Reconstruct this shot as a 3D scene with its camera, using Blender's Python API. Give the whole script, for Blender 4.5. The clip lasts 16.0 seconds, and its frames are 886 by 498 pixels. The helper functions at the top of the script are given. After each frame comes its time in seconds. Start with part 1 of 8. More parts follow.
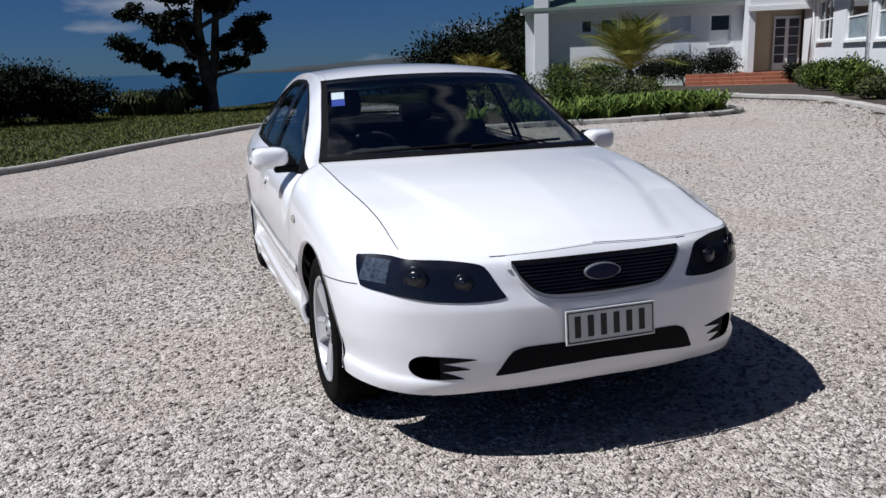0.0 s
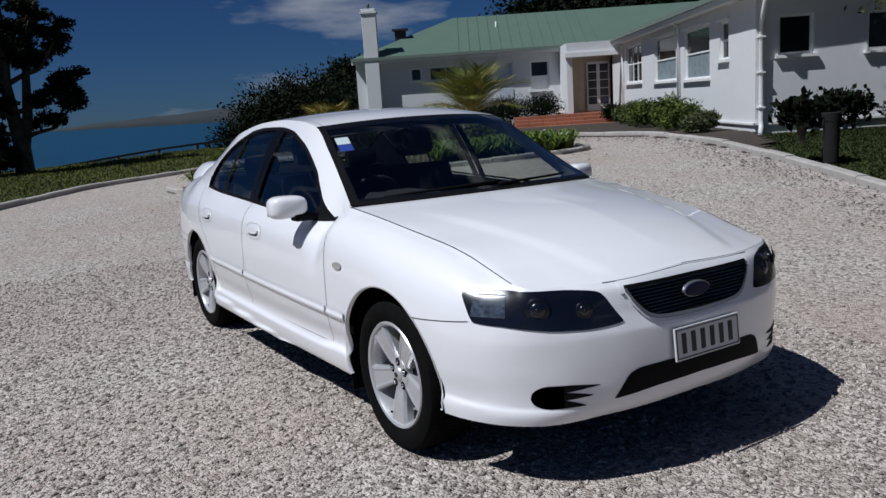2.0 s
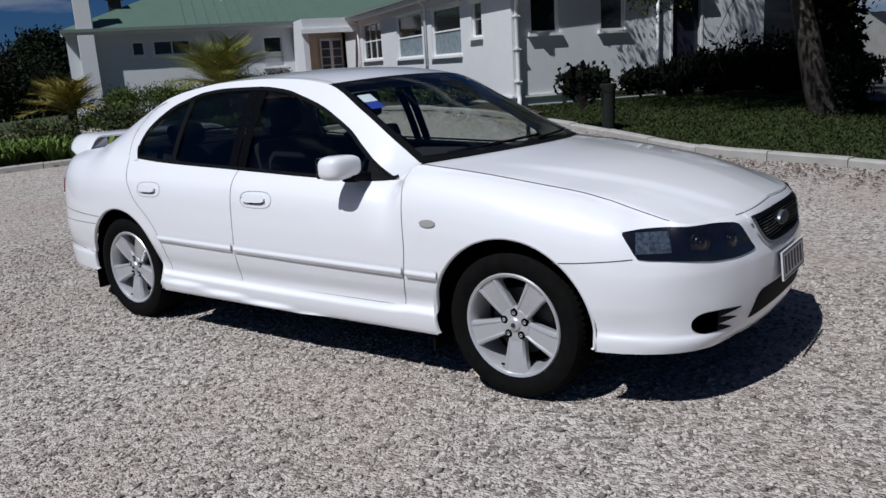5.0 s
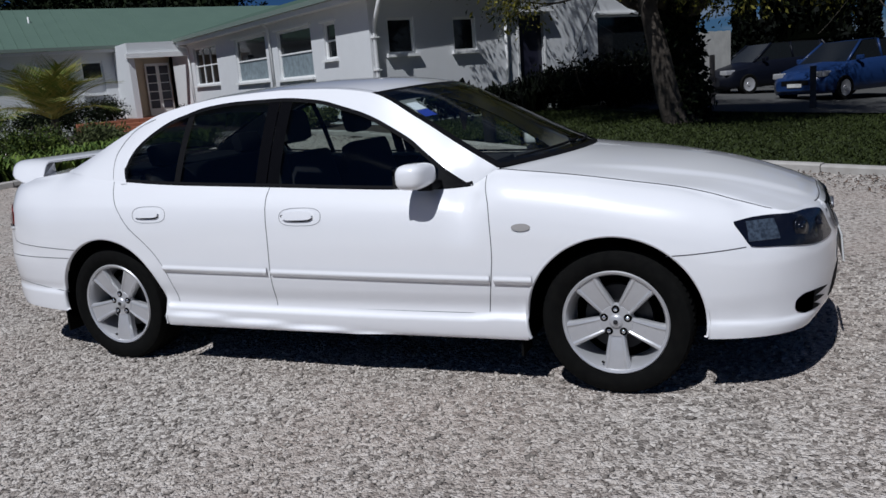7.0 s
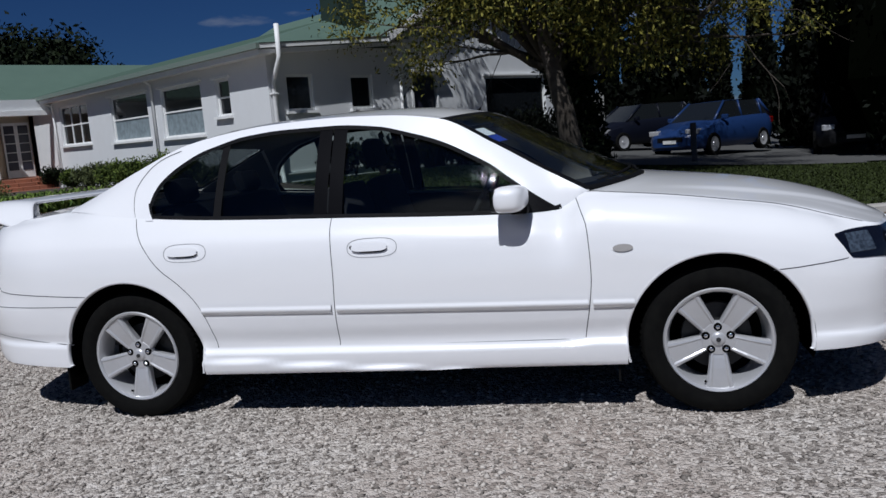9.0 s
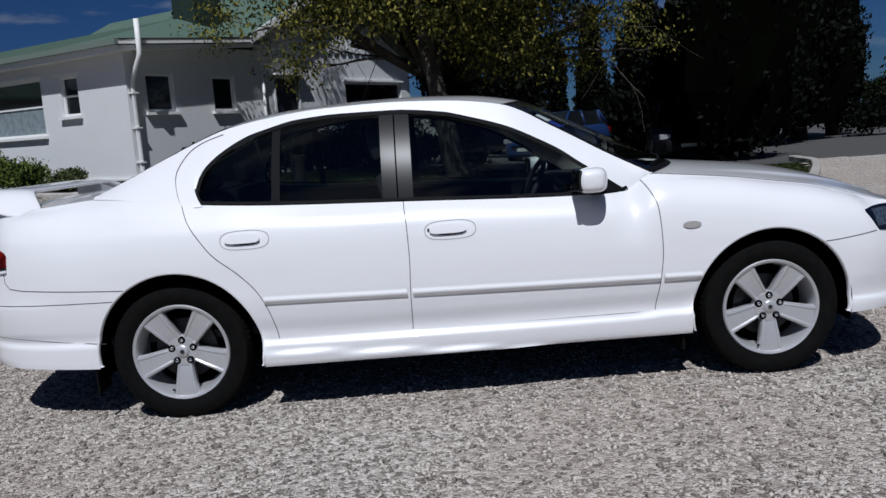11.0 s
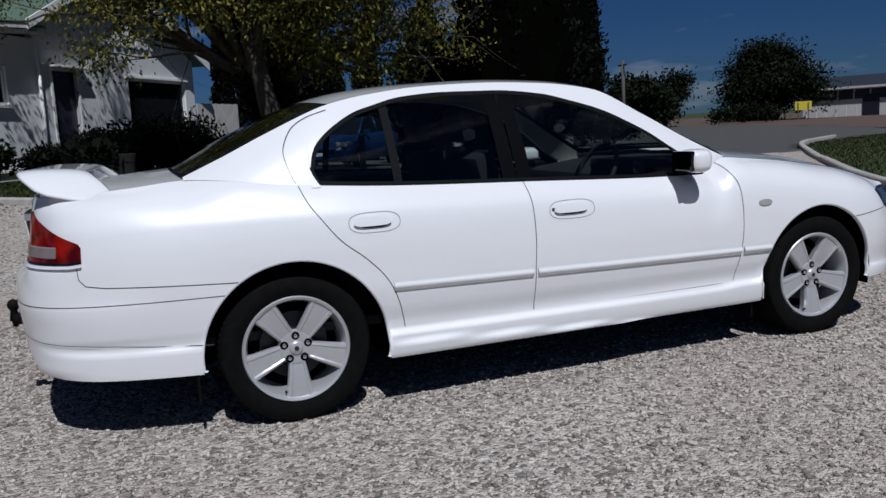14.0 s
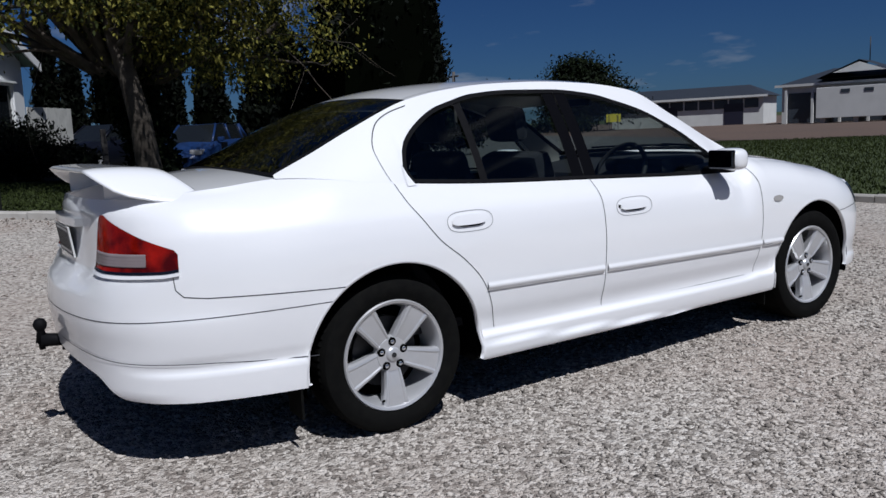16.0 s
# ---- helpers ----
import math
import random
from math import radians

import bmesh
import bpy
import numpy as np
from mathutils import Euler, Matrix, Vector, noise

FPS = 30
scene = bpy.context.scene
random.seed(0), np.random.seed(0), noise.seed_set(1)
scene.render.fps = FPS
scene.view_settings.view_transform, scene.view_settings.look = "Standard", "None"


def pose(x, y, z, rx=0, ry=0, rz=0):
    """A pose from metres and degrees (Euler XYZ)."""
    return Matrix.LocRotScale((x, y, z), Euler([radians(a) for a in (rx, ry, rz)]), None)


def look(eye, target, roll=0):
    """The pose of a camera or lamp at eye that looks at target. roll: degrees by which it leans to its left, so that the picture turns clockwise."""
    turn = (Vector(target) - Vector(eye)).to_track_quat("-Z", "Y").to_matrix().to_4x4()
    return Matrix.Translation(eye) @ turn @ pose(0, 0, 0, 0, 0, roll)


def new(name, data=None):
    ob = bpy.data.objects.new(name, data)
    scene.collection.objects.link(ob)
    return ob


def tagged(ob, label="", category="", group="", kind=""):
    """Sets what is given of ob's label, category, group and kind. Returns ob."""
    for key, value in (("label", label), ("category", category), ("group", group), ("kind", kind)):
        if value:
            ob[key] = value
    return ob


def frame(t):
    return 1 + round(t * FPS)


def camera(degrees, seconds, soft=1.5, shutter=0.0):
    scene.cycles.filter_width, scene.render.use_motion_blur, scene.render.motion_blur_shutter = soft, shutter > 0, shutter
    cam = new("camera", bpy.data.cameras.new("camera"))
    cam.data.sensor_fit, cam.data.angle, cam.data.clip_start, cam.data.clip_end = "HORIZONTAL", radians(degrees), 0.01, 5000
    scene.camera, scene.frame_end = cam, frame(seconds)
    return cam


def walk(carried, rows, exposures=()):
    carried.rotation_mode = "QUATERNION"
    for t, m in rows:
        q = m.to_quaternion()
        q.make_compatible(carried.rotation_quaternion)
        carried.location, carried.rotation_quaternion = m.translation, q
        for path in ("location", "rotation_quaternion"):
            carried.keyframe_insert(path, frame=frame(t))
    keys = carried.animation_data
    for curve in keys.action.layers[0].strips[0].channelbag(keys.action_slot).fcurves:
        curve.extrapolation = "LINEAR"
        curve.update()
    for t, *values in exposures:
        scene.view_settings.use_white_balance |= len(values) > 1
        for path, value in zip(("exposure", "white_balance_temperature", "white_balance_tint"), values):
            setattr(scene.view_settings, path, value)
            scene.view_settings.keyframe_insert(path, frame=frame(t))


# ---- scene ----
cam = camera(58.3, 16.0)
PATH = [
    (0, (-1.411, -3.329, 1.39), (-0.797, -1.473, 0.965), -1.8),
    (0.5, (-1.642, -3.228, 1.379), (-0.934, -1.405, 0.963), -2.5),
    (1, (-1.857, -3.131, 1.383), (-1.049, -1.345, 0.99), -3.1),
    (1.5, (-2.125, -3.027, 1.388), (-1.202, -1.29, 1.025), -3.3),
    (2, (-2.368, -2.901, 1.399), (-1.334, -1.221, 1.07), -3.7),
    (2.5, (-2.599, -2.717, 1.398), (-1.474, -1.091, 1.096), -4.0),
    (3, (-2.796, -2.542, 1.41), (-1.582, -0.983, 1.099), -3.8),
    (3.5, (-3.034, -2.359, 1.396), (-1.728, -0.888, 1.038), -3.2),
    (4, (-3.282, -2.181, 1.395), (-1.88, -0.813, 0.991), -3.1),
    (4.2, (-3.36, -2.101, 1.386), (-1.926, -0.772, 0.965), -3.3),
    (6.3, (-4.017, -1.06, 1.387), (-2.29, -0.134, 0.985), -4.6),
    (6.5, (-4.076, -0.95, 1.385), (-2.332, -0.063, 0.969), -4.8),
    (7, (-4.168, -0.664, 1.385), (-2.373, 0.121, 0.986), -4.9),
    (7.5, (-4.28, -0.385, 1.366), (-2.437, 0.306, 1.011), -4.7),
    (8, (-4.301, -0.146, 1.342), (-2.425, 0.47, 1.022), -4.9),
    (8.5, (-4.324, 0.113, 1.297), (-2.418, 0.648, 1.01), -5.0),
    (9, (-4.37, 0.373, 1.285), (-2.44, 0.819, 1.012), -5.0),
    (9.5, (-4.452, 0.675, 1.284), (-2.5, 1.011, 1.002), -4.9),
    (9.7, (-4.487, 0.775, 1.282), (-2.531, 1.071, 0.992), -4.9),
    (11.8, (-4.577, 2.065, 1.243), (-2.607, 1.873, 0.974), -3.9),
    (12, (-4.568, 2.187, 1.241), (-2.601, 1.951, 0.971), -3.8),
    (12.5, (-4.509, 2.482, 1.252), (-2.559, 2.139, 0.972), -3.7),
    (13, (-4.442, 2.762, 1.246), (-2.515, 2.314, 0.955), -3.3),
    (13.5, (-4.317, 3.085, 1.25), (-2.424, 2.514, 0.947), -2.9),
    (14, (-4.22, 3.307, 1.232), (-2.353, 2.657, 0.93), -3.2),
    (14.5, (-4.077, 3.528, 1.25), (-2.244, 2.792, 0.937), -3.4),
    (15, (-3.965, 3.787, 1.248), (-2.177, 2.948, 0.935), -3.4),
    (15.5, (-3.83, 4.056, 1.245), (-2.095, 3.11, 0.94), -3.2),
    (16, (-3.654, 4.323, 1.236), (-1.98, 3.272, 0.935), -2.8),
]
walk(cam, [(t, look(eye, target, roll)) for t, eye, target, roll in PATH],
     exposures=[(0.0, 0.40, 6100, 10), (1.0, 0.26, 6060, 10), (1.8, 0.06, 6020, 10), (2.5, -0.10, 5950, 10), (4.0, 0.0, 6020, 10), (6.5, -0.16, 5950, 10), (8.5, -0.24, 5950, 10), (9.5, -0.08, 5950, 10), (12.0, -0.24, 5950, 10), (13.0, -0.26, 5950, 10), (14.5, -0.28, 5950, 10), (15.5, -0.16, 5950, 10), (16.0, -0.04, 5980, 10)])


# ---- world, sun, exposure ----
world = bpy.data.worlds.new("sky")
scene.world = world
world.use_nodes = True
wn = world.node_tree
bg = wn.nodes["Background"]
sky = wn.nodes.new("ShaderNodeTexSky")
sky.sky_type = "NISHITA"
sky.sun_disc = False
SUN_EL, SUN_AZ = 55.0, 175.5          # degrees up, degrees from +x towards +y
sky.sun_elevation = radians(SUN_EL)
sky.sun_rotation = radians(90.0 - SUN_AZ)
sky.altitude = 20.0
sky.air_density, sky.dust_density, sky.ozone_density = 0.9, 0.15, 3.0
# thin scattered cloud low in the sky
tc = wn.nodes.new("ShaderNodeTexCoord")
mp = wn.nodes.new("ShaderNodeMapping")
mp.inputs["Scale"].default_value = (2.2, 2.2, 9.0)
cn = wn.nodes.new("ShaderNodeTexNoise")
cn.inputs["Scale"].default_value, cn.inputs["Detail"].default_value = 1.6, 7.0
cr = wn.nodes.new("ShaderNodeValToRGB")
cr.color_ramp.elements[0].position, cr.color_ramp.elements[1].position = 0.57, 0.72
cm = wn.nodes.new("ShaderNodeMixRGB")
cm.inputs["Color2"].default_value = (13.0, 13.5, 14.5, 1)
gain = wn.nodes.new("ShaderNodeMixRGB")
gain.blend_type = "MULTIPLY"
gain.inputs["Fac"].default_value = 1.0
gain.inputs["Color2"].default_value = (0.34, 0.60, 1.06, 1)
wn.links.new(tc.outputs["Generated"], mp.inputs["Vector"])
wn.links.new(mp.outputs["Vector"], cn.inputs["Vector"])
wn.links.new(cn.outputs["Fac"], cr.inputs["Fac"])
wn.links.new(cr.outputs["Color"], cm.inputs["Fac"])
wn.links.new(sky.outputs["Color"], gain.inputs["Color1"])
wn.links.new(gain.outputs["Color"], cm.inputs["Color1"])
wn.links.new(cm.outputs["Color"], bg.inputs["Color"])
bg.inputs["Strength"].default_value = 0.0225

sun_data = bpy.data.lights.new("sun", "SUN")
sun_data.energy, sun_data.angle, sun_data.color = 4.2, radians(0.55), (0.985, 0.968, 0.955)
sun = new("sun", sun_data)
sa, se = radians(SUN_AZ), radians(SUN_EL)
sun.matrix_world = look((20 * math.cos(sa) * math.cos(se), 20 * math.sin(sa) * math.cos(se), 20 * math.sin(se)), (0, 0, 0))
scene.view_settings.exposure = 0.0


# ---- small tools ----
def mesh_ob(name, verts, faces, mat, parent=None, label="", smooth=False, normals=None):
    me = bpy.data.meshes.new(name)
    if isinstance(verts, np.ndarray) and isinstance(faces, np.ndarray):
        k = faces.shape[1]
        me.vertices.add(len(verts))
        me.vertices.foreach_set("co", verts.astype(np.float32).ravel())
        me.loops.add(faces.size)
        me.loops.foreach_set("vertex_index", faces.astype(np.int32).ravel())
        me.polygons.add(len(faces))
        me.polygons.foreach_set("loop_start", np.arange(0, faces.size, k, dtype=np.int32))
        me.update(calc_edges=True)
    else:
        me.from_pydata([tuple(map(float, v)) for v in verts], [], [tuple(map(int, f)) for f in faces])
    mats = mat if isinstance(mat, (list, tuple)) else [mat]
    for m in mats:
        me.materials.append(m)
    me.update()
    if smooth:
        me.polygons.foreach_set("use_smooth", [True] * len(me.polygons))
    if normals is not None:
        me.normals_split_custom_set_from_vertices([tuple(map(float, n)) for n in normals])
    ob = new(name, me)
    if parent is not None:
        ob.parent = parent
    if label:
        ob["label"] = label
    return ob


def part(name, bm, mat, parent=None, label="", smooth=False, angle=None):
    me = bpy.data.meshes.new(name)
    bm.to_mesh(me)
    bm.free()
    mats = mat if isinstance(mat, (list, tuple)) else [mat]
    for m in mats:
        me.materials.append(m)
    if smooth:
        me.polygons.foreach_set("use_smooth", [True] * len(me.polygons))
        if angle:
            me.set_sharp_from_angle(angle=radians(angle))
    ob = new(name, me)
    if parent is not None:
        ob.parent = parent
    if label:
        ob["label"] = label
    return ob


def thing(name, label, category, loc=(0, 0, 0), rz=0.0, group="", kind=""):
    ob = new(name)
    ob.matrix_world = pose(*loc, 0, 0, rz)
    return tagged(ob, label, category, group, kind)


def bm_box(bm, x0, x1, y0, y1, z0, z1, bevel=0.0, m=None):
    r = bmesh.ops.create_cube(bm, size=1.0)
    vs = r["verts"]
    for v in vs:
        v.co = Vector(((x0 + x1) / 2 + v.co.x * (x1 - x0), (y0 + y1) / 2 + v.co.y * (y1 - y0), (z0 + z1) / 2 + v.co.z * (z1 - z0)))
    if bevel:
        es = {e for v in vs for e in v.link_edges}
        r = bmesh.ops.bevel(bm, geom=list(es), offset=bevel, segments=2, affect="EDGES", profile=0.6)
        vs = list({v for f in r["faces"] for v in f.verts} | {v for v in vs if v.is_valid})
    if m is not None:
        bmesh.ops.transform(bm, matrix=m, verts=[v for v in vs if v.is_valid])
    return vs


def box(name, x0, x1, y0, y1, z0, z1, mat, parent=None, label="", bevel=0.0):
    bm = bmesh.new()
    bm_box(bm, x0, x1, y0, y1, z0, z1, bevel)
    return part(name, bm, mat, parent, label)


def tube(name, pts, radii, mat, parent=None, label="", sides=10, caps=True):
    """A swept tube along pts with a radius each."""
    v, f = tube_geo(pts, radii, sides, caps)
    return mesh_ob(name, v, f, mat, parent, label, smooth=True)


def tube_geo(pts, radii, sides=8, caps=True):
    pts = [Vector(p) for p in pts]
    if not isinstance(radii, (list, tuple)):
        radii = [radii] * len(pts)
    verts, faces = [], []
    ref = None
    for i, p in enumerate(pts):
        d = (pts[min(i + 1, len(pts) - 1)] - pts[max(i - 1, 0)]).normalized()
        if ref is None:
            ref = d.orthogonal().normalized()
        ref = (ref - d * ref.dot(d)).normalized()
        b = d.cross(ref)
        for k in range(sides):
            a = 2 * math.pi * k / sides
            verts.append(p + (ref * math.cos(a) + b * math.sin(a)) * radii[i])
    n = len(pts)
    for i in range(n - 1):
        for k in range(sides):
            k2 = (k + 1) % sides
            faces.append((i * sides + k, i * sides + k2, (i + 1) * sides + k2, (i + 1) * sides + k))
    if caps:
        faces.append(tuple(range(sides - 1, -1, -1)))
        faces.append(tuple((n - 1) * sides + k for k in range(sides)))
    return verts, faces


def lathe(name, prof, mat, parent=None, label="", n=48, axis="x", smooth=True, angle=35):
    """prof: (radius, along) pairs, turned round the axis."""
    verts, faces = [], []
    for k in range(n):
        a = 2 * math.pi * k / n
        for r, h in prof:
            if axis == "x":
                verts.append((h, r * math.cos(a), r * math.sin(a)))
            else:
                verts.append((r * math.cos(a), r * math.sin(a), h))
    m = len(prof)
    for k in range(n):
        k2 = (k + 1) % n
        for j in range(m - 1):
            faces.append((k * m + j, k2 * m + j, k2 * m + j + 1, k * m + j + 1))
    ob = mesh_ob(name, verts, faces, mat, parent, label, smooth=smooth)
    ob.data.set_sharp_from_angle(angle=radians(angle))
    return ob


def pchip(xs, ys):
    """A smooth curve through the points that never overshoots them."""
    xs, ys = np.array(xs, float), np.array(ys, float)
    h, d = np.diff(xs), np.diff(ys) / np.diff(xs)
    m = np.zeros(len(xs))
    for i in range(1, len(xs) - 1):
        if d[i - 1] * d[i] > 0:
            w1, w2 = 2 * h[i] + h[i - 1], h[i] + 2 * h[i - 1]
            m[i] = (w1 + w2) / (w1 / d[i - 1] + w2 / d[i])
    m[0], m[-1] = d[0], d[-1]

    def at(x):
        x = np.clip(np.asarray(x, float), xs[0], xs[-1])
        i = np.clip(np.searchsorted(xs, x) - 1, 0, len(h) - 1)
        t = (x - xs[i]) / h[i]
        return ((1 + 2 * t) * (1 - t) ** 2 * ys[i] + t * (1 - t) ** 2 * h[i] * m[i] + t * t * (3 - 2 * t) * ys[i + 1] + t * t * (t - 1) * h[i] * m[i + 1])
    return at


def smooth01(t):
    t = min(1.0, max(0.0, t))
    return t * t * (3 - 2 * t)


# ---- materials ----
def material(name, color, rough=0.6, metal=0.0, var=0.0, scale=8.0, var2=0.0, scale2=0.6, bump=0.0, bump_scale=40.0, coat=0.0, spec=0.5, rand=0.0, color2=None, alpha=None, transmission=0.0, ior=1.45, island=0.0):
    m = bpy.data.materials.new(name)
    m.use_nodes = True
    nt = m.node_tree
    b = nt.nodes["Principled BSDF"]
    b.inputs["Roughness"].default_value, b.inputs["Metallic"].default_value = rough, metal
    b.inputs["Coat Weight"].default_value, b.inputs["Coat Roughness"].default_value = coat, 0.03
    b.inputs["Specular IOR Level"].default_value = spec
    b.inputs["Transmission Weight"].default_value, b.inputs["IOR"].default_value = transmission, ior
    b.inputs["Base Color"].default_value = (*color, 1)
    geo = nt.nodes.new("ShaderNodeNewGeometry")
    pos = geo.outputs["Position"]
    last = None
    if color2 is None:
        color2 = tuple(c * 0.6 for c in color)

    def noise_node(sc, detail=6.0):
        n = nt.nodes.new("ShaderNodeTexNoise")
        n.inputs["Scale"].default_value, n.inputs["Detail"].default_value = sc, detail
        nt.links.new(pos, n.inputs["Vector"])
        return n.outputs["Fac"]

    def mix(fac, c1, c2, amount):
        r = nt.nodes.new("ShaderNodeMapRange")
        r.inputs["From Min"].default_value, r.inputs["From Max"].default_value = 0.35, 0.65
        r.inputs["To Max"].default_value = amount
        nt.links.new(fac, r.inputs["Value"])
        x = nt.nodes.new("ShaderNodeMixRGB")
        nt.links.new(r.outputs["Result"], x.inputs["Fac"])
        if c1 is None:
            x.inputs["Color1"].default_value = (*color, 1)
        else:
            nt.links.new(c1, x.inputs["Color1"])
        x.inputs["Color2"].default_value = (*c2, 1)
        return x.outputs["Color"]
    if var:
        last = mix(noise_node(scale), last, color2, var)
    if var2:
        last = mix(noise_node(scale2, 3.0), last, color2, var2)
    if rand:
        info = nt.nodes.new("ShaderNodeObjectInfo")
        last = mix(info.outputs["Random"], last, color2, rand)
    if island:
        last = mix(geo.outputs["Random Per Island"], last, color2, island)
    if last is not None:
        nt.links.new(last, b.inputs["Base Color"])
    if bump:
        bp = nt.nodes.new("ShaderNodeBump")
        bp.inputs["Strength"].default_value, bp.inputs["Distance"].default_value = bump, 1.0 / bump_scale * 0.35
        nt.links.new(noise_node(bump_scale), bp.inputs["Height"])
        nt.links.new(bp.outputs["Normal"], b.inputs["Normal"])
    return m


WHITE_PAINT = material("white_car_paint", (0.80, 0.80, 0.81), rough=0.32, coat=1.0, var=0.04, scale=3.0, color2=(0.74, 0.74, 0.75))
BLACK_TRIM = material("black_trim", (0.006, 0.006, 0.007), rough=0.6, spec=0.06, var=0.3, scale=60, color2=(0.011, 0.011, 0.012))
BPILLAR = material("pillar_film", (0.004, 0.004, 0.005), rough=0.25, spec=0.08, var=0.2, scale=30)
GAP = material("panel_gap", (0.045, 0.045, 0.05), rough=0.9, spec=0.1)
RUBBER = material("tyre_rubber", (0.005, 0.005, 0.005), rough=0.9, var=0.5, scale=25, spec=0.06, color2=(0.009, 0.009, 0.008), bump=0.3, bump_scale=120)
ALLOY = material("silver_alloy", (0.54, 0.54, 0.55), rough=0.34, metal=0.45, var=0.15, scale=30, color2=(0.43, 0.43, 0.44))
SATIN = material("satin_metal", (0.30, 0.31, 0.32), rough=0.45, metal=0.8)
CHROME = material("chrome", (0.75, 0.76, 0.78), rough=0.12, metal=1.0)
STEEL_DARK = material("dark_steel", (0.05, 0.05, 0.052), rough=0.55, metal=0.6, var=0.4, scale=40)
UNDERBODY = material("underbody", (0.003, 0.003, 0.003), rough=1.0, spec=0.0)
CLOTH = material("seat_cloth", (0.018, 0.018, 0.022), rough=0.95, var=0.4, scale=90, color2=(0.03, 0.03, 0.036))
CABIN = material("cabin_plastic", (0.02, 0.02, 0.022), rough=0.7, var=0.3, scale=50)
HEADLINER = material("headliner", (0.30, 0.29, 0.27), rough=0.95, var=0.2, scale=60)


def glass_mat(name, tint, rough=0.0):
    """Thin tinted glazing: part clear, part mirror by Fresnel."""
    m = bpy.data.materials.new(name)
    m.use_nodes = True
    nt = m.node_tree
    nt.nodes.remove(nt.nodes["Principled BSDF"])
    out = nt.nodes["Material Output"]
    tr, gl, mx, lw, pw, ma = (nt.nodes.new("ShaderNode" + k) for k in ("BsdfTransparent", "BsdfGlossy", "MixShader", "LayerWeight", "Math", "Math"))
    tr.inputs["Color"].default_value = (*tint, 1)
    gl.inputs["Roughness"].default_value = rough
    lw.inputs["Blend"].default_value = 0.5
    pw.operation, ma.operation = "POWER", "MULTIPLY_ADD"
    pw.inputs[1].default_value = 4.0
    ma.inputs[1].default_value, ma.inputs[2].default_value = 0.85, 0.05
    nt.links.new(lw.outputs["Facing"], pw.inputs[0])
    nt.links.new(pw.outputs["Value"], ma.inputs[0])
    nt.links.new(ma.outputs["Value"], mx.inputs["Fac"])
    nt.links.new(tr.outputs["BSDF"], mx.inputs[1])
    nt.links.new(gl.outputs["BSDF"], mx.inputs[2])
    nt.links.new(mx.outputs["Shader"], out.inputs["Surface"])
    return m


GLASS = glass_mat("windscreen_glass", (0.86, 0.90, 0.88))
GLASS_SIDE = glass_mat("side_glass", (0.66, 0.72, 0.70))
GLASS_REAR = glass_mat("rear_glass", (0.20, 0.22, 0.23))
LAMP_BLACK = material("lamp_bezel", (0.004, 0.005, 0.010), rough=0.25, coat=0.5)
TAIL_RED = material("tail_lamp_red", (0.30, 0.008, 0.003), rough=0.12, coat=0.15, spec=0.3, var=0.9, scale=11, color2=(0.03, 0.001, 0.001))
TAIL_AMBER = material("tail_lamp_clear", (0.24, 0.20, 0.20), rough=0.2, coat=0.3, var=0.35, scale=12, color2=(0.16, 0.12, 0.12))
LAMP_GREY = material("lamp_reflector", (0.030, 0.034, 0.045), rough=0.25, metal=0.8, var=0.6, scale=60, color2=(0.02, 0.02, 0.03))
AMBER = material("amber_lens", (0.36, 0.34, 0.32), rough=0.2, coat=1.0)
PLATE = material("plate_face", (0.62, 0.62, 0.60), rough=0.4, var=0.1, scale=20)
PLATE_INK = material("plate_ink", (0.012, 0.012, 0.012), rough=0.5)
BADGE_BLUE = material("badge_blue", (0.006, 0.010, 0.04), rough=0.5, spec=0.2)
STICKER = material("sticker", (0.75, 0.78, 0.82), rough=0.5)
STICKER_BLUE = material("sticker_blue", (0.03, 0.06, 0.35), rough=0.5)

STUCCO = material("painted_stucco", (0.665, 0.675, 0.675), rough=0.9, var=0.25, scale=3.0, var2=0.25, scale2=0.5, color2=(0.60, 0.60, 0.59), bump=0.16, bump_scale=40)
PORCH_WALL = material("porch_cream", (0.58, 0.49, 0.36), rough=0.9, var=0.2, scale=3)
TRIM_WHITE = material("trim_white", (0.78, 0.78, 0.76), rough=0.55, var=0.15, scale=6)
CHIMNEY_GREEN = material("chimney_green", (0.014, 0.030, 0.022), rough=0.7, var=0.4, scale=3.0)
ROOF_GREEN = material("roof_green", (0.098, 0.150, 0.116), rough=0.55, spec=0.3, var=0.25, scale=1.5, color2=(0.07, 0.112, 0.088))
GUTTER_MAT = material("gutter_green", (0.16, 0.20, 0.17), rough=0.5)
PANE_DARK = material("house_glass", (0.010, 0.012, 0.014), rough=0.05, spec=0.6)
BLIND = material("window_blind", (0.52, 0.56, 0.60), rough=0.8, var=0.2, scale=5)
CURTAIN = material("net_curtain", (0.22, 0.27, 0.29), rough=0.9, var=0.5, scale=7, color2=(0.08, 0.10, 0.11))
BRICK_STEP = material("terracotta_step", (0.36, 0.14, 0.075), rough=0.8, var=0.4, scale=9, rand=0.4, color2=(0.2, 0.08, 0.05), bump=0.4, bump_scale=60)
CONCRETE = material("kerb_concrete", (0.42, 0.40, 0.37), rough=0.9, var=0.5, scale=6, rand=0.25, color2=(0.27, 0.25, 0.22), bump=0.5, bump_scale=40)
DOOR_DARK = material("door_dark", (0.02, 0.02, 0.035), rough=0.3)
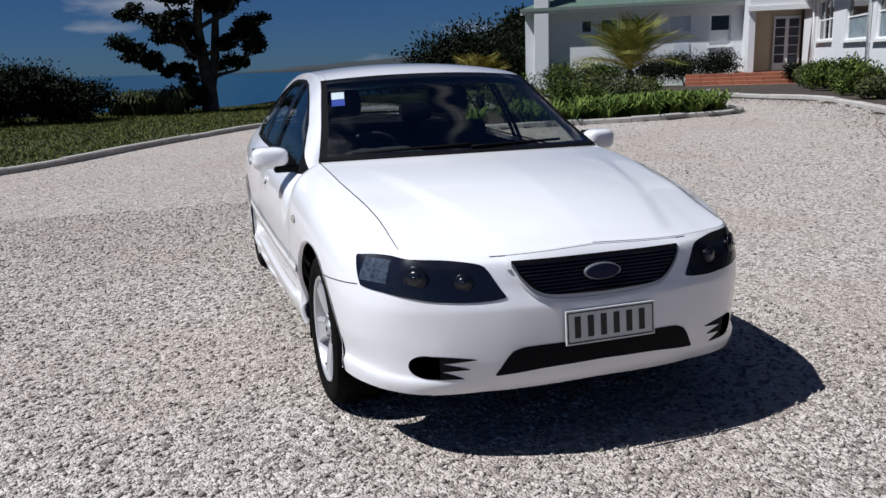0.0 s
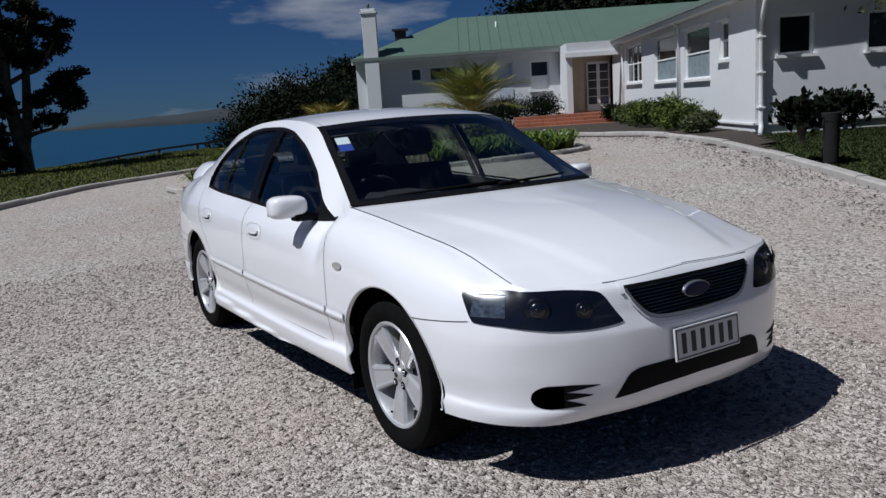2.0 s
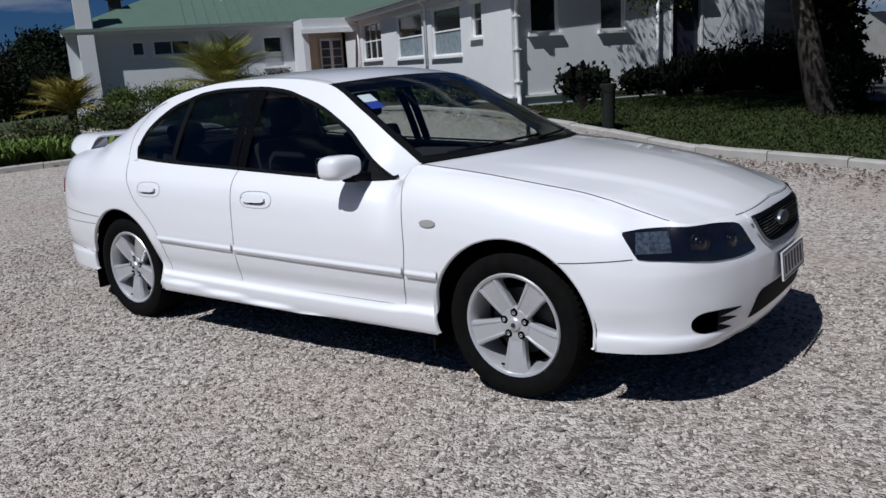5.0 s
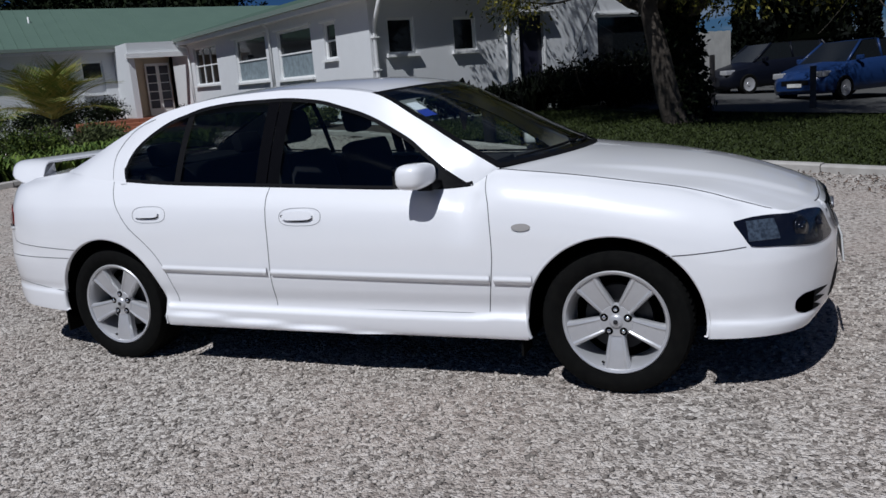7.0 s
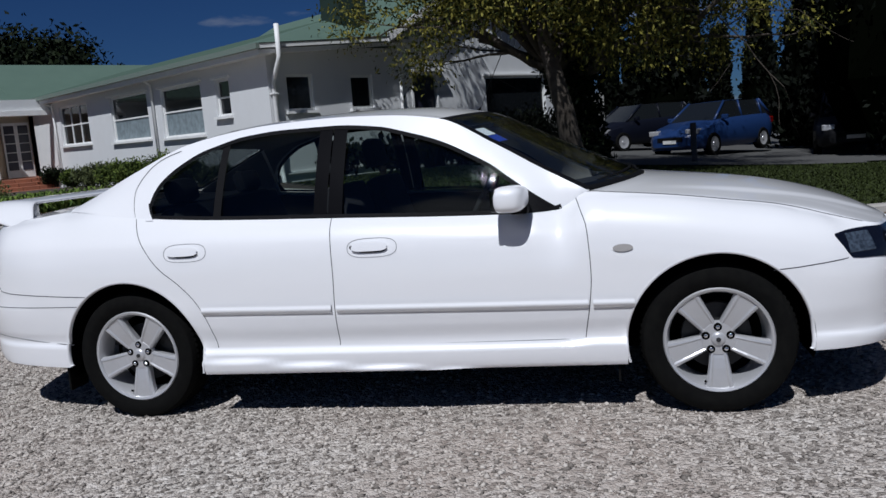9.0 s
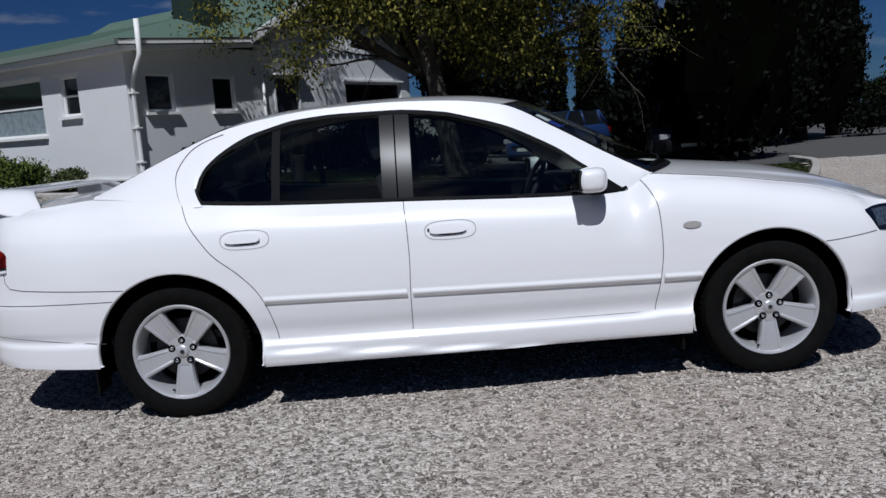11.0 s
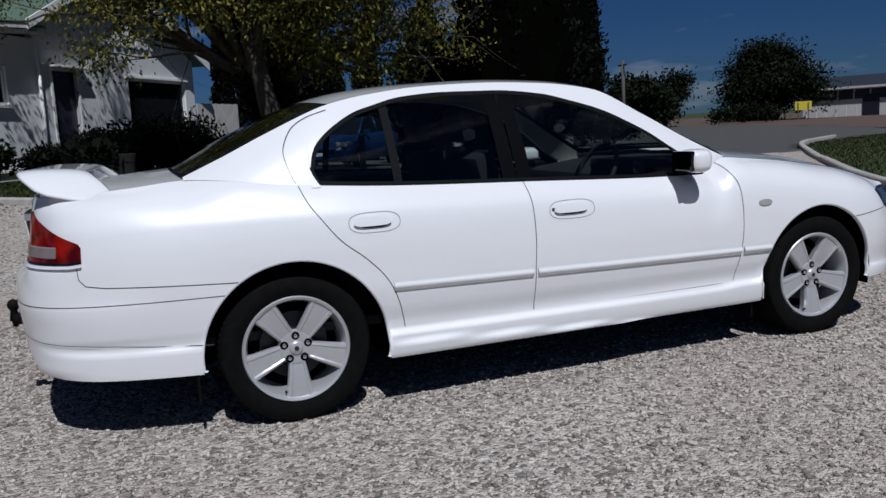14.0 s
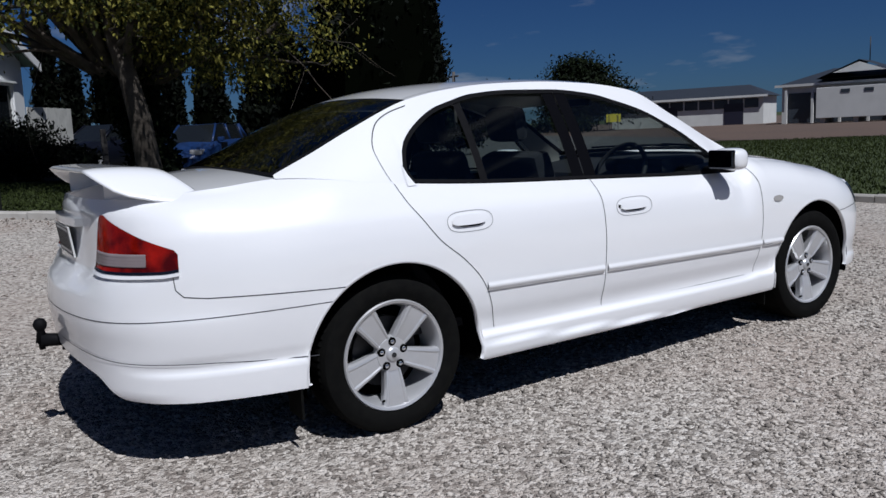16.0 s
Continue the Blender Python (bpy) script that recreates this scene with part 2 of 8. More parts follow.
FENCE_WHITE = material("fence_paint", (0.55, 0.54, 0.50), rough=0.8, var=0.4, scale=4)
WOOD_GREY = material("weathered_rail", (0.10, 0.09, 0.085), rough=0.9, var=0.5, scale=12)
BARK = material("bark", (0.045, 0.036, 0.028), rough=0.95, var=0.7, scale=7, color2=(0.09, 0.075, 0.06), bump=0.9, bump_scale=18)


def leaf_mat(name, c, c2, rough=0.7):
    return material(name, c, rough=rough, island=1.0, color2=c2, spec=0.12)


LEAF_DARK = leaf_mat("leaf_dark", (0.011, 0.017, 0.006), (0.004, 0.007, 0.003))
LEAF_MID = leaf_mat("leaf_mid", (0.105, 0.140, 0.030), (0.025, 0.042, 0.010))
LEAF_OLIVE = leaf_mat("leaf_olive", (0.185, 0.168, 0.034), (0.032, 0.040, 0.011))
LEAF_BLADE = leaf_mat("leaf_blade", (0.12, 0.17, 0.035), (0.05, 0.085, 0.02))
LEAF_LAVENDER = leaf_mat("leaf_grey_green", (0.095, 0.11, 0.045), (0.04, 0.05, 0.022))
LEAF_FROND = leaf_mat("leaf_frond", (0.11, 0.15, 0.035), (0.27, 0.23, 0.06))
# near black: the shade inside the cypress crowns put into a colour
CROWN_SHADE = material("cypress_heart", (0.0015, 0.002, 0.0012), rough=1.0, spec=0.0)
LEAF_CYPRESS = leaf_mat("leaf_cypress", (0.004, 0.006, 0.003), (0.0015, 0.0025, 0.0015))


# ======== the white saloon car: nose towards -y, front axle at y = 0 ========
WB, HUB_Z, HUB_X = 2.829, 0.325, 0.848
GAP_SOFT = material("handle_gap", (0.28, 0.28, 0.29), rough=0.8)
car = thing("car", "glossy white four-door saloon car parked on pale gravel", "car")

# plan outline of one half (the driver's side, x < 0), front centre round to rear centre
OUT = [(0, -0.905), (-0.2, -0.898), (-0.4, -0.867), (-0.595, -0.798), (-0.745, -0.678), (-0.835, -0.533), (-0.882, -0.36), (-0.908, -0.1), (-0.922, 0.4), (-0.932, 1.0),
       (-0.933, 1.8), (-0.928, 2.4), (-0.918, 2.83), (-0.895, 3.2), (-0.855, 3.48), (-0.795, 3.67), (-0.70, 3.81), (-0.55, 3.905), (-0.3, 3.965), (0, 3.985)]


def catmull(pts, n=16):
    p = [np.array(q, float) for q in pts]
    p = [2 * p[0] - p[1]] + p + [2 * p[-1] - p[-2]]
    p[0] = np.array((-p[2][0], p[2][1]))
    p[-1] = np.array((-p[-3][0], p[-3][1]))
    res = []
    for i in range(1, len(p) - 2):
        for k in range(n):
            t = k / n
            a, b, c, d = p[i - 1:i + 3]
            res.append(0.5 * (2 * b + (c - a) * t + (2 * a - 5 * b + 4 * c - d) * t * t + (3 * b - a - 3 * c + d) * t ** 3))
    res.append(p[-2])
    return np.array(res)


OUTP = catmull(OUT)
ARC = np.concatenate([[0], np.cumsum(np.hypot(*np.diff(OUTP, axis=0).T))])
U_END = ARC[-1]


def plan(u):
    return np.array([np.interp(u, ARC, OUTP[:, 0]), np.interp(u, ARC, OUTP[:, 1])])


def plan_n(u):
    e = 0.03
    a, b = plan(max(u - e, 0)), plan(min(u + e, U_END))
    if u < e:
        a = np.array([-plan(e - u)[0], plan(e - u)[1]])
    if u > U_END - e:
        q = plan(2 * U_END - u - e)
        b = np.array([-q[0], q[1]])
    t = (b - a) / np.hypot(*(b - a))
    return np.array([t[1] * -1, t[0]]) * (1 if (-t[1] * plan(u)[0] + t[0] * (plan(u)[1] - 1.5)) > 0 else -1)


I_FRONT, I_REAR = np.argmax(OUTP[:, 1] > -0.45), np.argmax(OUTP[:, 1] > 3.5)


def uy(y):
    return float(np.interp(y, OUTP[:, 1], ARC))


def uf(x):
    return float(np.interp(-x, -OUTP[:I_FRONT, 0], ARC[:I_FRONT]))


def ur(x):
    return float(np.interp(x, OUTP[I_REAR:, 0], ARC[I_REAR:]))


PROFILES = [
    (0.0, [(0.22, .10), (0.266, .06), (0.30, .03), (0.333, .016), (0.40, .004), (0.50, .0), (0.58, .002), (0.61, .014), (0.64, .034), (0.70, .05), (0.745, .06), (0.765, .078), (0.81, .13)]),
    (uf(-0.4), [(0.22, .09), (0.266, .055), (0.30, .03), (0.333, .018), (0.40, .005), (0.50, .0), (0.58, .002), (0.62, .012), (0.66, .024), (0.70, .033), (0.745, .048), (0.765, .072), (0.81, .13)]),
    (uf(-0.72), [(0.22, .06), (0.255, .02), (0.31, .006), (0.335, .016), (0.48, .004), (0.57, .0), (0.62, .006), (0.66, .016), (0.70, .032), (0.74, .055), (0.78, .09), (0.81, .13)]),
    (uy(-0.5), [(0.22, .05), (0.255, .018), (0.32, .01), (0.345, .022), (0.46, .006), (0.57, .0), (0.64, .006), (0.70, .02), (0.74, .038), (0.77, .06), (0.80, .092), (0.822, .125), (0.84, .165)]),
    (uy(-0.1), [(0.22, .03), (0.45, .006), (0.65, .0), (0.74, .006), (0.80, .02), (0.84, .04), (0.87, .068), (0.895, .105), (0.908, .145), (0.918, .19)]),
    (uy(0.4), [(0.22, .04), (0.255, .022), (0.335, .012), (0.352, .034), (0.372, .036), (0.46, .014), (0.54, .002), (0.65, .0), (0.74, .006), (0.82, .022), (0.89, .055), (0.94, .10), (0.99, .19)]),
    (uy(0.75), [(0.22, .045), (0.255, .022), (0.335, .012), (0.352, .034), (0.372, .036), (0.46, .014), (0.54, .002), (0.66, .0), (0.76, .008), (0.83, .022), (0.88, .05), (0.93, .10), (1.0, .19)]),
    (uy(1.8), [(0.22, .045), (0.255, .022), (0.335, .012), (0.352, .034), (0.372, .036), (0.46, .014), (0.54, .002), (0.66, .0), (0.78, .006), (0.86, .02), (0.91, .045), (0.965, .10), (1.05, .19)]),
    (uy(2.6), [(0.22, .04), (0.255, .022), (0.335, .012), (0.352, .032), (0.39, .03), (0.48, .01), (0.58, .0), (0.72, .0), (0.80, .006), (0.88, .022), (0.95, .06), (1.02, .11), (1.1, .17)]),
    (uy(3.0), [(0.22, .03), (0.30, .02), (0.45, .006), (0.60, .0), (0.72, .0), (0.80, .006), (0.88, .022), (0.95, .055), (1.02, .10), (1.08, .16)]),
    (uy(3.3), [(0.22, .03), (0.28, .012), (0.39, .008), (0.41, .022), (0.45, .014), (0.58, .002), (0.66, .0), (0.78, .008), (0.88, .03), (0.96, .075), (1.02, .13), (1.08, .22)]),
    (uy(3.6), [(0.22, .04), (0.29, .012), (0.395, .008), (0.415, .022), (0.45, .012), (0.58, .0), (0.62, .006), (0.75, .012), (0.88, .03), (0.95, .06), (1.0, .10), (1.05, .19)]),
    (ur(-0.62), [(0.26, .05), (0.33, .014), (0.42, .012), (0.49, .008), (0.58, .0), (0.66, .008), (0.74, .025), (0.80, .05), (0.90, .07), (0.98, .09), (1.04, .14)]),
    (ur(-0.3), [(0.28, .06), (0.36, .02), (0.43, .014), (0.49, .008), (0.58, .0), (0.68, .01), (0.73, .05), (0.77, .085), (0.90, .10), (0.98, .105), (1.04, .125)]),
    (U_END, [(0.28, .06), (0.36, .02), (0.43, .014), (0.49, .008), (0.58, .0), (0.68, .01), (0.73, .05), (0.77, .085), (0.90, .10), (0.98, .105), (1.04, .125)]),
]
PROF_U = [p[0] for p in PROFILES]
PROF_F = [pchip([z for z, _ in p[1]], [i for _, i in p[1]]) for p in PROFILES]
ztop = pchip([0, uf(-0.4), uf(-0.62), uf(-0.72), uy(-0.60), uy(-0.5), uy(-0.4), uy(-0.3), uy(-0.1), uy(0.15), uy(0.4), uy(0.52), uy(0.60), uy(0.66), uy(0.72), uy(1.73), uy(2.3), uy(2.75), uy(3.22), uy(3.5), ur(-0.62), U_END],
             [0.780, 0.769, 0.768, 0.780, 0.806, 0.836, 0.861, 0.884, 0.916, 0.956, 0.986, 0.998, 0.954, 0.928, 0.925, 0.962, 0.988, 1.022, 1.072, 1.052, 1.03, 1.035])
zbase = pchip([0, uf(-0.7), uy(-0.36), uy(0.39), uy(2.4), uy(3.2), uy(3.55), ur(-0.66), ur(-0.5), U_END], [0.285, 0.264, 0.268, 0.235, 0.235, 0.275, 0.285, 0.30, 0.385, 0.43])
ARCHES = [(0.0, 0.330, 0.386), (2.822, 0.318, 0.398)]


def inset_raw(u, z):
    i = min(max(int(np.searchsorted(PROF_U, u)) - 1, 0), len(PROF_U) - 2)
    t = (u - PROF_U[i]) / (PROF_U[i + 1] - PROF_U[i])
    t = t * t * (3 - 2 * t)
    return float(PROF_F[i](z)) * (1 - t) + float(PROF_F[i + 1](z)) * t


# the wing rolls over to the bonnet in one rounded shoulder, measured down from its upper edge
shoulder = pchip([-0.02, 0.0, 0.012, 0.03, 0.055, 0.09, 0.14, 0.20, 0.28, 0.5], [1.06, 1.0, 0.80, 0.60, 0.41, 0.245, 0.115, 0.04, 0.0, 0.0])
shoulder_in = pchip([uy(-0.62), uy(-0.5), uy(-0.3), uy(-0.1), uy(0.15), uy(0.4), uy(0.66)], [0.13, 0.163, 0.184, 0.186, 0.174, 0.168, 0.165])


def inset(u, z):
    a = inset_raw(u, z)
    w = smooth01((u - uy(-0.62)) / (uy(-0.46) - uy(-0.62))) * smooth01((uy(0.64) - u) / (uy(0.64) - uy(0.44)))
    if w == 0.0:
        return a
    zt = float(ztop(u))
    b = max(float(shoulder(zt - z)) * float(shoulder_in(u)), inset_raw(u, min(z, zt - 0.30)) if z < 0.62 else 0.0)
    return a * (1 - w) + b * w


def S_raw(u, z, off=0.0):
    b, n = plan(u), plan_n(u)
    k = off - inset(u, z)
    return np.array([b[0] + n[0] * k, b[1] + n[1] * k, z])


# the wing's upper edge runs in one clean sweep from the headlamp to the screen
wing_x = pchip([-0.65, -0.5, -0.40, -0.30, -0.2, -0.1, 0.0, 0.1, 0.3, 0.5, 0.6], [-0.685, -0.688, -0.693, -0.703, -0.712, -0.721, -0.732, -0.742, -0.750, -0.757, -0.765])
WING_U = np.linspace(uf(-0.56), uy(0.80), 60)
WING_D = []
for u in WING_U:
    p = S_raw(u, float(ztop(u)))
    fade = smooth01((u - WING_U[0]) / (uf(-0.735) - WING_U[0])) * smooth01((uy(0.80) - u) / (uy(0.80) - uy(0.60)))
    WING_D.append((float(wing_x(p[1])) - p[0]) * fade)


def flare(y, z):
    """The skirt's swelling below a crease that runs from the rear arch down to the foot of the sill."""
    if not 0.95 < y < 2.46:
        return 0.0
    zc = 0.232 + 0.088 * (y - 0.95) / 1.45
    return 0.020 * smooth01((zc - z) / 0.018) * smooth01((y - 0.95) / 0.3)


def S(u, z, off=0.0):
    p = S_raw(u, z, off + flare(plan(u)[1], z))
    if WING_U[0] < u < WING_U[-1]:
        zt = float(ztop(u))
        p[0] += float(np.interp(u, WING_U, WING_D)) * min(1.0, max(0.0, (z - zt + 0.30) / 0.30)) ** 2
    return p


def SN(u, z):
    e = 0.006
    du = S(min(u + e, U_END), z) - S(max(u - e, 0), z)
    dz = S(u, z + e) - S(u, z - e)
    n = np.cross(du, dz)
    n /= np.linalg.norm(n)
    o = plan_n(u)
    if n[0] * o[0] + n[1] * o[1] < 0:
        n = -n
    if u < 1e-4 or u > U_END - 1e-4:
        n[0] = 0
    return n


def arch_z(y, base):
    for c, cz, r in ARCHES:
        if abs(y - c) < r:
            a = cz + math.sqrt(r * r - (y - c) ** 2)
            if a > base and (abs(y - c) < r * 0.999):
                return a
    return base


cols = list(np.arange(0, U_END, 0.028)) + [U_END]
for c, cz, r in ARCHES:
    for k in range(1, 40):
        cols.append(uy(c - r * math.cos(math.pi * k / 40)))
    for d in (-1, 1):
        cols += [uy(c + d * r * 0.9995), uy(c + d * r * 1.001)]
cols = sorted(set(round(c, 5) for c in cols))
cols = [c for i, c in enumerate(cols) if i == 0 or c - cols[i - 1] > 0.0004]
NROW = 34
WALL_P, WALL_N, WALL_Y = [], [], []
for u in cols:
    y = plan(u)[1]
    zb = arch_z(y, float(zbase(u)))
    zt = float(ztop(u))
    WALL_Y.append(y)
    rowp, rown = [], []
    for j in range(NROW + 1):
        z = zb + (zt - zb) * j / NROW
        rowp.append(S(u, z))
        rown.append(SN(u, z))
    WALL_P.append(rowp)
    WALL_N.append(rown)


def mirrored(ob, label=""):
    """The same part on the passenger's side."""
    me = ob.data.copy()
    n = len(me.vertices)
    co = np.empty(n * 3)
    me.vertices.foreach_get("co", co)
    co = co.reshape(-1, 3)
    co[:, 0] *= -1
    has = me.has_custom_normals
    vn = None
    if has:
        vn = np.zeros((n, 3))
        for lp, cnr in zip(me.loops, me.corner_normals):
            vn[lp.vertex_index] = cnr.vector
        vn[:, 0] *= -1
    me.vertices.foreach_set("co", co.ravel())
    me.flip_normals()
    me.update()
    if has:
        me.normals_split_custom_set_from_vertices([tuple(v) for v in vn])
    o = new(ob.name.split(".")[0], me)
    o.parent = ob.parent
    if label or ob.get("label"):
        o["label"] = label or ob["label"]
    return o


DOOR_F = pchip([0.235, 0.36, 0.54, 0.65, 0.85, 0.93, 1.0], [0.575, 0.562, 0.532, 0.522, 0.531, 0.555, 0.585])          # y of the front door's leading edge by height
DOOR_B = pchip([0.235, 0.36, 0.55, 0.71, 0.85, 0.97, 1.1], [1.716, 1.714, 1.710, 1.703, 1.706, 1.715, 1.715])
DOOR_R = pchip([0.235, 0.37, 0.44, 0.52, 0.60, 0.69, 0.78, 0.87, 0.95, 1.03], [2.345, 2.350, 2.362, 2.385, 2.425, 2.505, 2.612, 2.682, 2.735, 2.767])


def panel_of(u, y, z):
    if y < -0.3 and z < 0.635 or u < uf(-0.72) and z < 0.625:
        return "front_bumper"
    if y > 3.0 and (z < 0.605 or (y > 3.66 and z < 0.70)):
        return "rear_bumper"
    if z < 0.356 and 0.38 < y < 2.44:
        return "side_skirt"
    if y < DOOR_F(z):
        return "front_wing"
    if y < DOOR_B(z):
        return "front_door"
    if y < DOOR_R(z):
        return "rear_door"
    return "rear_quarter_panel"


faces_by = {}
for i in range(len(cols) - 1):
    y = (WALL_Y[i] + WALL_Y[i + 1]) / 2
    if abs(WALL_P[i][0][2] - WALL_P[i + 1][0][2]) > 0.2:
        continue
    for j in range(NROW):
        z = (WALL_P[i][j][2] + WALL_P[i + 1][j + 1][2]) / 2
        faces_by.setdefault(panel_of((cols[i] + cols[i + 1]) / 2, y, z), []).append((i, j))
LABELS = {"front_bumper": "white moulded front bumper", "rear_bumper": "white moulded rear bumper with crease line", "side_skirt": "white sill skirt"}
panels = {}
for name, quads in faces_by.items():
    idx, vs, ns, fs = {}, [], [], []
    for i, j in quads:
        f = []
        for a, b in ((i, j), (i, j + 1), (i + 1, j + 1), (i + 1, j)):
            if (a, b) not in idx:
                idx[(a, b)] = len(vs)
                vs.append(WALL_P[a][b])
                ns.append(WALL_N[a][b])
            f.append(idx[(a, b)])
        fs.append(f)
    panels[name] = mesh_ob(name, vs, fs, WHITE_PAINT, car, LABELS.get(name, ""), smooth=True, normals=ns)
    mirrored(panels[name])

# rolled edges of the wheel arches and the dark wells behind them
for c, cz, r in ARCHES:
    vs, fs = [], []
    ang = [math.radians(a) for a in np.linspace(-14, 194, 60)]
    for a in ang:
        y = c + r * math.cos(a)
        u = uy(y)
        z = max(cz + r * math.sin(a), float(zbase(u)) + 0.01)
        p = S(u, z)
        d = np.array([0, math.cos(a), math.sin(a)])
        vs += [p + d * 0.004 + np.array([-0.004, 0, 0]), p - d * 0.004 + np.array([-0.004, 0, 0]), p - d * 0.006 + np.array([0.014, 0, 0])]
    for k in range(len(ang) - 1):
        for q in range(2):
            fs.append((3 * k + q, 3 * k + q + 1, 3 * k + q + 4, 3 * k + q + 3))
    mirrored(mesh_ob("wheel_arch_lip", vs, fs, WHITE_PAINT, car, smooth=True))
    vs, fs = [], []
    for a in ang:
        for x in (-0.885, -0.56):
            vs.append((x + (0.02 if abs(math.cos(a)) > 0.8 else 0), c + (r + 0.006) * math.cos(a), max(cz + (r + 0.006) * math.sin(a), 0.2)))
    n = len(ang)
    for k in range(n - 1):
        fs.append((2 * k, 2 * k + 1, 2 * k + 3, 2 * k + 2))
    vs.append((-0.56, c, cz))
    for k in range(n - 1):
        fs.append((2 * k + 1, 2 * n, 2 * k + 3))
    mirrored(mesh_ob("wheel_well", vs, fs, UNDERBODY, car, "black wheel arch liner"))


def coons(bottom, top, left, right, nu, nv):
    """bottom, top run in u; left, right in v; each a function of 0..1."""
    g = np.zeros((nu + 1, nv + 1, 3))
    c00, c10, c01, c11 = bottom(0), bottom(1), top(0), top(1)
    for i in range(nu + 1):
        u = i / nu
        for j in range(nv + 1):
            v = j / nv
            g[i, j] = (1 - v) * bottom(u) + v * top(u) + (1 - u) * left(v) + u * right(v) - ((1 - u) * (1 - v) * c00 + u * (1 - v) * c10 + (1 - u) * v * c01 + u * v * c11)
    return g


def grid_normals(g):
    du, dv = np.gradient(g, axis=0), np.gradient(g, axis=1)
    n = np.cross(du, dv)
    n /= np.linalg.norm(n, axis=2, keepdims=True) + 1e-12
    return n


def grid_ob(name, g, mat, parent, label="", up=(0, 0, 1), full=False, thick=0.0):
    """A sheet from a grid of points; full adds its mirror image across x = 0 (grid's row 0 on the centre line)."""
    n = grid_normals(g)
    if (n * np.array(up)).sum() < 0:
        n = -n
    if full:
        n[0, :, 0] = 0
        n /= np.linalg.norm(n, axis=2, keepdims=True)
        m = np.array([-1, 1, 1])
        g = np.concatenate([(g[1:] * m)[::-1], g])
        n = np.concatenate([(n[1:] * m)[::-1], n])
    a, b = g.shape[:2]
    vs, ns = g.reshape(-1, 3), n.reshape(-1, 3)
    fs = [(i * b + j, i * b + j + 1, (i + 1) * b + j + 1, (i + 1) * b + j) for i in range(a - 1) for j in range(b - 1)]
    e1, e2 = g[1, 0] - g[0, 0], g[0, 1] - g[0, 0]
    if np.cross(e2, e1) @ n[0, 0] < 0:
        fs = [f[::-1] for f in fs]
    if thick:
        k = len(vs)
        rim = [i * b for i in range(a)] + [(a - 1) * b + j for j in range(1, b)] + [i * b + b - 1 for i in range(a - 2, -1, -1)] + [j for j in range(b - 2, 0, -1)]
        low = vs[rim] - ns[rim] * thick
        vs, ns = np.concatenate([vs, low]), np.concatenate([ns, ns[rim]])
        for q in range(len(rim)):
            fs.append((rim[q], rim[(q + 1) % len(rim)], k + (q + 1) % len(rim), k + q))
    return mesh_ob(name, vs, fs, mat, parent, label, smooth=True, normals=ns)


def along(pts):
    """A smooth function of 0..1 through points, by index."""
    p = np.array(pts, float)
    t = np.linspace(0, 1, len(p))
    fs = [pchip(t, p[:, k]) for k in range(3)]
    return lambda s: np.array([float(f(s)) for f in fs])


def wall_top(u, off=0.0):
    return S(u, float(ztop(u)), off)


# bonnet
U_H, U_COWL = uf(-0.735), uy(0.52)
cowl_side, cowl_mid = wall_top(U_COWL), np.array([0, 0.245, 1.026])
mid_bonnet = along([(0, wall_top(0)[1], wall_top(0)[2] + 0.003), (0, -0.60, 0.868), (0, -0.34, 0.940), (0, -0.05, 0.989), (0, cowl_mid[1], cowl_mid[2])])


def cowl_curve(q):
    return np.array([cowl_side[0] * q, cowl_mid[1] + (cowl_side[1] - cowl_mid[1]) * q * q, cowl_mid[2] + (cowl_side[2] - cowl_mid[2]) * q * q])


g = coons(lambda t: wall_top(U_H * t), cowl_curve, mid_bonnet, lambda t: wall_top(U_H + (U_COWL - U_H) * t), 44, 72)
for i in range(g.shape[0]):
    for j in range(g.shape[1]):
        v = j / 72
        edge = 0.335 + 0.30 * v
        g[i, j, 2] += 0.007 * smooth01((edge + 0.045 - abs(g[i, j, 0])) / 0.09) * smooth01(v / 0.10) * smooth01((0.92 - v) / 0.4)
bonnet = grid_ob("bonnet", g, WHITE_PAINT, car, "white bonnet with raised centre", full=True, thick=0.012)

# greenhouse: cant rail and centre line, row by row from the windscreen's foot to the rear screen's
RAIL = [(-0.757, 0.525, 1.006), (-0.706, 0.72, 1.113), (-0.655, 0.95, 1.25), (-0.605, 1.21, 1.385), (-0.585, 1.5, 1.425), (-0.575, 1.8, 1.437), (-0.575, 2.1, 1.43),
        (-0.582, 2.35, 1.405), (-0.60, 2.56, 1.365), (-0.63, 2.85, 1.25), (-0.652, 3.05, 1.158), (-0.668, 3.22, 1.085)]
MID = [(0, 0.255, 1.026), (0, 0.46, 1.12), (0, 0.76, 1.272), (0, 1.06, 1.412), (0, 1.36, 1.462), (0, 1.7, 1.476), (0, 2.1, 1.467), (0, 2.38, 1.445), (0, 2.62, 1.395), (0, 2.9, 1.285), (0, 3.1, 1.19), (0, 3.27, 1.105)]
rail, mid = along(RAIL), along(MID)


def roof_pt(s, q, off=0.0):
    r, m = rail(s), mid(s)
    k = abs(q) ** 2.2
    p = m + (r - m) * k
    p[0] = r[0] * q
    p[2] += off
    return p


def roof_grid(s0, s1, q0, q1, ns, nq, off=0.0):
    return np.array([[roof_pt(s0 + (s1 - s0) * j / ns, q0 + (q1 - q0) * i / nq, off) for j in range(ns + 1)] for i in range(nq + 1)])


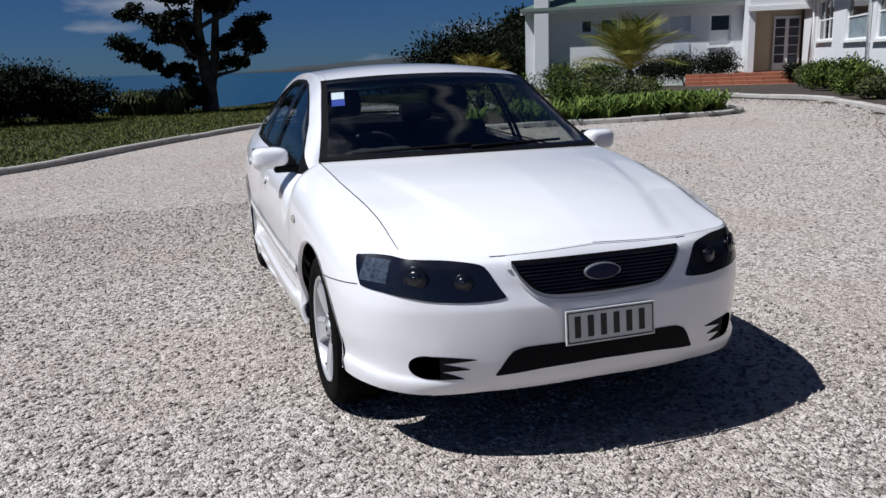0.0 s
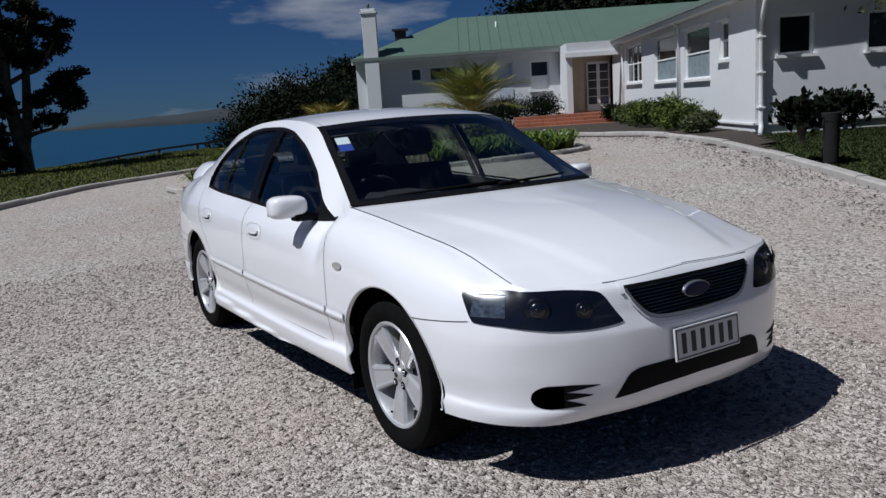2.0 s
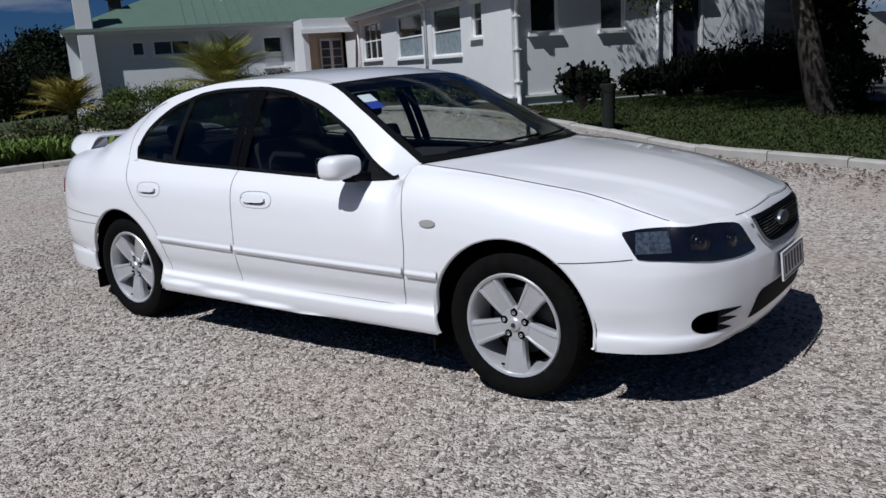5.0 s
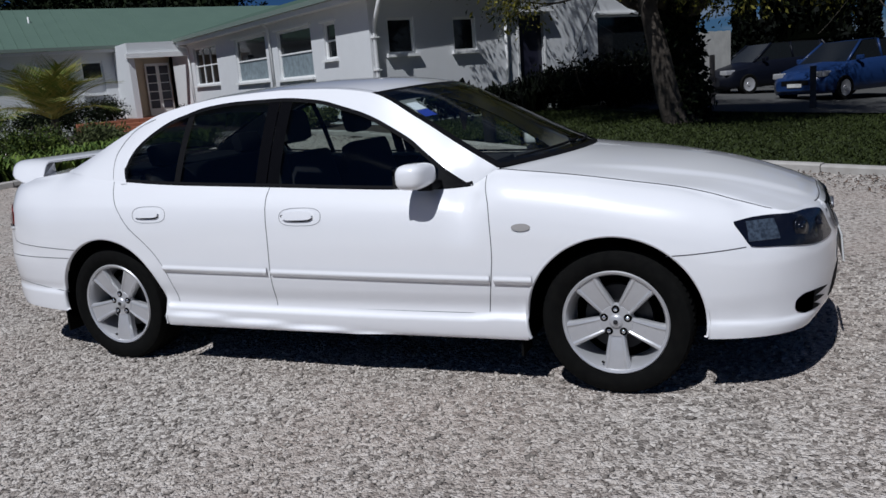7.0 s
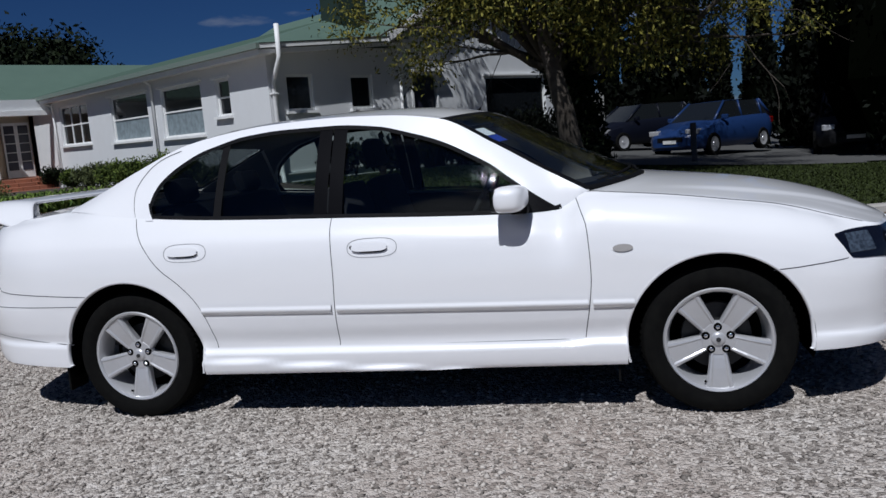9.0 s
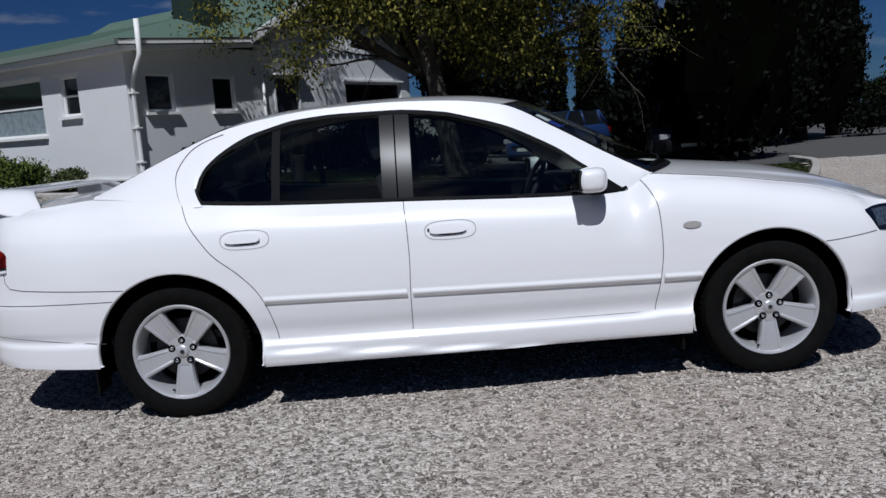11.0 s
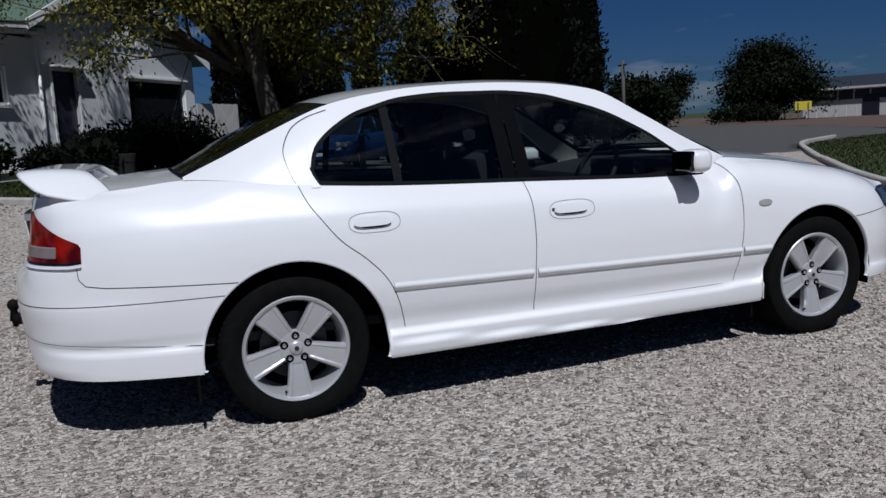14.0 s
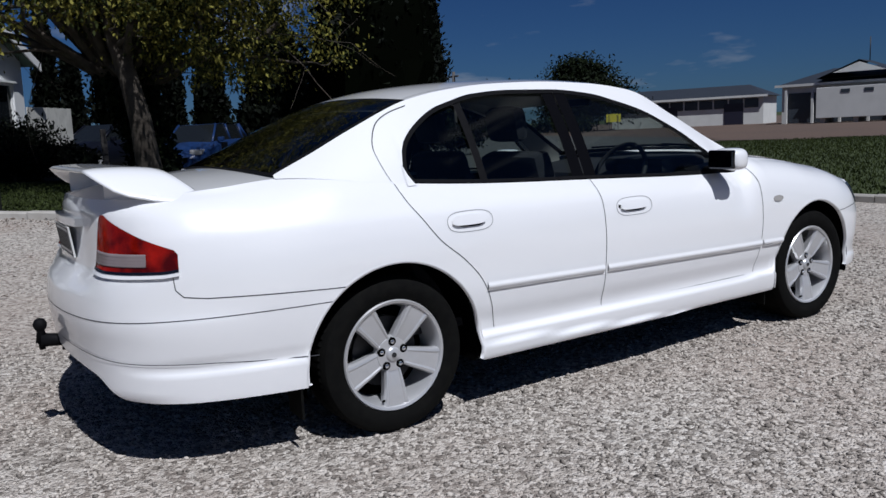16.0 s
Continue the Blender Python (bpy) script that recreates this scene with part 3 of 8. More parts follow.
S_W, S_R = 3 / 11, 8 / 11
grid_ob("roof", roof_grid(S_W, S_R, 0, 1, 40, 24), WHITE_PAINT, car, "white steel roof", full=True)
grid_ob("windscreen", roof_grid(0.012, S_W - 0.010, 0, 0.955, 16, 20), GLASS, car, "curved clear windscreen", full=True)
grid_ob("rear_screen", roof_grid(S_R + 0.008, 0.992, 0, 0.945, 16, 20), GLASS_REAR, car, "dark tinted rear screen", full=True)
for q0, q1 in ((0.95, 1.0),):
    for s0, s1 in ((0.0, S_W), (S_R, 1.0)):
        mirrored(grid_ob("screen_seal", roof_grid(s0, s1, q0, q1, 24, 2), BLACK_TRIM, car))
for s0, s1 in ((0.0, 0.022), (S_W - 0.022, S_W), (S_R, S_R + 0.014), (0.98, 1.0)):
    grid_ob("screen_seal", roof_grid(s0, s1, 0, 0.955, 2, 24, -0.001), BLACK_TRIM, car, full=True)
grid_ob("headliner", roof_grid(S_W - 0.02, S_R + 0.02, 0, 0.97, 20, 12, -0.04), HEADLINER, car, "pale fabric headliner", full=True)

# side of the greenhouse
RS = np.array([rail(s) for s in np.linspace(0, 1, 300)])


def rail_y(y):
    return np.array([np.interp(y, RS[:, 1], RS[:, 0]), np.interp(y, RS[:, 1], RS[:, 2])])


def G(y, z, off=0.0):
    w = wall_top(uy(y))
    rx, rz = rail_y(y)
    t = (z - w[2]) / max(rz - w[2], 0.02)
    x = w[0] + (rx - w[0]) * t - 0.018 * math.sin(math.pi * min(max(t, 0), 1)) * min(1, (rz - w[2]) / 0.3)
    return np.array([x - off, y, z + off * 0.35])


dlo_hi = pchip([0.64, 0.76, 0.88, 0.95, 1.03, 1.20, 1.365, 1.50, 1.75, 2.0, 2.215, 2.37, 2.45, 2.55, 2.63, 2.665, 2.688, 2.70],
               [0.925, 1.008, 1.095, 1.148, 1.195, 1.280, 1.334, 1.370, 1.396, 1.398, 1.384, 1.348, 1.324, 1.272, 1.212, 1.172, 1.12, 1.07])


def belt(y):
    return float(ztop(uy(y)))


def side_grid(y0, y1, lo, hi, n, m, off=0.0):
    return np.array([[G(y, lo(y) + (hi(y) - lo(y)) * j / m, off) for j in range(m + 1)] for y in np.linspace(y0, y1, n + 1)])


def cant(y):
    return float(rail_y(y)[1])


mirrored(grid_ob("a_pillar", side_grid(0.515, 0.64, belt, cant, 12, 8), WHITE_PAINT, car, up=(-1, 0, 0.3)))
mirrored(grid_ob("door_frame", side_grid(0.64, 2.70, lambda y: float(dlo_hi(y)), cant, 90, 8), WHITE_PAINT, car, "white door tops and cant rail", up=(-1, 0, 0.3)))
mirrored(grid_ob("c_pillar", side_grid(2.70, 3.22, belt, cant, 26, 14), WHITE_PAINT, car, up=(-1, 0, 0.3)))
mirrored(grid_ob("front_side_window", side_grid(0.66, 1.69, belt, lambda y: float(dlo_hi(y)), 40, 8, -0.012), GLASS_SIDE, car, "tinted front door glass", up=(-1, 0, 0.3)))
mirrored(grid_ob("rear_side_window", side_grid(1.78, 2.30, belt, lambda y: float(dlo_hi(y)), 24, 8, -0.012), GLASS_SIDE, car, "tinted rear door glass", up=(-1, 0, 0.3)))
mirrored(grid_ob("quarter_light", side_grid(2.33, 2.698, belt, lambda y: float(dlo_hi(y)), 24, 8, -0.012), GLASS_SIDE, car, "small tinted quarter light", up=(-1, 0, 0.3)))
mirrored(grid_ob("b_pillar", side_grid(1.665, 1.735, belt, lambda y: float(dlo_hi(y)), 2, 12, -0.002), BPILLAR, car, "black door pillar", up=(-1, 0, 0.3)))
mirrored(grid_ob("b_pillar", side_grid(1.742, 1.81, belt, lambda y: float(dlo_hi(y)), 2, 12, -0.002), BPILLAR, car, "black door pillar", up=(-1, 0, 0.3)))
mirrored(grid_ob("window_divider", side_grid(2.295, 2.335, belt, lambda y: float(dlo_hi(y)), 2, 12, -0.004), BLACK_TRIM, car, up=(-1, 0, 0.3)))
mirrored(grid_ob("mirror_sail", side_grid(0.645, 0.80, belt, lambda y: float(dlo_hi(y)), 6, 5, 0.001), BLACK_TRIM, car, "black mirror sail panel", up=(-1, 0, 0.3)))
# rubber round the windows
vs = []
loop = [(y, float(dlo_hi(y))) for y in np.linspace(0.64, 2.70, 120)] + [(y, belt(y) + 0.004) for y in np.linspace(2.697, 0.64, 80)]
v, f = [], []
for k, (y, z) in enumerate(loop):
    p = G(y, z, 0.003)
    a, b = loop[k - 1], loop[(k + 1) % len(loop)]
    d = np.array([b[0] - a[0], b[1] - a[1]])
    d /= np.hypot(*d) + 1e-9
    inn = np.array([d[1], -d[0]]) * 0.018
    q = G(min(max(y + inn[0], 0.645), 2.72), z + inn[1] if k < 120 else z + 0.014, 0.001)
    v += [p, q]
for k in range(len(loop)):
    k2 = (k + 1) % len(loop)
    f.append((2 * k, 2 * k + 1, 2 * k2 + 1, 2 * k2))
mirrored(mesh_ob("window_seal", v, f, BLACK_TRIM, car))

# the window opening turns forward at its rear foot
foot_y = pchip([0.95, 0.998, 1.03, 1.06, 1.09], [2.630, 2.655, 2.676, 2.691, 2.7005])
g = np.array([[G(float(foot_y(z)) + (2.703 - float(foot_y(z))) * j / 4, z, 0.0045) for j in range(5)] for z in np.linspace(belt(2.68) - 0.01, 1.09, 12)])
mirrored(grid_ob("window_corner", g, WHITE_PAINT, car, "white corner of the rear door frame", up=(-1, 0, 0.3)))
g = np.array([[G(float(foot_y(z)) - 0.014 + 0.0145 * j, z, 0.0035 + 0.001 * j) for j in range(2)] for z in np.linspace(belt(2.68), 1.09, 12)])
mirrored(grid_ob("window_seal", g, BLACK_TRIM, car, up=(-1, 0, 0.3)))

# boot lid
U_B0, U_B1 = uy(3.22), ur(-0.60)
rs_mid = mid(1.0)
mid_boot = along([(0, rs_mid[1], rs_mid[2]), (0, 3.5, 1.09), (0, 3.75, 1.065), (0, wall_top(U_END)[1], wall_top(U_END)[2])])
g = coons(lambda t: np.array([wall_top(U_B0)[0] * t, rs_mid[1] + (3.22 - rs_mid[1]) * t * t, rs_mid[2] + (wall_top(U_B0)[2] - rs_mid[2]) * t * t]),
          lambda t: wall_top(U_END + (U_B1 - U_END) * t), mid_boot, lambda t: wall_top(U_B0 + (U_B1 - U_B0) * t), 24, 20)
boot_lid = grid_ob("boot_lid", g, WHITE_PAINT, car, "white boot lid", full=True)


# ---- trim laid on the body side ----
def wall_patch(name, ulist, lo, hi, mat, label="", off=0.004, m=4, both=True, thick=0.008, parent=None):
    g = np.array([[S(u, lo(u) + (hi(u) - lo(u)) * j / m, off(j / m) if callable(off) else off) for j in range(m + 1)] for u in ulist])
    nrm = plan_n(ulist[len(ulist) // 2])
    ob = grid_ob(name, g, mat, parent or car, label, up=(nrm[0], nrm[1], 0.1), thick=thick)
    if both:
        mirrored(ob)
    return ob


def gap_line(pts, width=0.0034, off=0.0012, both=True, name="panel_gap"):
    """A shut line along (u, z) points on the body side."""
    fine = []
    for (u0, z0), (u1, z1) in zip(pts, pts[1:]):
        n = max(2, int(math.hypot(u1 - u0, z1 - z0) / 0.02))
        fine += [(u0 + (u1 - u0) * k / n, z0 + (z1 - z0) * k / n) for k in range(n)]
    fine.append(pts[-1])
    v, f = [], []
    for k, (u, z) in enumerate(fine):
        a, b = fine[max(k - 1, 0)], fine[min(k + 1, len(fine) - 1)]
        d = np.array([b[0] - a[0], b[1] - a[1]])
        d /= np.hypot(*d)
        w = np.array([-d[1], d[0]]) * width / 2
        v += [S(u + w[0], z + w[1], off), S(u - w[0], z - w[1], off)]
    for k in range(len(fine) - 1):
        f.append((2 * k, 2 * k + 1, 2 * k + 3, 2 * k + 2))
    ob = mesh_ob(name, v, f, GAP, car)
    if both:
        mirrored(ob)
    return ob


gap_line([(uy(float(DOOR_F(z))), z) for z in np.linspace(0.356, 0.975, 24)])
gap_line([(uy(float(DOOR_B(z))), z) for z in np.linspace(0.356, 0.962, 24)])
gap_line([(uy(float(DOOR_R(z))), z) for z in np.linspace(0.356, 1.02, 40)])
gap_line([(uy(y), 0.356) for y in np.linspace(0.40, 2.42, 24)], width=0.004)
gap_line([(uy(-0.225), 0.628), (uy(-0.32), 0.633), (uy(-0.44), 0.643), (uy(-0.535), 0.652)], width=0.0036)
gap_line([(u, float(ztop(u)) - 0.004) for u in np.linspace(0, uf(-0.42), 14)], width=0.003)
gap_line([(uy(y), 0.60) for y in (3.10, 3.165, 3.3, 3.5, 3.6)] + [(ur(x), 0.60) for x in (-0.7, -0.5, -0.25, 0)], width=0.003)
gap_line([(uy(3.03), 0.648), (uy(3.13), 0.652), (uy(3.3), 0.66), (uy(3.56), 0.672), (uy(3.635), 0.683), (uy(3.66), 0.71), (uy(3.665), 0.755)])
gap_line([(uy(3.17), 0.399), (uy(3.235), 0.402), (uy(3.4), 0.413), (uy(3.55), 0.428), (uy(3.7), 0.438), (ur(-0.67), 0.447), (ur(-0.5), 0.462), (ur(-0.3), 0.475), (ur(-0.18), 0.48)], width=0.003, off=0.0045)
# bonnet to wing shut line
v, f = [], []
for k in range(61):
    u = U_H + (U_COWL - U_H) * k / 60
    p, n = wall_top(u), plan_n(u)
    t = np.array([n[0], n[1], 0])
    v += [p + t * 0.003 + np.array([0, 0, 0.0015]), p - t * 0.0016 + np.array([0, 0, 0.0028])]
for k in range(60):
    f.append((2 * k, 2 * k + 1, 2 * k + 3, 2 * k + 2))
mirrored(mesh_ob("panel_gap", v, f, GAP, car))
# roof ditch line and C pillar line that continue the rear door's shut line
v, f = [], []
line = [(2.767, 1.03), (2.782, 1.07), (2.797, 1.155), (2.745, 1.26), (2.67, 1.308), (2.575, 1.338)]
ly = along([(a, b, 0) for a, b in line])
for k in range(41):
    y, z, _ = ly(k / 40)
    p = G(y, min(z, cant(y) - 0.004), 0.0015)
    q = G(y + 0.003, min(z, cant(y) - 0.004) + 0.003, 0.0015)
    v += [p, q]
for k in range(40):
    f.append((2 * k, 2 * k + 1, 2 * k + 3, 2 * k + 2))
mirrored(mesh_ob("panel_gap", v, f, GAP, car))
v, f = [], []
for k in range(61):
    s = S_W + (S_R - S_W) * k / 60
    p, q = roof_pt(s, 0.955, 0.0012), roof_pt(s, 0.945, 0.0012)
    v += [p, q]
for k in range(60):
    f.append((2 * k, 2 * k + 1, 2 * k + 3, 2 * k + 2))
mirrored(mesh_ob("roof_ditch", v, f, material("ditch_grey", (0.3, 0.3, 0.31), rough=0.6), car))

# rubbing strips, one length per panel
for y0, y1 in ((0.345, 0.52), (0.54, 1.70), (1.725, 2.395)):
    wall_patch("rubbing_strip", [uy(y) for y in np.linspace(y0, y1, 24)], lambda u: 0.498 + 0.019 * (plan(u)[1] - 0.35), lambda u: 0.546 + 0.019 * (plan(u)[1] - 0.35), WHITE_PAINT, "white side rubbing strip", off=lambda t: 0.001 + 0.015 * math.sin(math.pi * min(1.0, 0.04 + 1.25 * t) * 0.8) * (1 if t > 0.01 else 0.35), thick=0.004, m=8)

# side repeater
wall_patch("side_repeater", [uy(y) for y in np.linspace(0.340, 0.424, 12)], lambda u: 0.760 - 0.016 * math.sqrt(max(0.03, 1 - ((plan(u)[1] - 0.382) / 0.043) ** 2)), lambda u: 0.760 + 0.016 * math.sqrt(max(0.03, 1 - ((plan(u)[1] - 0.382) / 0.043) ** 2)), AMBER, "small oval clear side repeater", off=0.006)

# door handles: an outline, a proud pull, a dark strip as its shade
def hround(u, yc, hw):
    return math.sqrt(max(0.04, 1 - (abs(plan(u)[1] - yc) / hw) ** 4))


for y0, y1, zc in ((1.385, 1.625, 0.822), (2.345, 2.575, 0.846)):
    yc, hw = (y0 + y1) / 2, (y1 - y0) / 2
    v, f = [], []
    n = 40
    for k in range(n):
        a = 2 * math.pi * k / n
        for r in (1.0, 0.972):
            cy, cz = math.copysign(abs(math.cos(a)) ** 0.6, math.cos(a)), math.copysign(abs(math.sin(a)) ** 0.8, math.sin(a))
            v.append(S(uy(yc + hw * r * cy), zc + 0.044 * (r if r == 1 else 0.95) * cz, 0.0014))
    for k in range(n):
        k2 = (k + 1) % n
        f.append((2 * k, 2 * k + 1, 2 * k2 + 1, 2 * k2))
    mirrored(mesh_ob("panel_gap", v, f, GAP_SOFT, car))
    h = wall_patch("door_handle", [uy(y) for y in np.linspace(yc - hw * 0.62, yc + hw * 0.80, 14)], lambda u: zc - 0.014 * hround(u, yc + hw * 0.09, hw * 0.72), lambda u: zc + 0.028 * hround(u, yc + hw * 0.09, hw * 0.72), WHITE_PAINT, "white pull handle", off=0.013, thick=0.011)
    wall_patch("handle_recess", [uy(y) for y in np.linspace(yc - hw * 0.60, yc + hw * 0.55, 12)], lambda u: zc - 0.023 * hround(u, yc, hw * 0.62), lambda u: zc - 0.006, GAP, "", off=0.002)
p = S(uy(1.605), 0.828, 0.002)
mirrored(tube("lock", [p + np.array([0.004, 0, 0]), p - np.array([0.004, 0, 0])], 0.007, STEEL_DARK, car, sides=12))

# mirrors
bm = bmesh.new()
bmesh.ops.create_uvsphere(bm, u_segments=28, v_segments=18, radius=1.0)
for q in bm.verts:
    c = q.co
    x, y, z = (math.copysign(abs(k) ** 0.62, k) for k in c)
    q.co = Vector((-0.955 + 0.092 * x, 0.846 + 0.068 * (y if y > 0 else y * 1.05) - 0.014 * x, 1.006 + 0.056 * z * (1.0 - 0.10 * x) + 0.004 * x))
mirror_ob = part("door_mirror", bm, WHITE_PAINT, car, "white door mirror housing", smooth=True)
mo = mirrored(mirror_ob)
for o, sgn in ((mirror_ob, 1), (mo, -1)):
    bm = bmesh.new()
    bm_box(bm, -1.034, -0.880, 0.900, 0.924, 0.958, 1.054, 0.008)
    for q in bm.verts:
        q.co.x *= sgn
    if sgn < 0:
        bmesh.ops.reverse_faces(bm, faces=bm.faces)
    part("mirror_glass", bm, material("mirror_glass", (0.05, 0.053, 0.06), rough=0.02, metal=1.0) if sgn > 0 else bpy.data.materials["mirror_glass"], o)
    bm = bmesh.new()
    bm_box(bm, -0.94, -0.78, 0.775, 0.855, 0.932, 0.968, 0.012)
    for q in bm.verts:
        q.co.x *= sgn
    if sgn < 0:
        bmesh.ops.reverse_faces(bm, faces=bm.faces)
    part("mirror_stalk", bm, BLACK_TRIM, o)

# ---- front ----
head_lo = pchip([uf(-0.37), uf(-0.405), uf(-0.49), uf(-0.60), uf(-0.67), uf(-0.757), uy(-0.555), uy(-0.527), uy(-0.498)], [0.629, 0.622, 0.617, 0.621, 0.630, 0.641, 0.652, 0.695, 0.744])
head_hi = pchip([uf(-0.37), uf(-0.40), uf(-0.435), uf(-0.45), uf(-0.507), uf(-0.615), uf(-0.755), uy(-0.575), uy(-0.498)], [0.634, 0.676, 0.729, 0.741, 0.752, 0.760, 0.764, 0.762, 0.754])
ul = list(np.linspace(uf(-0.37), uy(-0.498), 44))
lamp = wall_patch("headlamp", ul, lambda u: float(head_lo(u)), lambda u: min(float(head_hi(u)), float(ztop(u)) - 0.004), LAMP_BLACK, "dark smoked headlamp with clear cover", off=0.004, m=8, both=False)
lamps = [lamp, mirrored(lamp)]
for lp, sgn in zip(lamps, (1, -1)):
    for (u, z, r) in ((uf(-0.515), 0.685, 0.034), (uf(-0.655), 0.700, 0.046)):
        p, nn = S(u, z, 0.004), plan_n(u)
        ax = np.array([nn[0], nn[1], 0.12])
        for nm, rr, dd, mt in (("reflector", r, 0.003, LAMP_GREY), ("lamp_lens", r * 0.62, 0.007, LAMP_BLACK), ("bulb", r * 0.18, 0.010, LAMP_GREY)):
            o = tube(nm, [p, p + ax * dd, p + ax * (dd + 0.002)], [rr, rr * 0.94, rr * 0.5], mt, lp, "bright lamp reflector" if nm == "reflector" else "", sides=24)
            if sgn < 0:
                for q in o.data.vertices:
                    q.co.x *= -1
                o.data.flip_normals()
    n0, n1 = uf(-0.755), uy(-0.545)
    gg = np.array([[S(u, 0.672 + 0.078 * j / 12, 0.0055 + 0.0025 * (j % 2)) for j in range(13)] for u in np.linspace(n0, n1, 10)])
    if sgn < 0:
        gg = gg * np.array([-1, 1, 1])
    grid_ob("indicator", gg, material("indicator_lens", (0.065, 0.085, 0.115), rough=0.2, coat=0.3, var=0.8, scale=70, color2=(0.012, 0.016, 0.024)) if sgn > 0 else bpy.data.materials["indicator_lens"], lp, "ribbed clear indicator", up=(-sgn, -0.5, 0), thick=0.002)

# grille
gr_lo = pchip([0, uf(-0.14), uf(-0.21), uf(-0.25), uf(-0.316), uf(-0.345)], [0.614, 0.618, 0.623, 0.634, 0.692, 0.742])
ul = [U_H * 0] + [uf(x) for x in np.linspace(-0.02, -0.325, 24)]
wall_patch("grille_surround", [uf(x) for x in np.linspace(0, -0.362, 26)], lambda u: float(gr_lo(min(u, uf(-0.345)))) - 0.018, lambda u: float(ztop(u)) - 0.003, WHITE_PAINT, "", off=0.008, m=6)
wall_patch("grille", [uf(x) for x in np.linspace(0, -0.345, 28)], lambda u: float(gr_lo(u)), lambda u: 0.752, BLACK_TRIM, "black mesh grille", off=0.012, m=6)
wall_patch("grille_rim", [uf(x) for x in np.linspace(0, -0.343, 30)], lambda u: float(gr_lo(u)) - 0.004, lambda u: float(gr_lo(u)) + 0.007, SATIN, "thin bright grille rim", off=0.017, m=1)
for k in range(9):
    z = 0.636 + 0.0125 * k
    xe = -0.235 - 0.095 * min(1, k / 7)
    wall_patch("grille_slat", [uf(x) for x in np.linspace(0, xe, 12)], lambda u: z, lambda u: z + 0.004, LAMP_BLACK, "", off=0.018, m=1, thick=0.006)
# oval badge, plain
pc = S(0.0, 0.690, 0.02)
for mat, rr, yo, nm in ((SATIN, 1.0, 0.0, "badge"), (BADGE_BLUE, 0.92, -0.004, "badge_field")):
    v, f = [(0, pc[1] + yo - 0.008, pc[2])], []
    n = 32
    for k in range(n):
        a = 2 * math.pi * k / n
        v.append((0.072 * rr * math.cos(a), pc[1] + yo - 0.006, pc[2] + 0.029 * rr * math.sin(a)))
    for k in range(n):
        a = 2 * math.pi * k / n
        v.append((0.074 * rr * math.cos(a), pc[1] + yo + 0.012, pc[2] + 0.031 * rr * math.sin(a)))
    for k in range(n):
        k2 = (k + 1) % n
        f += [(0, 1 + k, 1 + k2), (1 + k, 1 + n + k, 1 + n + k2, 1 + k2)]
    mesh_ob(nm, v, f, mat, car, "small oval badge" if nm == "badge" else "dark blue badge field")
# lower intake and side ducts
in_lo = pchip([0, uf(-0.2), uf(-0.36), uf(-0.41)], [0.366, 0.360, 0.345, 0.341])
in_hi = pchip([0, uf(-0.3), uf(-0.345), uf(-0.41)], [0.452, 0.446, 0.434, 0.346])
wall_patch("lower_intake", [uf(x) for x in np.linspace(0, -0.41, 30)], lambda u: float(in_lo(u)), lambda u: float(in_hi(u)), BLACK_TRIM, "black lower air intake", off=0.003, m=4)
# side ducts: a rounded mouth whose inner end runs out in three fangs
def duct_patch(x0, x1, lo, hi):
    us = [uf(x) for x in np.linspace(x0, x1, 22)]
    wall_patch("bumper_duct", us, lambda u: lo((u - us[0]) / (us[-1] - us[0])), lambda u: hi((u - us[0]) / (us[-1] - us[0])), BLACK_TRIM, "black duct in the bumper", off=0.003, m=3, thick=0.004)


duct_patch(-0.70, -0.60, lambda t: 0.372 - 0.042 * math.sqrt(max(0.0, 1 - (1 - min(1, t * 1.6)) ** 2)), lambda t: 0.372 + 0.046 * math.sqrt(max(0.0, 1 - (1 - min(1, t * 1.6)) ** 2)))
for z0, z1, x1, dz in ((0.390, 0.418, -0.472, 0.004), (0.360, 0.390, -0.498, -0.004), (0.330, 0.360, -0.520, -0.012)):
    duct_patch(-0.60, x1, lambda t: z0 + (z1 - z0) * 0.5 * t + dz * t, lambda t: z1 - (z1 - z0) * 0.5 * t ** 1.6 + dz * t)
# number plates: characters stand as plain bars
def number_plate(y, z, rx, sgn):
    bm = bmesh.new()
    bm_box(bm, -0.18, 0.18, -0.004, 0.004, -0.0625, 0.0625, 0.002)
    pl = part("number_plate", bm, PLATE, car, "pale number plate with dark characters")
    pl.matrix_local = pose(0.012 * sgn, y, z, rx, 0, 0 if sgn > 0 else 180)
    for xx0, xx1, zz0, zz1 in ((-0.172, 0.172, 0.052, 0.056), (-0.172, 0.172, -0.056, -0.052), (-0.174, -0.170, -0.056, 0.056), (0.170, 0.174, -0.056, 0.056)):
        bm = bmesh.new()
        bm_box(bm, xx0, xx1, -0.0056, -0.003, zz0, zz1)
        part("plate_border", bm, PLATE_INK, pl)
    for k in range(6):
        bm = bmesh.new()
        bm_box(bm, -0.146 + 0.052 * k, -0.122 + 0.052 * k, -0.0062, -0.003, -0.038, 0.040, 0.001)
        part("plate_bar", bm, PLATE_INK, pl)
    return pl


number_plate(S(0, 0.505, 0.014)[1] - 0.002, 0.505, -5, 1)

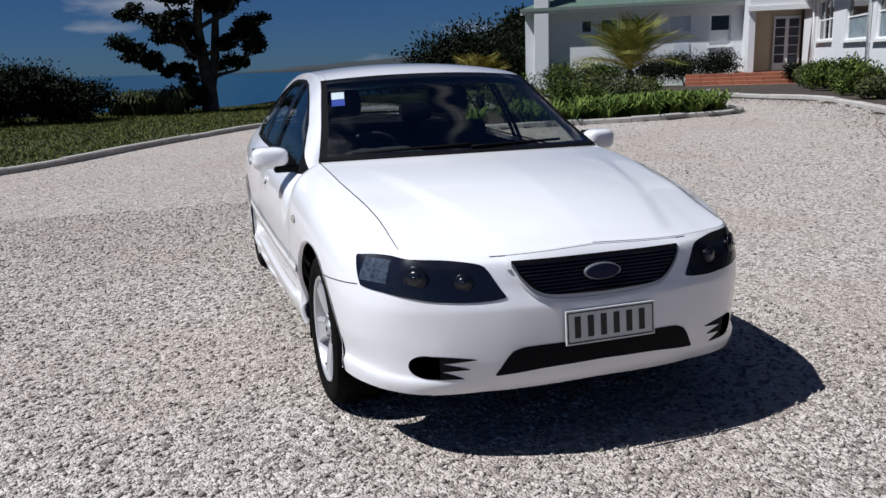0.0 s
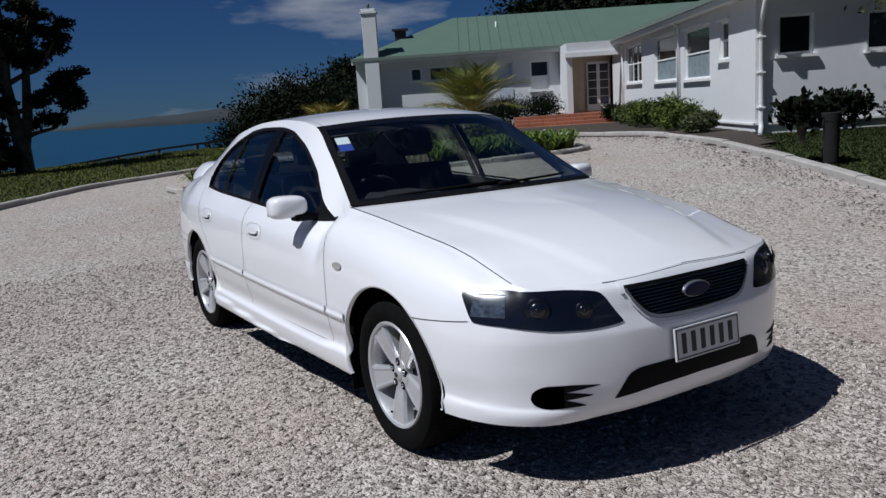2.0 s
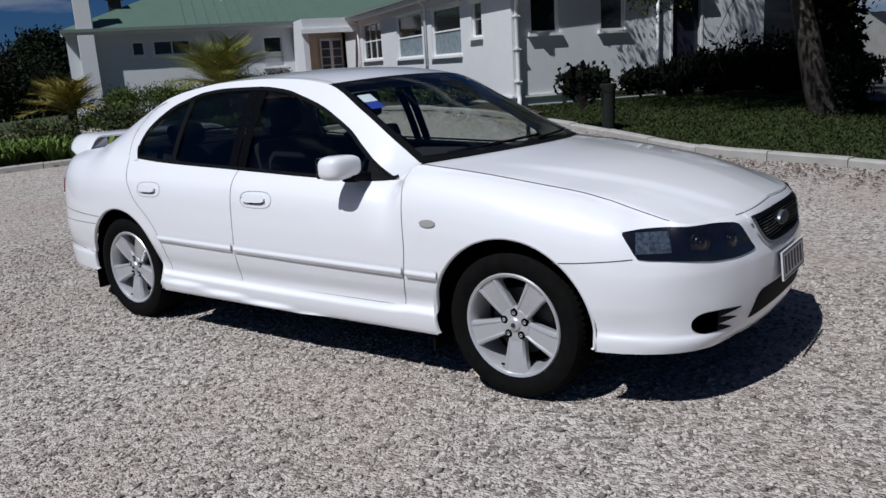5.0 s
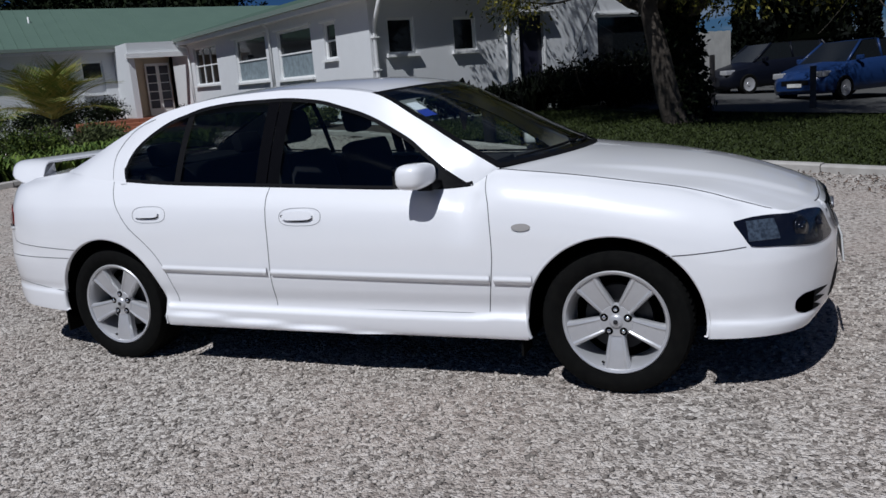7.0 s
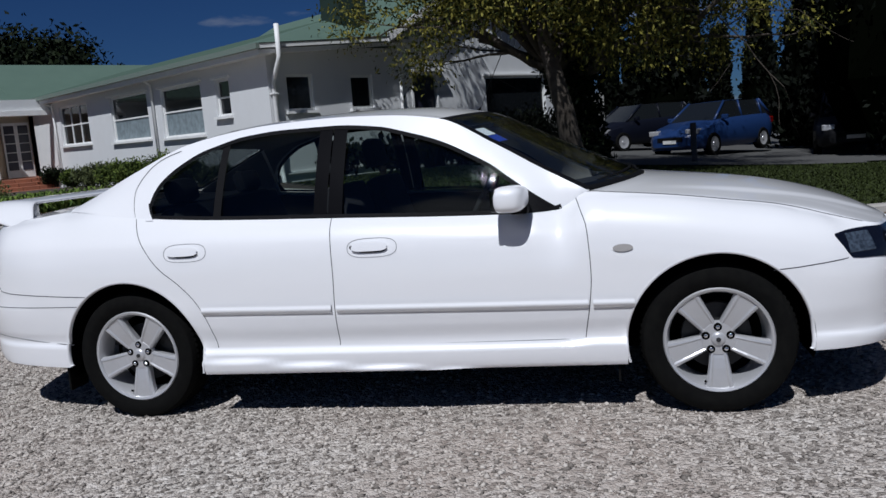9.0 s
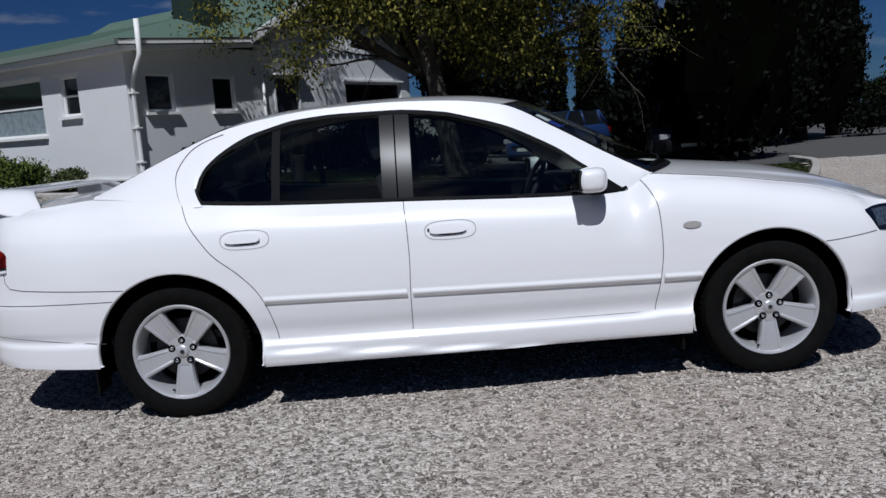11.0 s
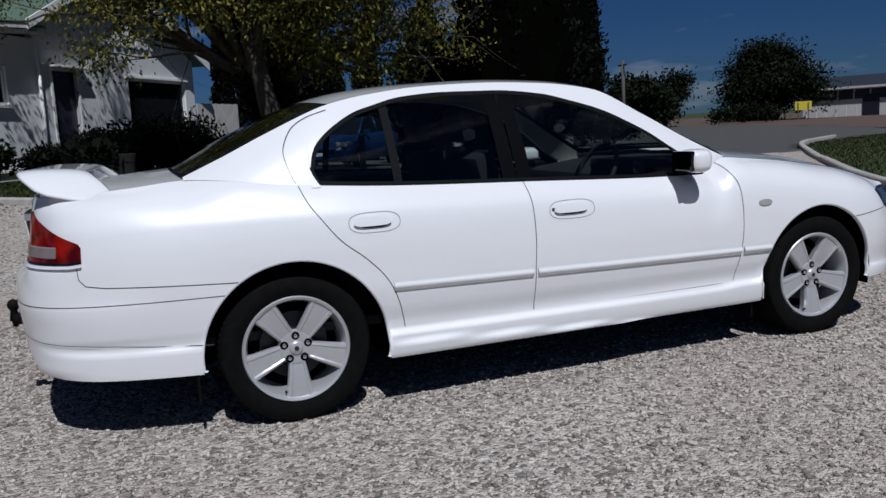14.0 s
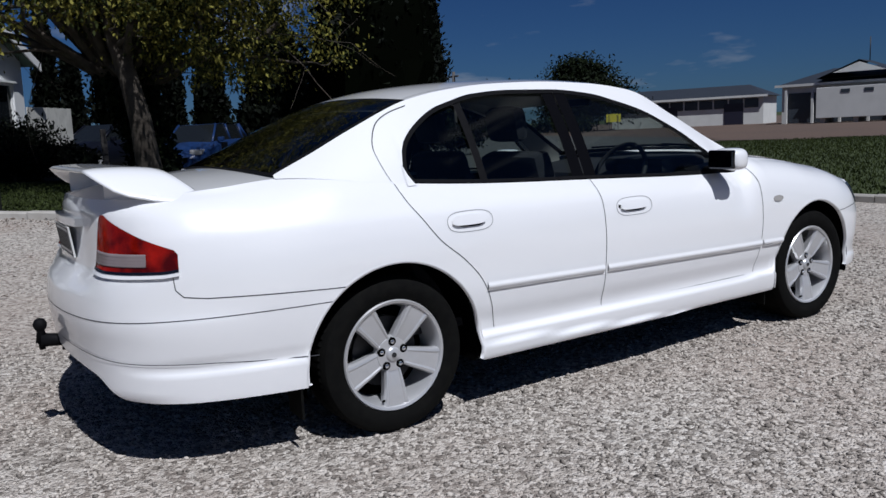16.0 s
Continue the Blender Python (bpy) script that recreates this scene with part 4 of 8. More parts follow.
# ---- rear ----
tl_lo = pchip([uy(3.645), uy(3.70), ur(-0.70), ur(-0.62), ur(-0.515)], [0.776, 0.770, 0.770, 0.772, 0.782])
tl_hi = lambda u: np.interp(u, [uy(3.645), uy(3.652), ur(-0.53), ur(-0.515)], [0.838, 0.852, 0.982, 0.968])
ul = list(np.linspace(uy(3.645), ur(-0.515), 32))
tl = wall_patch("tail_lamp", ul, lambda u: float(tl_lo(u)), lambda u: float(tl_hi(u)), TAIL_RED, "red tail lamp with clear lower band", off=0.006, m=8, both=False)
tls = [tl, mirrored(tl)]
gg = np.array([[S(u, float(tl_lo(u)) + 0.026 + 0.046 * j / 8, 0.008 + 0.005 * (j % 2)) for j in range(9)] for u in ul[9:31]])
grid_ob("reversing_lens", gg, TAIL_AMBER, tls[0], "clear ribbed reversing lens", up=(-0.5, 1, 0), thick=0.004)
grid_ob("reversing_lens", gg * np.array([-1, 1, 1]), TAIL_AMBER, tls[1], "clear ribbed reversing lens", up=(0.5, 1, 0), thick=0.004)
wall_patch("lamp_strip", ul, lambda u: float(tl_lo(u)) + 0.001, lambda u: float(tl_lo(u)) + 0.010, LAMP_BLACK, "", off=0.009, m=1)
wall_patch("lamp_sill", ul, lambda u: float(tl_lo(u)) - 0.014, lambda u: float(tl_lo(u)) - 0.002, WHITE_PAINT, "", off=0.010, m=1)
number_plate(S(U_END, 0.855, 0.012)[1], 0.855, 6, -1)
wall_patch("plate_garnish", [ur(x) for x in np.linspace(-0.30, 0, 12)], lambda u: 0.925, lambda u: 0.955, WHITE_PAINT, "white garnish over the plate", off=0.03, m=2, thick=0.035)

# boot spoiler: a raised wing whose ends run down into the boot's corners
N = 61
v, f = [], []
for k in range(N):
    t = -1 + 2 * k / (N - 1)
    a = abs(t)
    end = smooth01((a - 0.62) / 0.38)
    tip = smooth01((a - 0.84) / 0.16)
    x = 0.735 * t
    zc = 1.128 - 0.132 * end ** 1.3
    yl, yt = 3.60 - 0.135 * end, 3.875 - 0.17 * end ** 1.5
    yt -= (yt - yl - 0.012) * tip * 0.97
    th = 0.016 - 0.007 * end
    prof = []
    for q in range(16):
        b = 2 * math.pi * q / 16
        c, s_ = math.cos(b), math.sin(b)
        yy = (yl + yt) / 2 - (yt - yl) / 2 * c
        zz = zc + th * math.copysign(abs(s_) ** 0.8, s_) + (0.012 * (1 - c) / 2 * (1 - end))
        prof.append((x, yy, zz))
    v += prof
for k in range(N - 1):
    for q in range(16):
        q2 = (q + 1) % 16
        f.append((k * 16 + q, k * 16 + q2, (k + 1) * 16 + q2, (k + 1) * 16 + q))
f += [tuple(range(16)), tuple((N - 1) * 16 + q for q in range(15, -1, -1))]
spoiler = mesh_ob("boot_spoiler", v, f, WHITE_PAINT, car, "white raised boot spoiler", smooth=True)
for sg in (-1, 1):
    v = [(sg * x, y, z) for x, y, z in ((0.42, 3.64, 1.05), (0.61, 3.53, 1.00), (0.62, 3.67, 1.00), (0.44, 3.80, 1.03), (0.42, 3.64, 1.118), (0.60, 3.545, 1.046), (0.61, 3.66, 1.046), (0.44, 3.80, 1.118))]
    f = [(0, 1, 2, 3), (4, 7, 6, 5), (0, 4, 5, 1), (1, 5, 6, 2), (2, 6, 7, 3), (3, 7, 4, 0)]
    o = mesh_ob("spoiler_foot", v, f if sg > 0 else [q[::-1] for q in f], WHITE_PAINT, spoiler, smooth=False)
# tow bar with its ball
tow = tube("tow_bar", [(0, 3.78, 0.43), (0, 3.97, 0.43), (0, 4.04, 0.44)], [0.028, 0.026, 0.03], BLACK_TRIM, car, "black tow bar", sides=12)
tube("tow_ball", [(0, 4.035, 0.43), (0, 4.035, 0.478), (0, 4.035, 0.482), (0, 4.035, 0.495), (0, 4.035, 0.51), (0, 4.035, 0.526), (0, 4.035, 0.533)], [0.024, 0.016, 0.018, 0.026, 0.028, 0.02, 0.006], BLACK_TRIM, tow, "black tow ball", sides=16)
tube("tow_pin", [(0, 4.035, 0.40), (0, 4.035, 0.43)], [0.012, 0.016], BLACK_TRIM, tow, sides=10)
for xx in (-0.05, 0.05):
    tube("shackle", [(xx, 3.86, 0.405), (xx, 3.92, 0.395), (xx, 3.965, 0.405)], 0.010, BLACK_TRIM, tow, sides=8)

# ---- wheels ----
def wheel(name_label, x, y, side):
    w = new("wheel")
    w.parent = car
    w["label"] = name_label
    w.matrix_local = pose(x, y, HUB_Z, 0, 0, 0 if side < 0 else 180)
    return w


def wheel_parts(w):
    """Built with the outer face towards -x."""
    R = 0.327
    prof = [(0.222, 0.012), (0.236, -0.022), (0.262, -0.036), (0.292, -0.036), (0.314, -0.026), (0.3245, -0.008), (R, 0.015), (R, 0.16), (0.3245, 0.182), (0.30, 0.205), (0.25, 0.21), (0.20, 0.19)]
    lathe("tyre", prof, RUBBER, w, "black tyre", n=72)
    v, f = [], []
    for k in range(72):                       # tread blocks across the shoulder
        a = 2 * math.pi * (k + 0.5) / 72
        da = 0.026
        base = len(v)
        for aa in (a - da, a + da):
            for r, h in ((R - 0.004, -0.004), (R + 0.004, 0.012), (R + 0.004, 0.163), (R - 0.004, 0.18)):
                v.append((h, r * math.cos(aa), r * math.sin(aa)))
        for q in range(3):
            f.append((base + q, base + q + 1, base + 5 + q, base + 4 + q))
    mesh_ob("tread", v, f, RUBBER, w)
    rim = [(0.229, -0.012), (0.233, -0.020), (0.228, -0.026), (0.218, -0.022), (0.211, -0.008), (0.205, 0.03), (0.196, 0.12), (0.20, 0.19)]
    lathe("rim", rim, ALLOY, w, "silver five-spoke alloy rim", n=64)
    lathe("brake_disc", [(0.02, 0.075), (0.148, 0.075), (0.150, 0.085), (0.15, 0.10)], STEEL_DARK, w, "dark brake disc", n=40)
    # black disc put in place of the shade behind the spokes
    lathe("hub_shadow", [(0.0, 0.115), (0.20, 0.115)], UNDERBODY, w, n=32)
    for k in range(5):
        a = math.radians(-90 + 72 * k)
        v, f = [], []
        st = [(0.045, 0.033, 0.008), (0.085, 0.040, -0.002), (0.13, 0.047, -0.010), (0.175, 0.054, -0.015), (0.214, 0.063, -0.018)]
        for r, hw, x in st:
            for t, dx in ((-1, 0.016), (-0.88, 0.002), (-0.70, 0.0), (-0.55, 0.004), (0.55, 0.004), (0.70, 0.0), (0.88, 0.002), (1, 0.016)):
                tt = t * hw
                yy, zz = r * math.cos(a) - tt * math.sin(a), r * math.sin(a) + tt * math.cos(a)
                v.append((x + dx, yy, zz))
            for t in (-1, 1):
                tt = t * hw * 0.9
                v.append((x + 0.05, r * math.cos(a) - tt * math.sin(a), r * math.sin(a) + tt * math.cos(a)))
        for i in range(len(st) - 1):
            b0, b1 = i * 10, (i + 1) * 10
            for q in range(7):
                f.append((b0 + q, b0 + q + 1, b1 + q + 1, b1 + q))
            f += [(b0 + 8, b0, b1, b1 + 8), (b0 + 7, b0 + 9, b1 + 9, b1 + 7)]
        mesh_ob("spoke", v, f, ALLOY, w)
    lathe("hub_cap", [(0.0, -0.008), (0.022, -0.008), (0.028, -0.004), (0.032, 0.002), (0.070, 0.003), (0.078, 0.03)], ALLOY, w, "silver hub centre", n=40)
    for k in range(5):
        a = math.radians(-54 + 72 * k)
        cy, cz = 0.054 * math.cos(a), 0.054 * math.sin(a)
        # flat black disc that imitates the shade inside the nut's well
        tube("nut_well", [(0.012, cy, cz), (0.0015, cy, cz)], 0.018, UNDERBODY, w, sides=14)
        tube("wheel_nut", [(0.01, cy, cz), (-0.004, cy, cz), (-0.007, cy, cz)], [0.0095, 0.0095, 0.006], CHROME, w, sides=6)
    lathe("cap_badge", [(0.0, -0.0135), (0.010, -0.0135), (0.0105, -0.010)], STEEL_DARK, w, n=20)
    tube("valve", [(0.0, 0.06, -0.19), (-0.016, 0.062, -0.182)], 0.005, RUBBER, w, sides=8)


w0 = wheel("silver five-spoke alloy wheel with black tyre", -HUB_X, 0, -1)
wheel_parts(w0)
for x, y, sd in ((-HUB_X, WB, -1), (HUB_X, 0, 1), (HUB_X, WB, 1)):
    w = wheel("silver five-spoke alloy wheel with black tyre", x, y, sd)
    for ch in w0.children:
        o = new(ch.name.split(".")[0], ch.data)
        o.parent = w
        if ch.get("label"):
            o["label"] = ch["label"]
for sg in (-1, 1):
    for y in (0.42, 2.829 + 0.41):
        box("mud_flap", sg * 0.80 - 0.07, sg * 0.80 + 0.07, y, y + 0.01, 0.15, 0.32, RUBBER, car)

# ---- underside and cabin ----
box("underbody", -0.80, 0.80, 0.40, 2.40, 0.20, 0.26, UNDERBODY, car, bevel=0.02)
box("underbody", -0.56, 0.56, -0.70, 0.42, 0.22, 0.30, UNDERBODY, car, bevel=0.02)
box("underbody", -0.56, 0.56, 2.40, 3.78, 0.26, 0.34, UNDERBODY, car, bevel=0.02)
box("firewall", -0.80, 0.80, 0.46, 0.50, 0.3, 0.93, UNDERBODY, car)
box("bulkhead", -0.55, 0.55, -0.60, -0.58, 0.25, 0.70, UNDERBODY, car)
g = np.array([[S(u, 0.40 + (belt(plan(u)[1]) - 0.415) * j / 6, -0.06) for j in range(7)] for u in np.linspace(uy(0.52), uy(2.38), 40)])
mirrored(grid_ob("quarter_lining", np.array([[S(u, 0.80 + (belt(plan(u)[1]) - 0.815) * j / 3, -0.06) for j in range(4)] for u in np.linspace(uy(2.38), uy(3.2), 14)]), CABIN, car, up=(1, 0, 0)))
mirrored(grid_ob("door_lining", g, CABIN, car, "dark door trim", up=(1, 0, 0)))
mirrored(grid_ob("frame_lining", side_grid(0.55, 2.68, lambda y: float(dlo_hi(max(y, 0.65))) + 0.012, cant, 60, 4, -0.03), HEADLINER, car, up=(1, 0, 0)))
mirrored(grid_ob("frame_lining", side_grid(2.70, 3.2, belt, cant, 12, 6, -0.03), HEADLINER, car, up=(1, 0, 0)))
box("cabin_floor", -0.76, 0.76, 0.5, 3.2, 0.36, 0.40, CABIN, car)
box("parcel_shelf", -0.66, 0.66, 2.72, 3.2, 1.03, 1.06, CABIN, car, bevel=0.01)
bm = bmesh.new()
bm_box(bm, -0.72, 0.72, 0.42, 0.95, 0.70, 0.985, 0.05)
for q in bm.verts:
    q.co.z -= 0.06 * max(0, (q.co.y - 0.7) / 0.25) - 0.0
part("dashboard", bm, CABIN, car, "black dashboard", smooth=True, angle=40)
bm = bmesh.new()
bm_box(bm, -0.62, -0.16, 0.62, 0.98, 0.93, 1.02, 0.04)
part("instrument_cowl", bm, CABIN, car, smooth=True, angle=40)


def seat_back_geo(bm, x, y, w, z0, z1, lean, th=0.12):
    vs = bm_box(bm, -w, w, -th / 2, th / 2, 0, z1 - z0, 0.05)
    m = Matrix.Translation((x, y, z0)) @ Matrix.Rotation(radians(lean), 4, "X")
    bmesh.ops.transform(bm, matrix=m, verts=[q for q in vs if q.is_valid])


for x in (-0.37, 0.37):
    s = new("front_seat")
    s.parent = car
    s["label"] = "dark cloth front seat"
    bm = bmesh.new()
    bm_box(bm, x - 0.25, x + 0.25, 1.12, 1.62, 0.42, 0.60, 0.05)
    part("seat_cushion", bm, CLOTH, s, smooth=True, angle=40)
    bm = bmesh.new()
    seat_back_geo(bm, x, 1.64, 0.24, 0.50, 1.12, -16)
    part("seat_back", bm, CLOTH, s, smooth=True, angle=40)
    bm = bmesh.new()
    seat_back_geo(bm, x, 1.83, 0.135, 1.15, 1.33, -10, 0.09)
    part("headrest", bm, CLOTH, s, smooth=True, angle=40)
bm = bmesh.new()
bm_box(bm, -0.66, 0.66, 2.05, 2.55, 0.42, 0.62, 0.05)
part("rear_bench", bm, CLOTH, car, "dark cloth rear bench", smooth=True, angle=40)
bm = bmesh.new()
seat_back_geo(bm, 0, 2.52, 0.66, 0.55, 1.08, -20)
part("rear_backrest", bm, CLOTH, car, smooth=True, angle=40)
for x in (-0.40, 0.40):
    bm = bmesh.new()
    seat_back_geo(bm, x, 2.72, 0.13, 1.06, 1.20, -12, 0.09)
    part("rear_headrest", bm, CLOTH, car, smooth=True, angle=40)
pts = []
for k in range(25):
    a = 2 * math.pi * k / 24
    pts.append(Matrix.Translation((-0.38, 1.07, 0.93)) @ Matrix.Rotation(radians(-62), 4, "X") @ Vector((0.185 * math.cos(a), 0.185 * math.sin(a), 0)))
sw = tube("steering_wheel", pts, 0.014, CABIN, car, "black steering wheel", sides=8, caps=False)
tube("steering_column", [(-0.38, 0.80, 0.88), (-0.38, 1.06, 0.93)], [0.05, 0.06], CABIN, sw, sides=12)
bm = bmesh.new()
bm_box(bm, -0.12, 0.12, 1.02, 1.045, 1.325, 1.385, 0.012)
part("cabin_mirror", bm, CABIN, car, "interior mirror", smooth=True, angle=40)
# licence and registration stickers on the driver's side of the screen
for q0, q1, s0, s1, mat, nm in ((0.82, 0.92, 0.205, 0.225, STICKER, "screen_sticker"), (0.82, 0.92, 0.185, 0.204, STICKER_BLUE, "screen_sticker")):
    gg = roof_grid(s0, s1, q0, q1, 2, 2, -0.008)
    grid_ob(nm, gg, mat, car, "small paper sticker on the windscreen", up=(0, -1, 1))
# cowl grille and wipers
grid_ob("cowl_panel", np.array([[cowl_curve(q) + np.array([0, 0.004 + 0.07 * j / 3, 0.001 + 0.006 * j]) for j in range(4)] for q in np.linspace(0, 0.98, 24)]), BLACK_TRIM, car, "black cowl panel", full=True)
for x0, x1 in ((-0.60, -0.02), (-0.05, 0.50)):
    pts = []
    for k in range(9):
        q = (x0 + (x1 - x0) * k / 8) / 0.74
        p = cowl_curve(abs(q))
        pts.append((x0 + (x1 - x0) * k / 8, p[1] + 0.05 + 0.03 * k / 8, p[2] + 0.028 + 0.010 * k / 8))
    tube("wiper", pts, 0.007, BLACK_TRIM, car, "black wiper blade", sides=6)


# ======== the ground ========
def ramp(s):
    return s if s > 2 else (0.0 if s < -2 else (s + 2) ** 2 / 8)


def gz(x, y):
    """Height of the land: level round the car, rising to the house, falling off to the sea."""
    z = 0.058 * ramp(x - 1.0)
    z = z if z < 0.6 else 0.6 + 0.08 * (1 - math.exp(-(z - 0.6) / 0.08))
    z *= 0.12 + 0.88 * smooth01((y + 6.0) / 11.0)
    z += 0.0187 * ramp(y - 4.0) * (1 - 0.6 * smooth01((x - 4.0) / 8.0))
    return z - 26 * smooth01((y - 29.2 - 0.10 * max(x, 0.0) - 0.9 * max(x - 12.0, 0.0)) / 12)


GRASS_BASE = material("grass_soil", (0.042, 0.056, 0.013), rough=0.95, var=0.8, scale=2.2, var2=0.6, scale2=0.25, color2=(0.024, 0.036, 0.009), bump=0.8, bump_scale=30)
DIRT = material("red_brown_yard", (0.115, 0.075, 0.055), rough=0.95, var=0.5, scale=1.2, var2=0.5, scale2=0.1, color2=(0.075, 0.055, 0.045), bump=0.5, bump_scale=20)
ASPHALT = material("asphalt", (0.075, 0.075, 0.072), rough=0.9, var=0.5, scale=5, var2=0.5, scale2=0.35, color2=(0.065, 0.064, 0.06), bump=0.5, bump_scale=60)
SEA = material("sea_water", (0.006, 0.045, 0.085), rough=0.28, var=0.6, scale=0.02, color2=(0.008, 0.06, 0.10), bump=0.6, bump_scale=0.8)
HILL = material("far_island", (0.030, 0.036, 0.040), rough=1.0, var=0.5, scale=0.01, color2=(0.022, 0.028, 0.03))


def gravel_mat():
    """Crushed pale stone: cells of stone with dark joints, worn tracks."""
    m = bpy.data.materials.new("gravel_bed")
    m.use_nodes = True
    nt = m.node_tree
    b = nt.nodes["Principled BSDF"]
    b.inputs["Roughness"].default_value = 0.95
    b.inputs["Specular IOR Level"].default_value = 0.2
    geo = nt.nodes.new("ShaderNodeNewGeometry")
    vor = nt.nodes.new("ShaderNodeTexVoronoi")
    vor.inputs["Scale"].default_value = 46.0
    vor2 = nt.nodes.new("ShaderNodeTexVoronoi")
    vor2.inputs["Scale"].default_value = 95.0
    for k in (vor, vor2):
        nt.links.new(geo.outputs["Position"], k.inputs["Vector"])
    ramp_n = nt.nodes.new("ShaderNodeValToRGB")
    e = ramp_n.color_ramp.elements
    e[0].position, e[0].color = 0.0, (0.15, 0.132, 0.116, 1)
    e[1].position, e[1].color = 1.0, (0.70, 0.65, 0.59, 1)
    for p, c in ((0.25, (0.36, 0.322, 0.285, 1)), (0.6, (0.52, 0.472, 0.42, 1))):
        q = e.new(p)
        q.color = c
    sep = nt.nodes.new("ShaderNodeSeparateColor")
    nt.links.new(vor.outputs["Color"], sep.inputs["Color"])
    nt.links.new(sep.outputs["Red"], ramp_n.inputs["Fac"])
    big = nt.nodes.new("ShaderNodeTexNoise")
    big.inputs["Scale"].default_value, big.inputs["Detail"].default_value = 0.7, 8.0
    nt.links.new(geo.outputs["Position"], big.inputs["Vector"])
    mr = nt.nodes.new("ShaderNodeMapRange")
    mr.inputs["From Min"].default_value, mr.inputs["From Max"].default_value = 0.38, 0.66
    mr.inputs["To Max"].default_value = 0.5
    nt.links.new(big.outputs["Fac"], mr.inputs["Value"])
    mx = nt.nodes.new("ShaderNodeMixRGB")
    mx.inputs["Color2"].default_value = (0.43, 0.345, 0.29, 1)
    nt.links.new(mr.outputs["Result"], mx.inputs["Fac"])
    nt.links.new(ramp_n.outputs["Color"], mx.inputs["Color1"])
    nt.links.new(mx.outputs["Color"], b.inputs["Base Color"])
    add = nt.nodes.new("ShaderNodeMath")
    add.operation = "ADD"
    nt.links.new(vor.outputs["Distance"], add.inputs[0])
    nt.links.new(vor2.outputs["Distance"], add.inputs[1])
    bp = nt.nodes.new("ShaderNodeBump")
    bp.invert = True
    bp.inputs["Strength"].default_value, bp.inputs["Distance"].default_value = 1.0, 0.012
    nt.links.new(add.outputs["Value"], bp.inputs["Height"])
    nt.links.new(bp.outputs["Normal"], b.inputs["Normal"])
    return m


GRAVEL = gravel_mat()
STONE = material("gravel_stone", (0.54, 0.49, 0.435), rough=0.9, island=1.0, color2=(0.19, 0.167, 0.146), spec=0.25)

# one sheet of land out to the horizon, finer near the court
xs = [-2500, -900, -300, -120, -70, -45, -30, -22] + list(np.arange(-16, 40, 1.0)) + [44, 50, 60, 75, 95, 130, 200, 400, 900, 2500]
ys = [-2500, -900, -400, -220, -150, -110, -85, -65, -50, -40, -34, -28] + list(np.arange(-24, 56, 1.0)) + [60, 66]
v = [(x, y, gz(x, y) - 0.05) for x in xs for y in ys]
ny = len(ys)
f = [(i * ny + j, (i + 1) * ny + j, (i + 1) * ny + j + 1, i * ny + j + 1) for i in range(len(xs) - 1) for j in range(ny - 1)]
tagged(mesh_ob("ground", v, f, GRASS_BASE, smooth=True), "short grass on gently rising ground", "ground", kind="structure")
SEA_Z = 58.0                                  # the court leans a little seawards; the sea's far edge stands that much higher
tagged(mesh_ob("water", [(-4900, 20, -24), (4900, 20, -24), (4900, 4900, SEA_Z), (-4900, 4900, SEA_Z)], [(0, 1, 2, 3)], SEA), "deep blue sea out to the horizon", "sea", kind="structure")


def sheet(name, inside, x0, x1, y0, y1, step, mat, lift, label, category):
    """The part of the land inside a boundary, as a sheet that lies on it."""
    nx, nyy = int((x1 - x0) / step) + 1, int((y1 - y0) / step) + 1
    ok = [[inside(x0 + i * step, y0 + j * step) for j in range(nyy)] for i in range(nx)]
    idx, v, f = {}, [], []
    for i in range(nx - 1):
        for j in range(nyy - 1):
            q = ((i, j), (i + 1, j), (i + 1, j + 1), (i, j + 1))
            if sum(ok[a][b] for a, b in q) < 2:
                continue
            fc = []
            for a, b in q:
                if (a, b) not in idx:
                    idx[(a, b)] = len(v)
                    x, y = x0 + a * step, y0 + b * step
                    v.append((x, y, gz(x, y) + lift))
                fc.append(idx[(a, b)])
            f.append(fc)
    return tagged(mesh_ob(name, v, f, mat, smooth=True), label, category, kind="structure")


def poly_inside(poly):
    e = [(x0, y0, x1, y1) for (x0, y0), (x1, y1) in zip(poly, poly[1:] + poly[:1])]
    bx0, bx1, by0, by1 = min(p[0] for p in poly), max(p[0] for p in poly), min(p[1] for p in poly), max(p[1] for p in poly)
    ex = np.array(e)
    X0, Y0, X1, Y1 = ex.T
    DY = np.where(Y1 == Y0, 1e-9, Y1 - Y0)

    def test(x, y):
        if not (bx0 <= x <= bx1 and by0 <= y <= by1):
            return False
        return bool((((Y0 > y) != (Y1 > y)) & (x < (X1 - X0) * (y - Y0) / DY + X0)).sum() % 2)
    return test


def curve2(pts, n=10):
    """A smooth open line through plan points."""
    p = [Vector(q) for q in pts]
    p = [2 * p[0] - p[1]] + p + [2 * p[-1] - p[-2]]
    res = []
    for i in range(1, len(p) - 2):
        for k in range(n):
            t = k / n
            a, b, c, d = p[i - 1:i + 3]
            q = 0.5 * (2 * b + (c - a) * t + (2 * a - 5 * b + 4 * c - d) * t * t + (3 * b - a - 3 * c + d) * t ** 3)
            res.append((q.x, q.y))
    res.append((p[-2].x, p[-2].y))
    return res


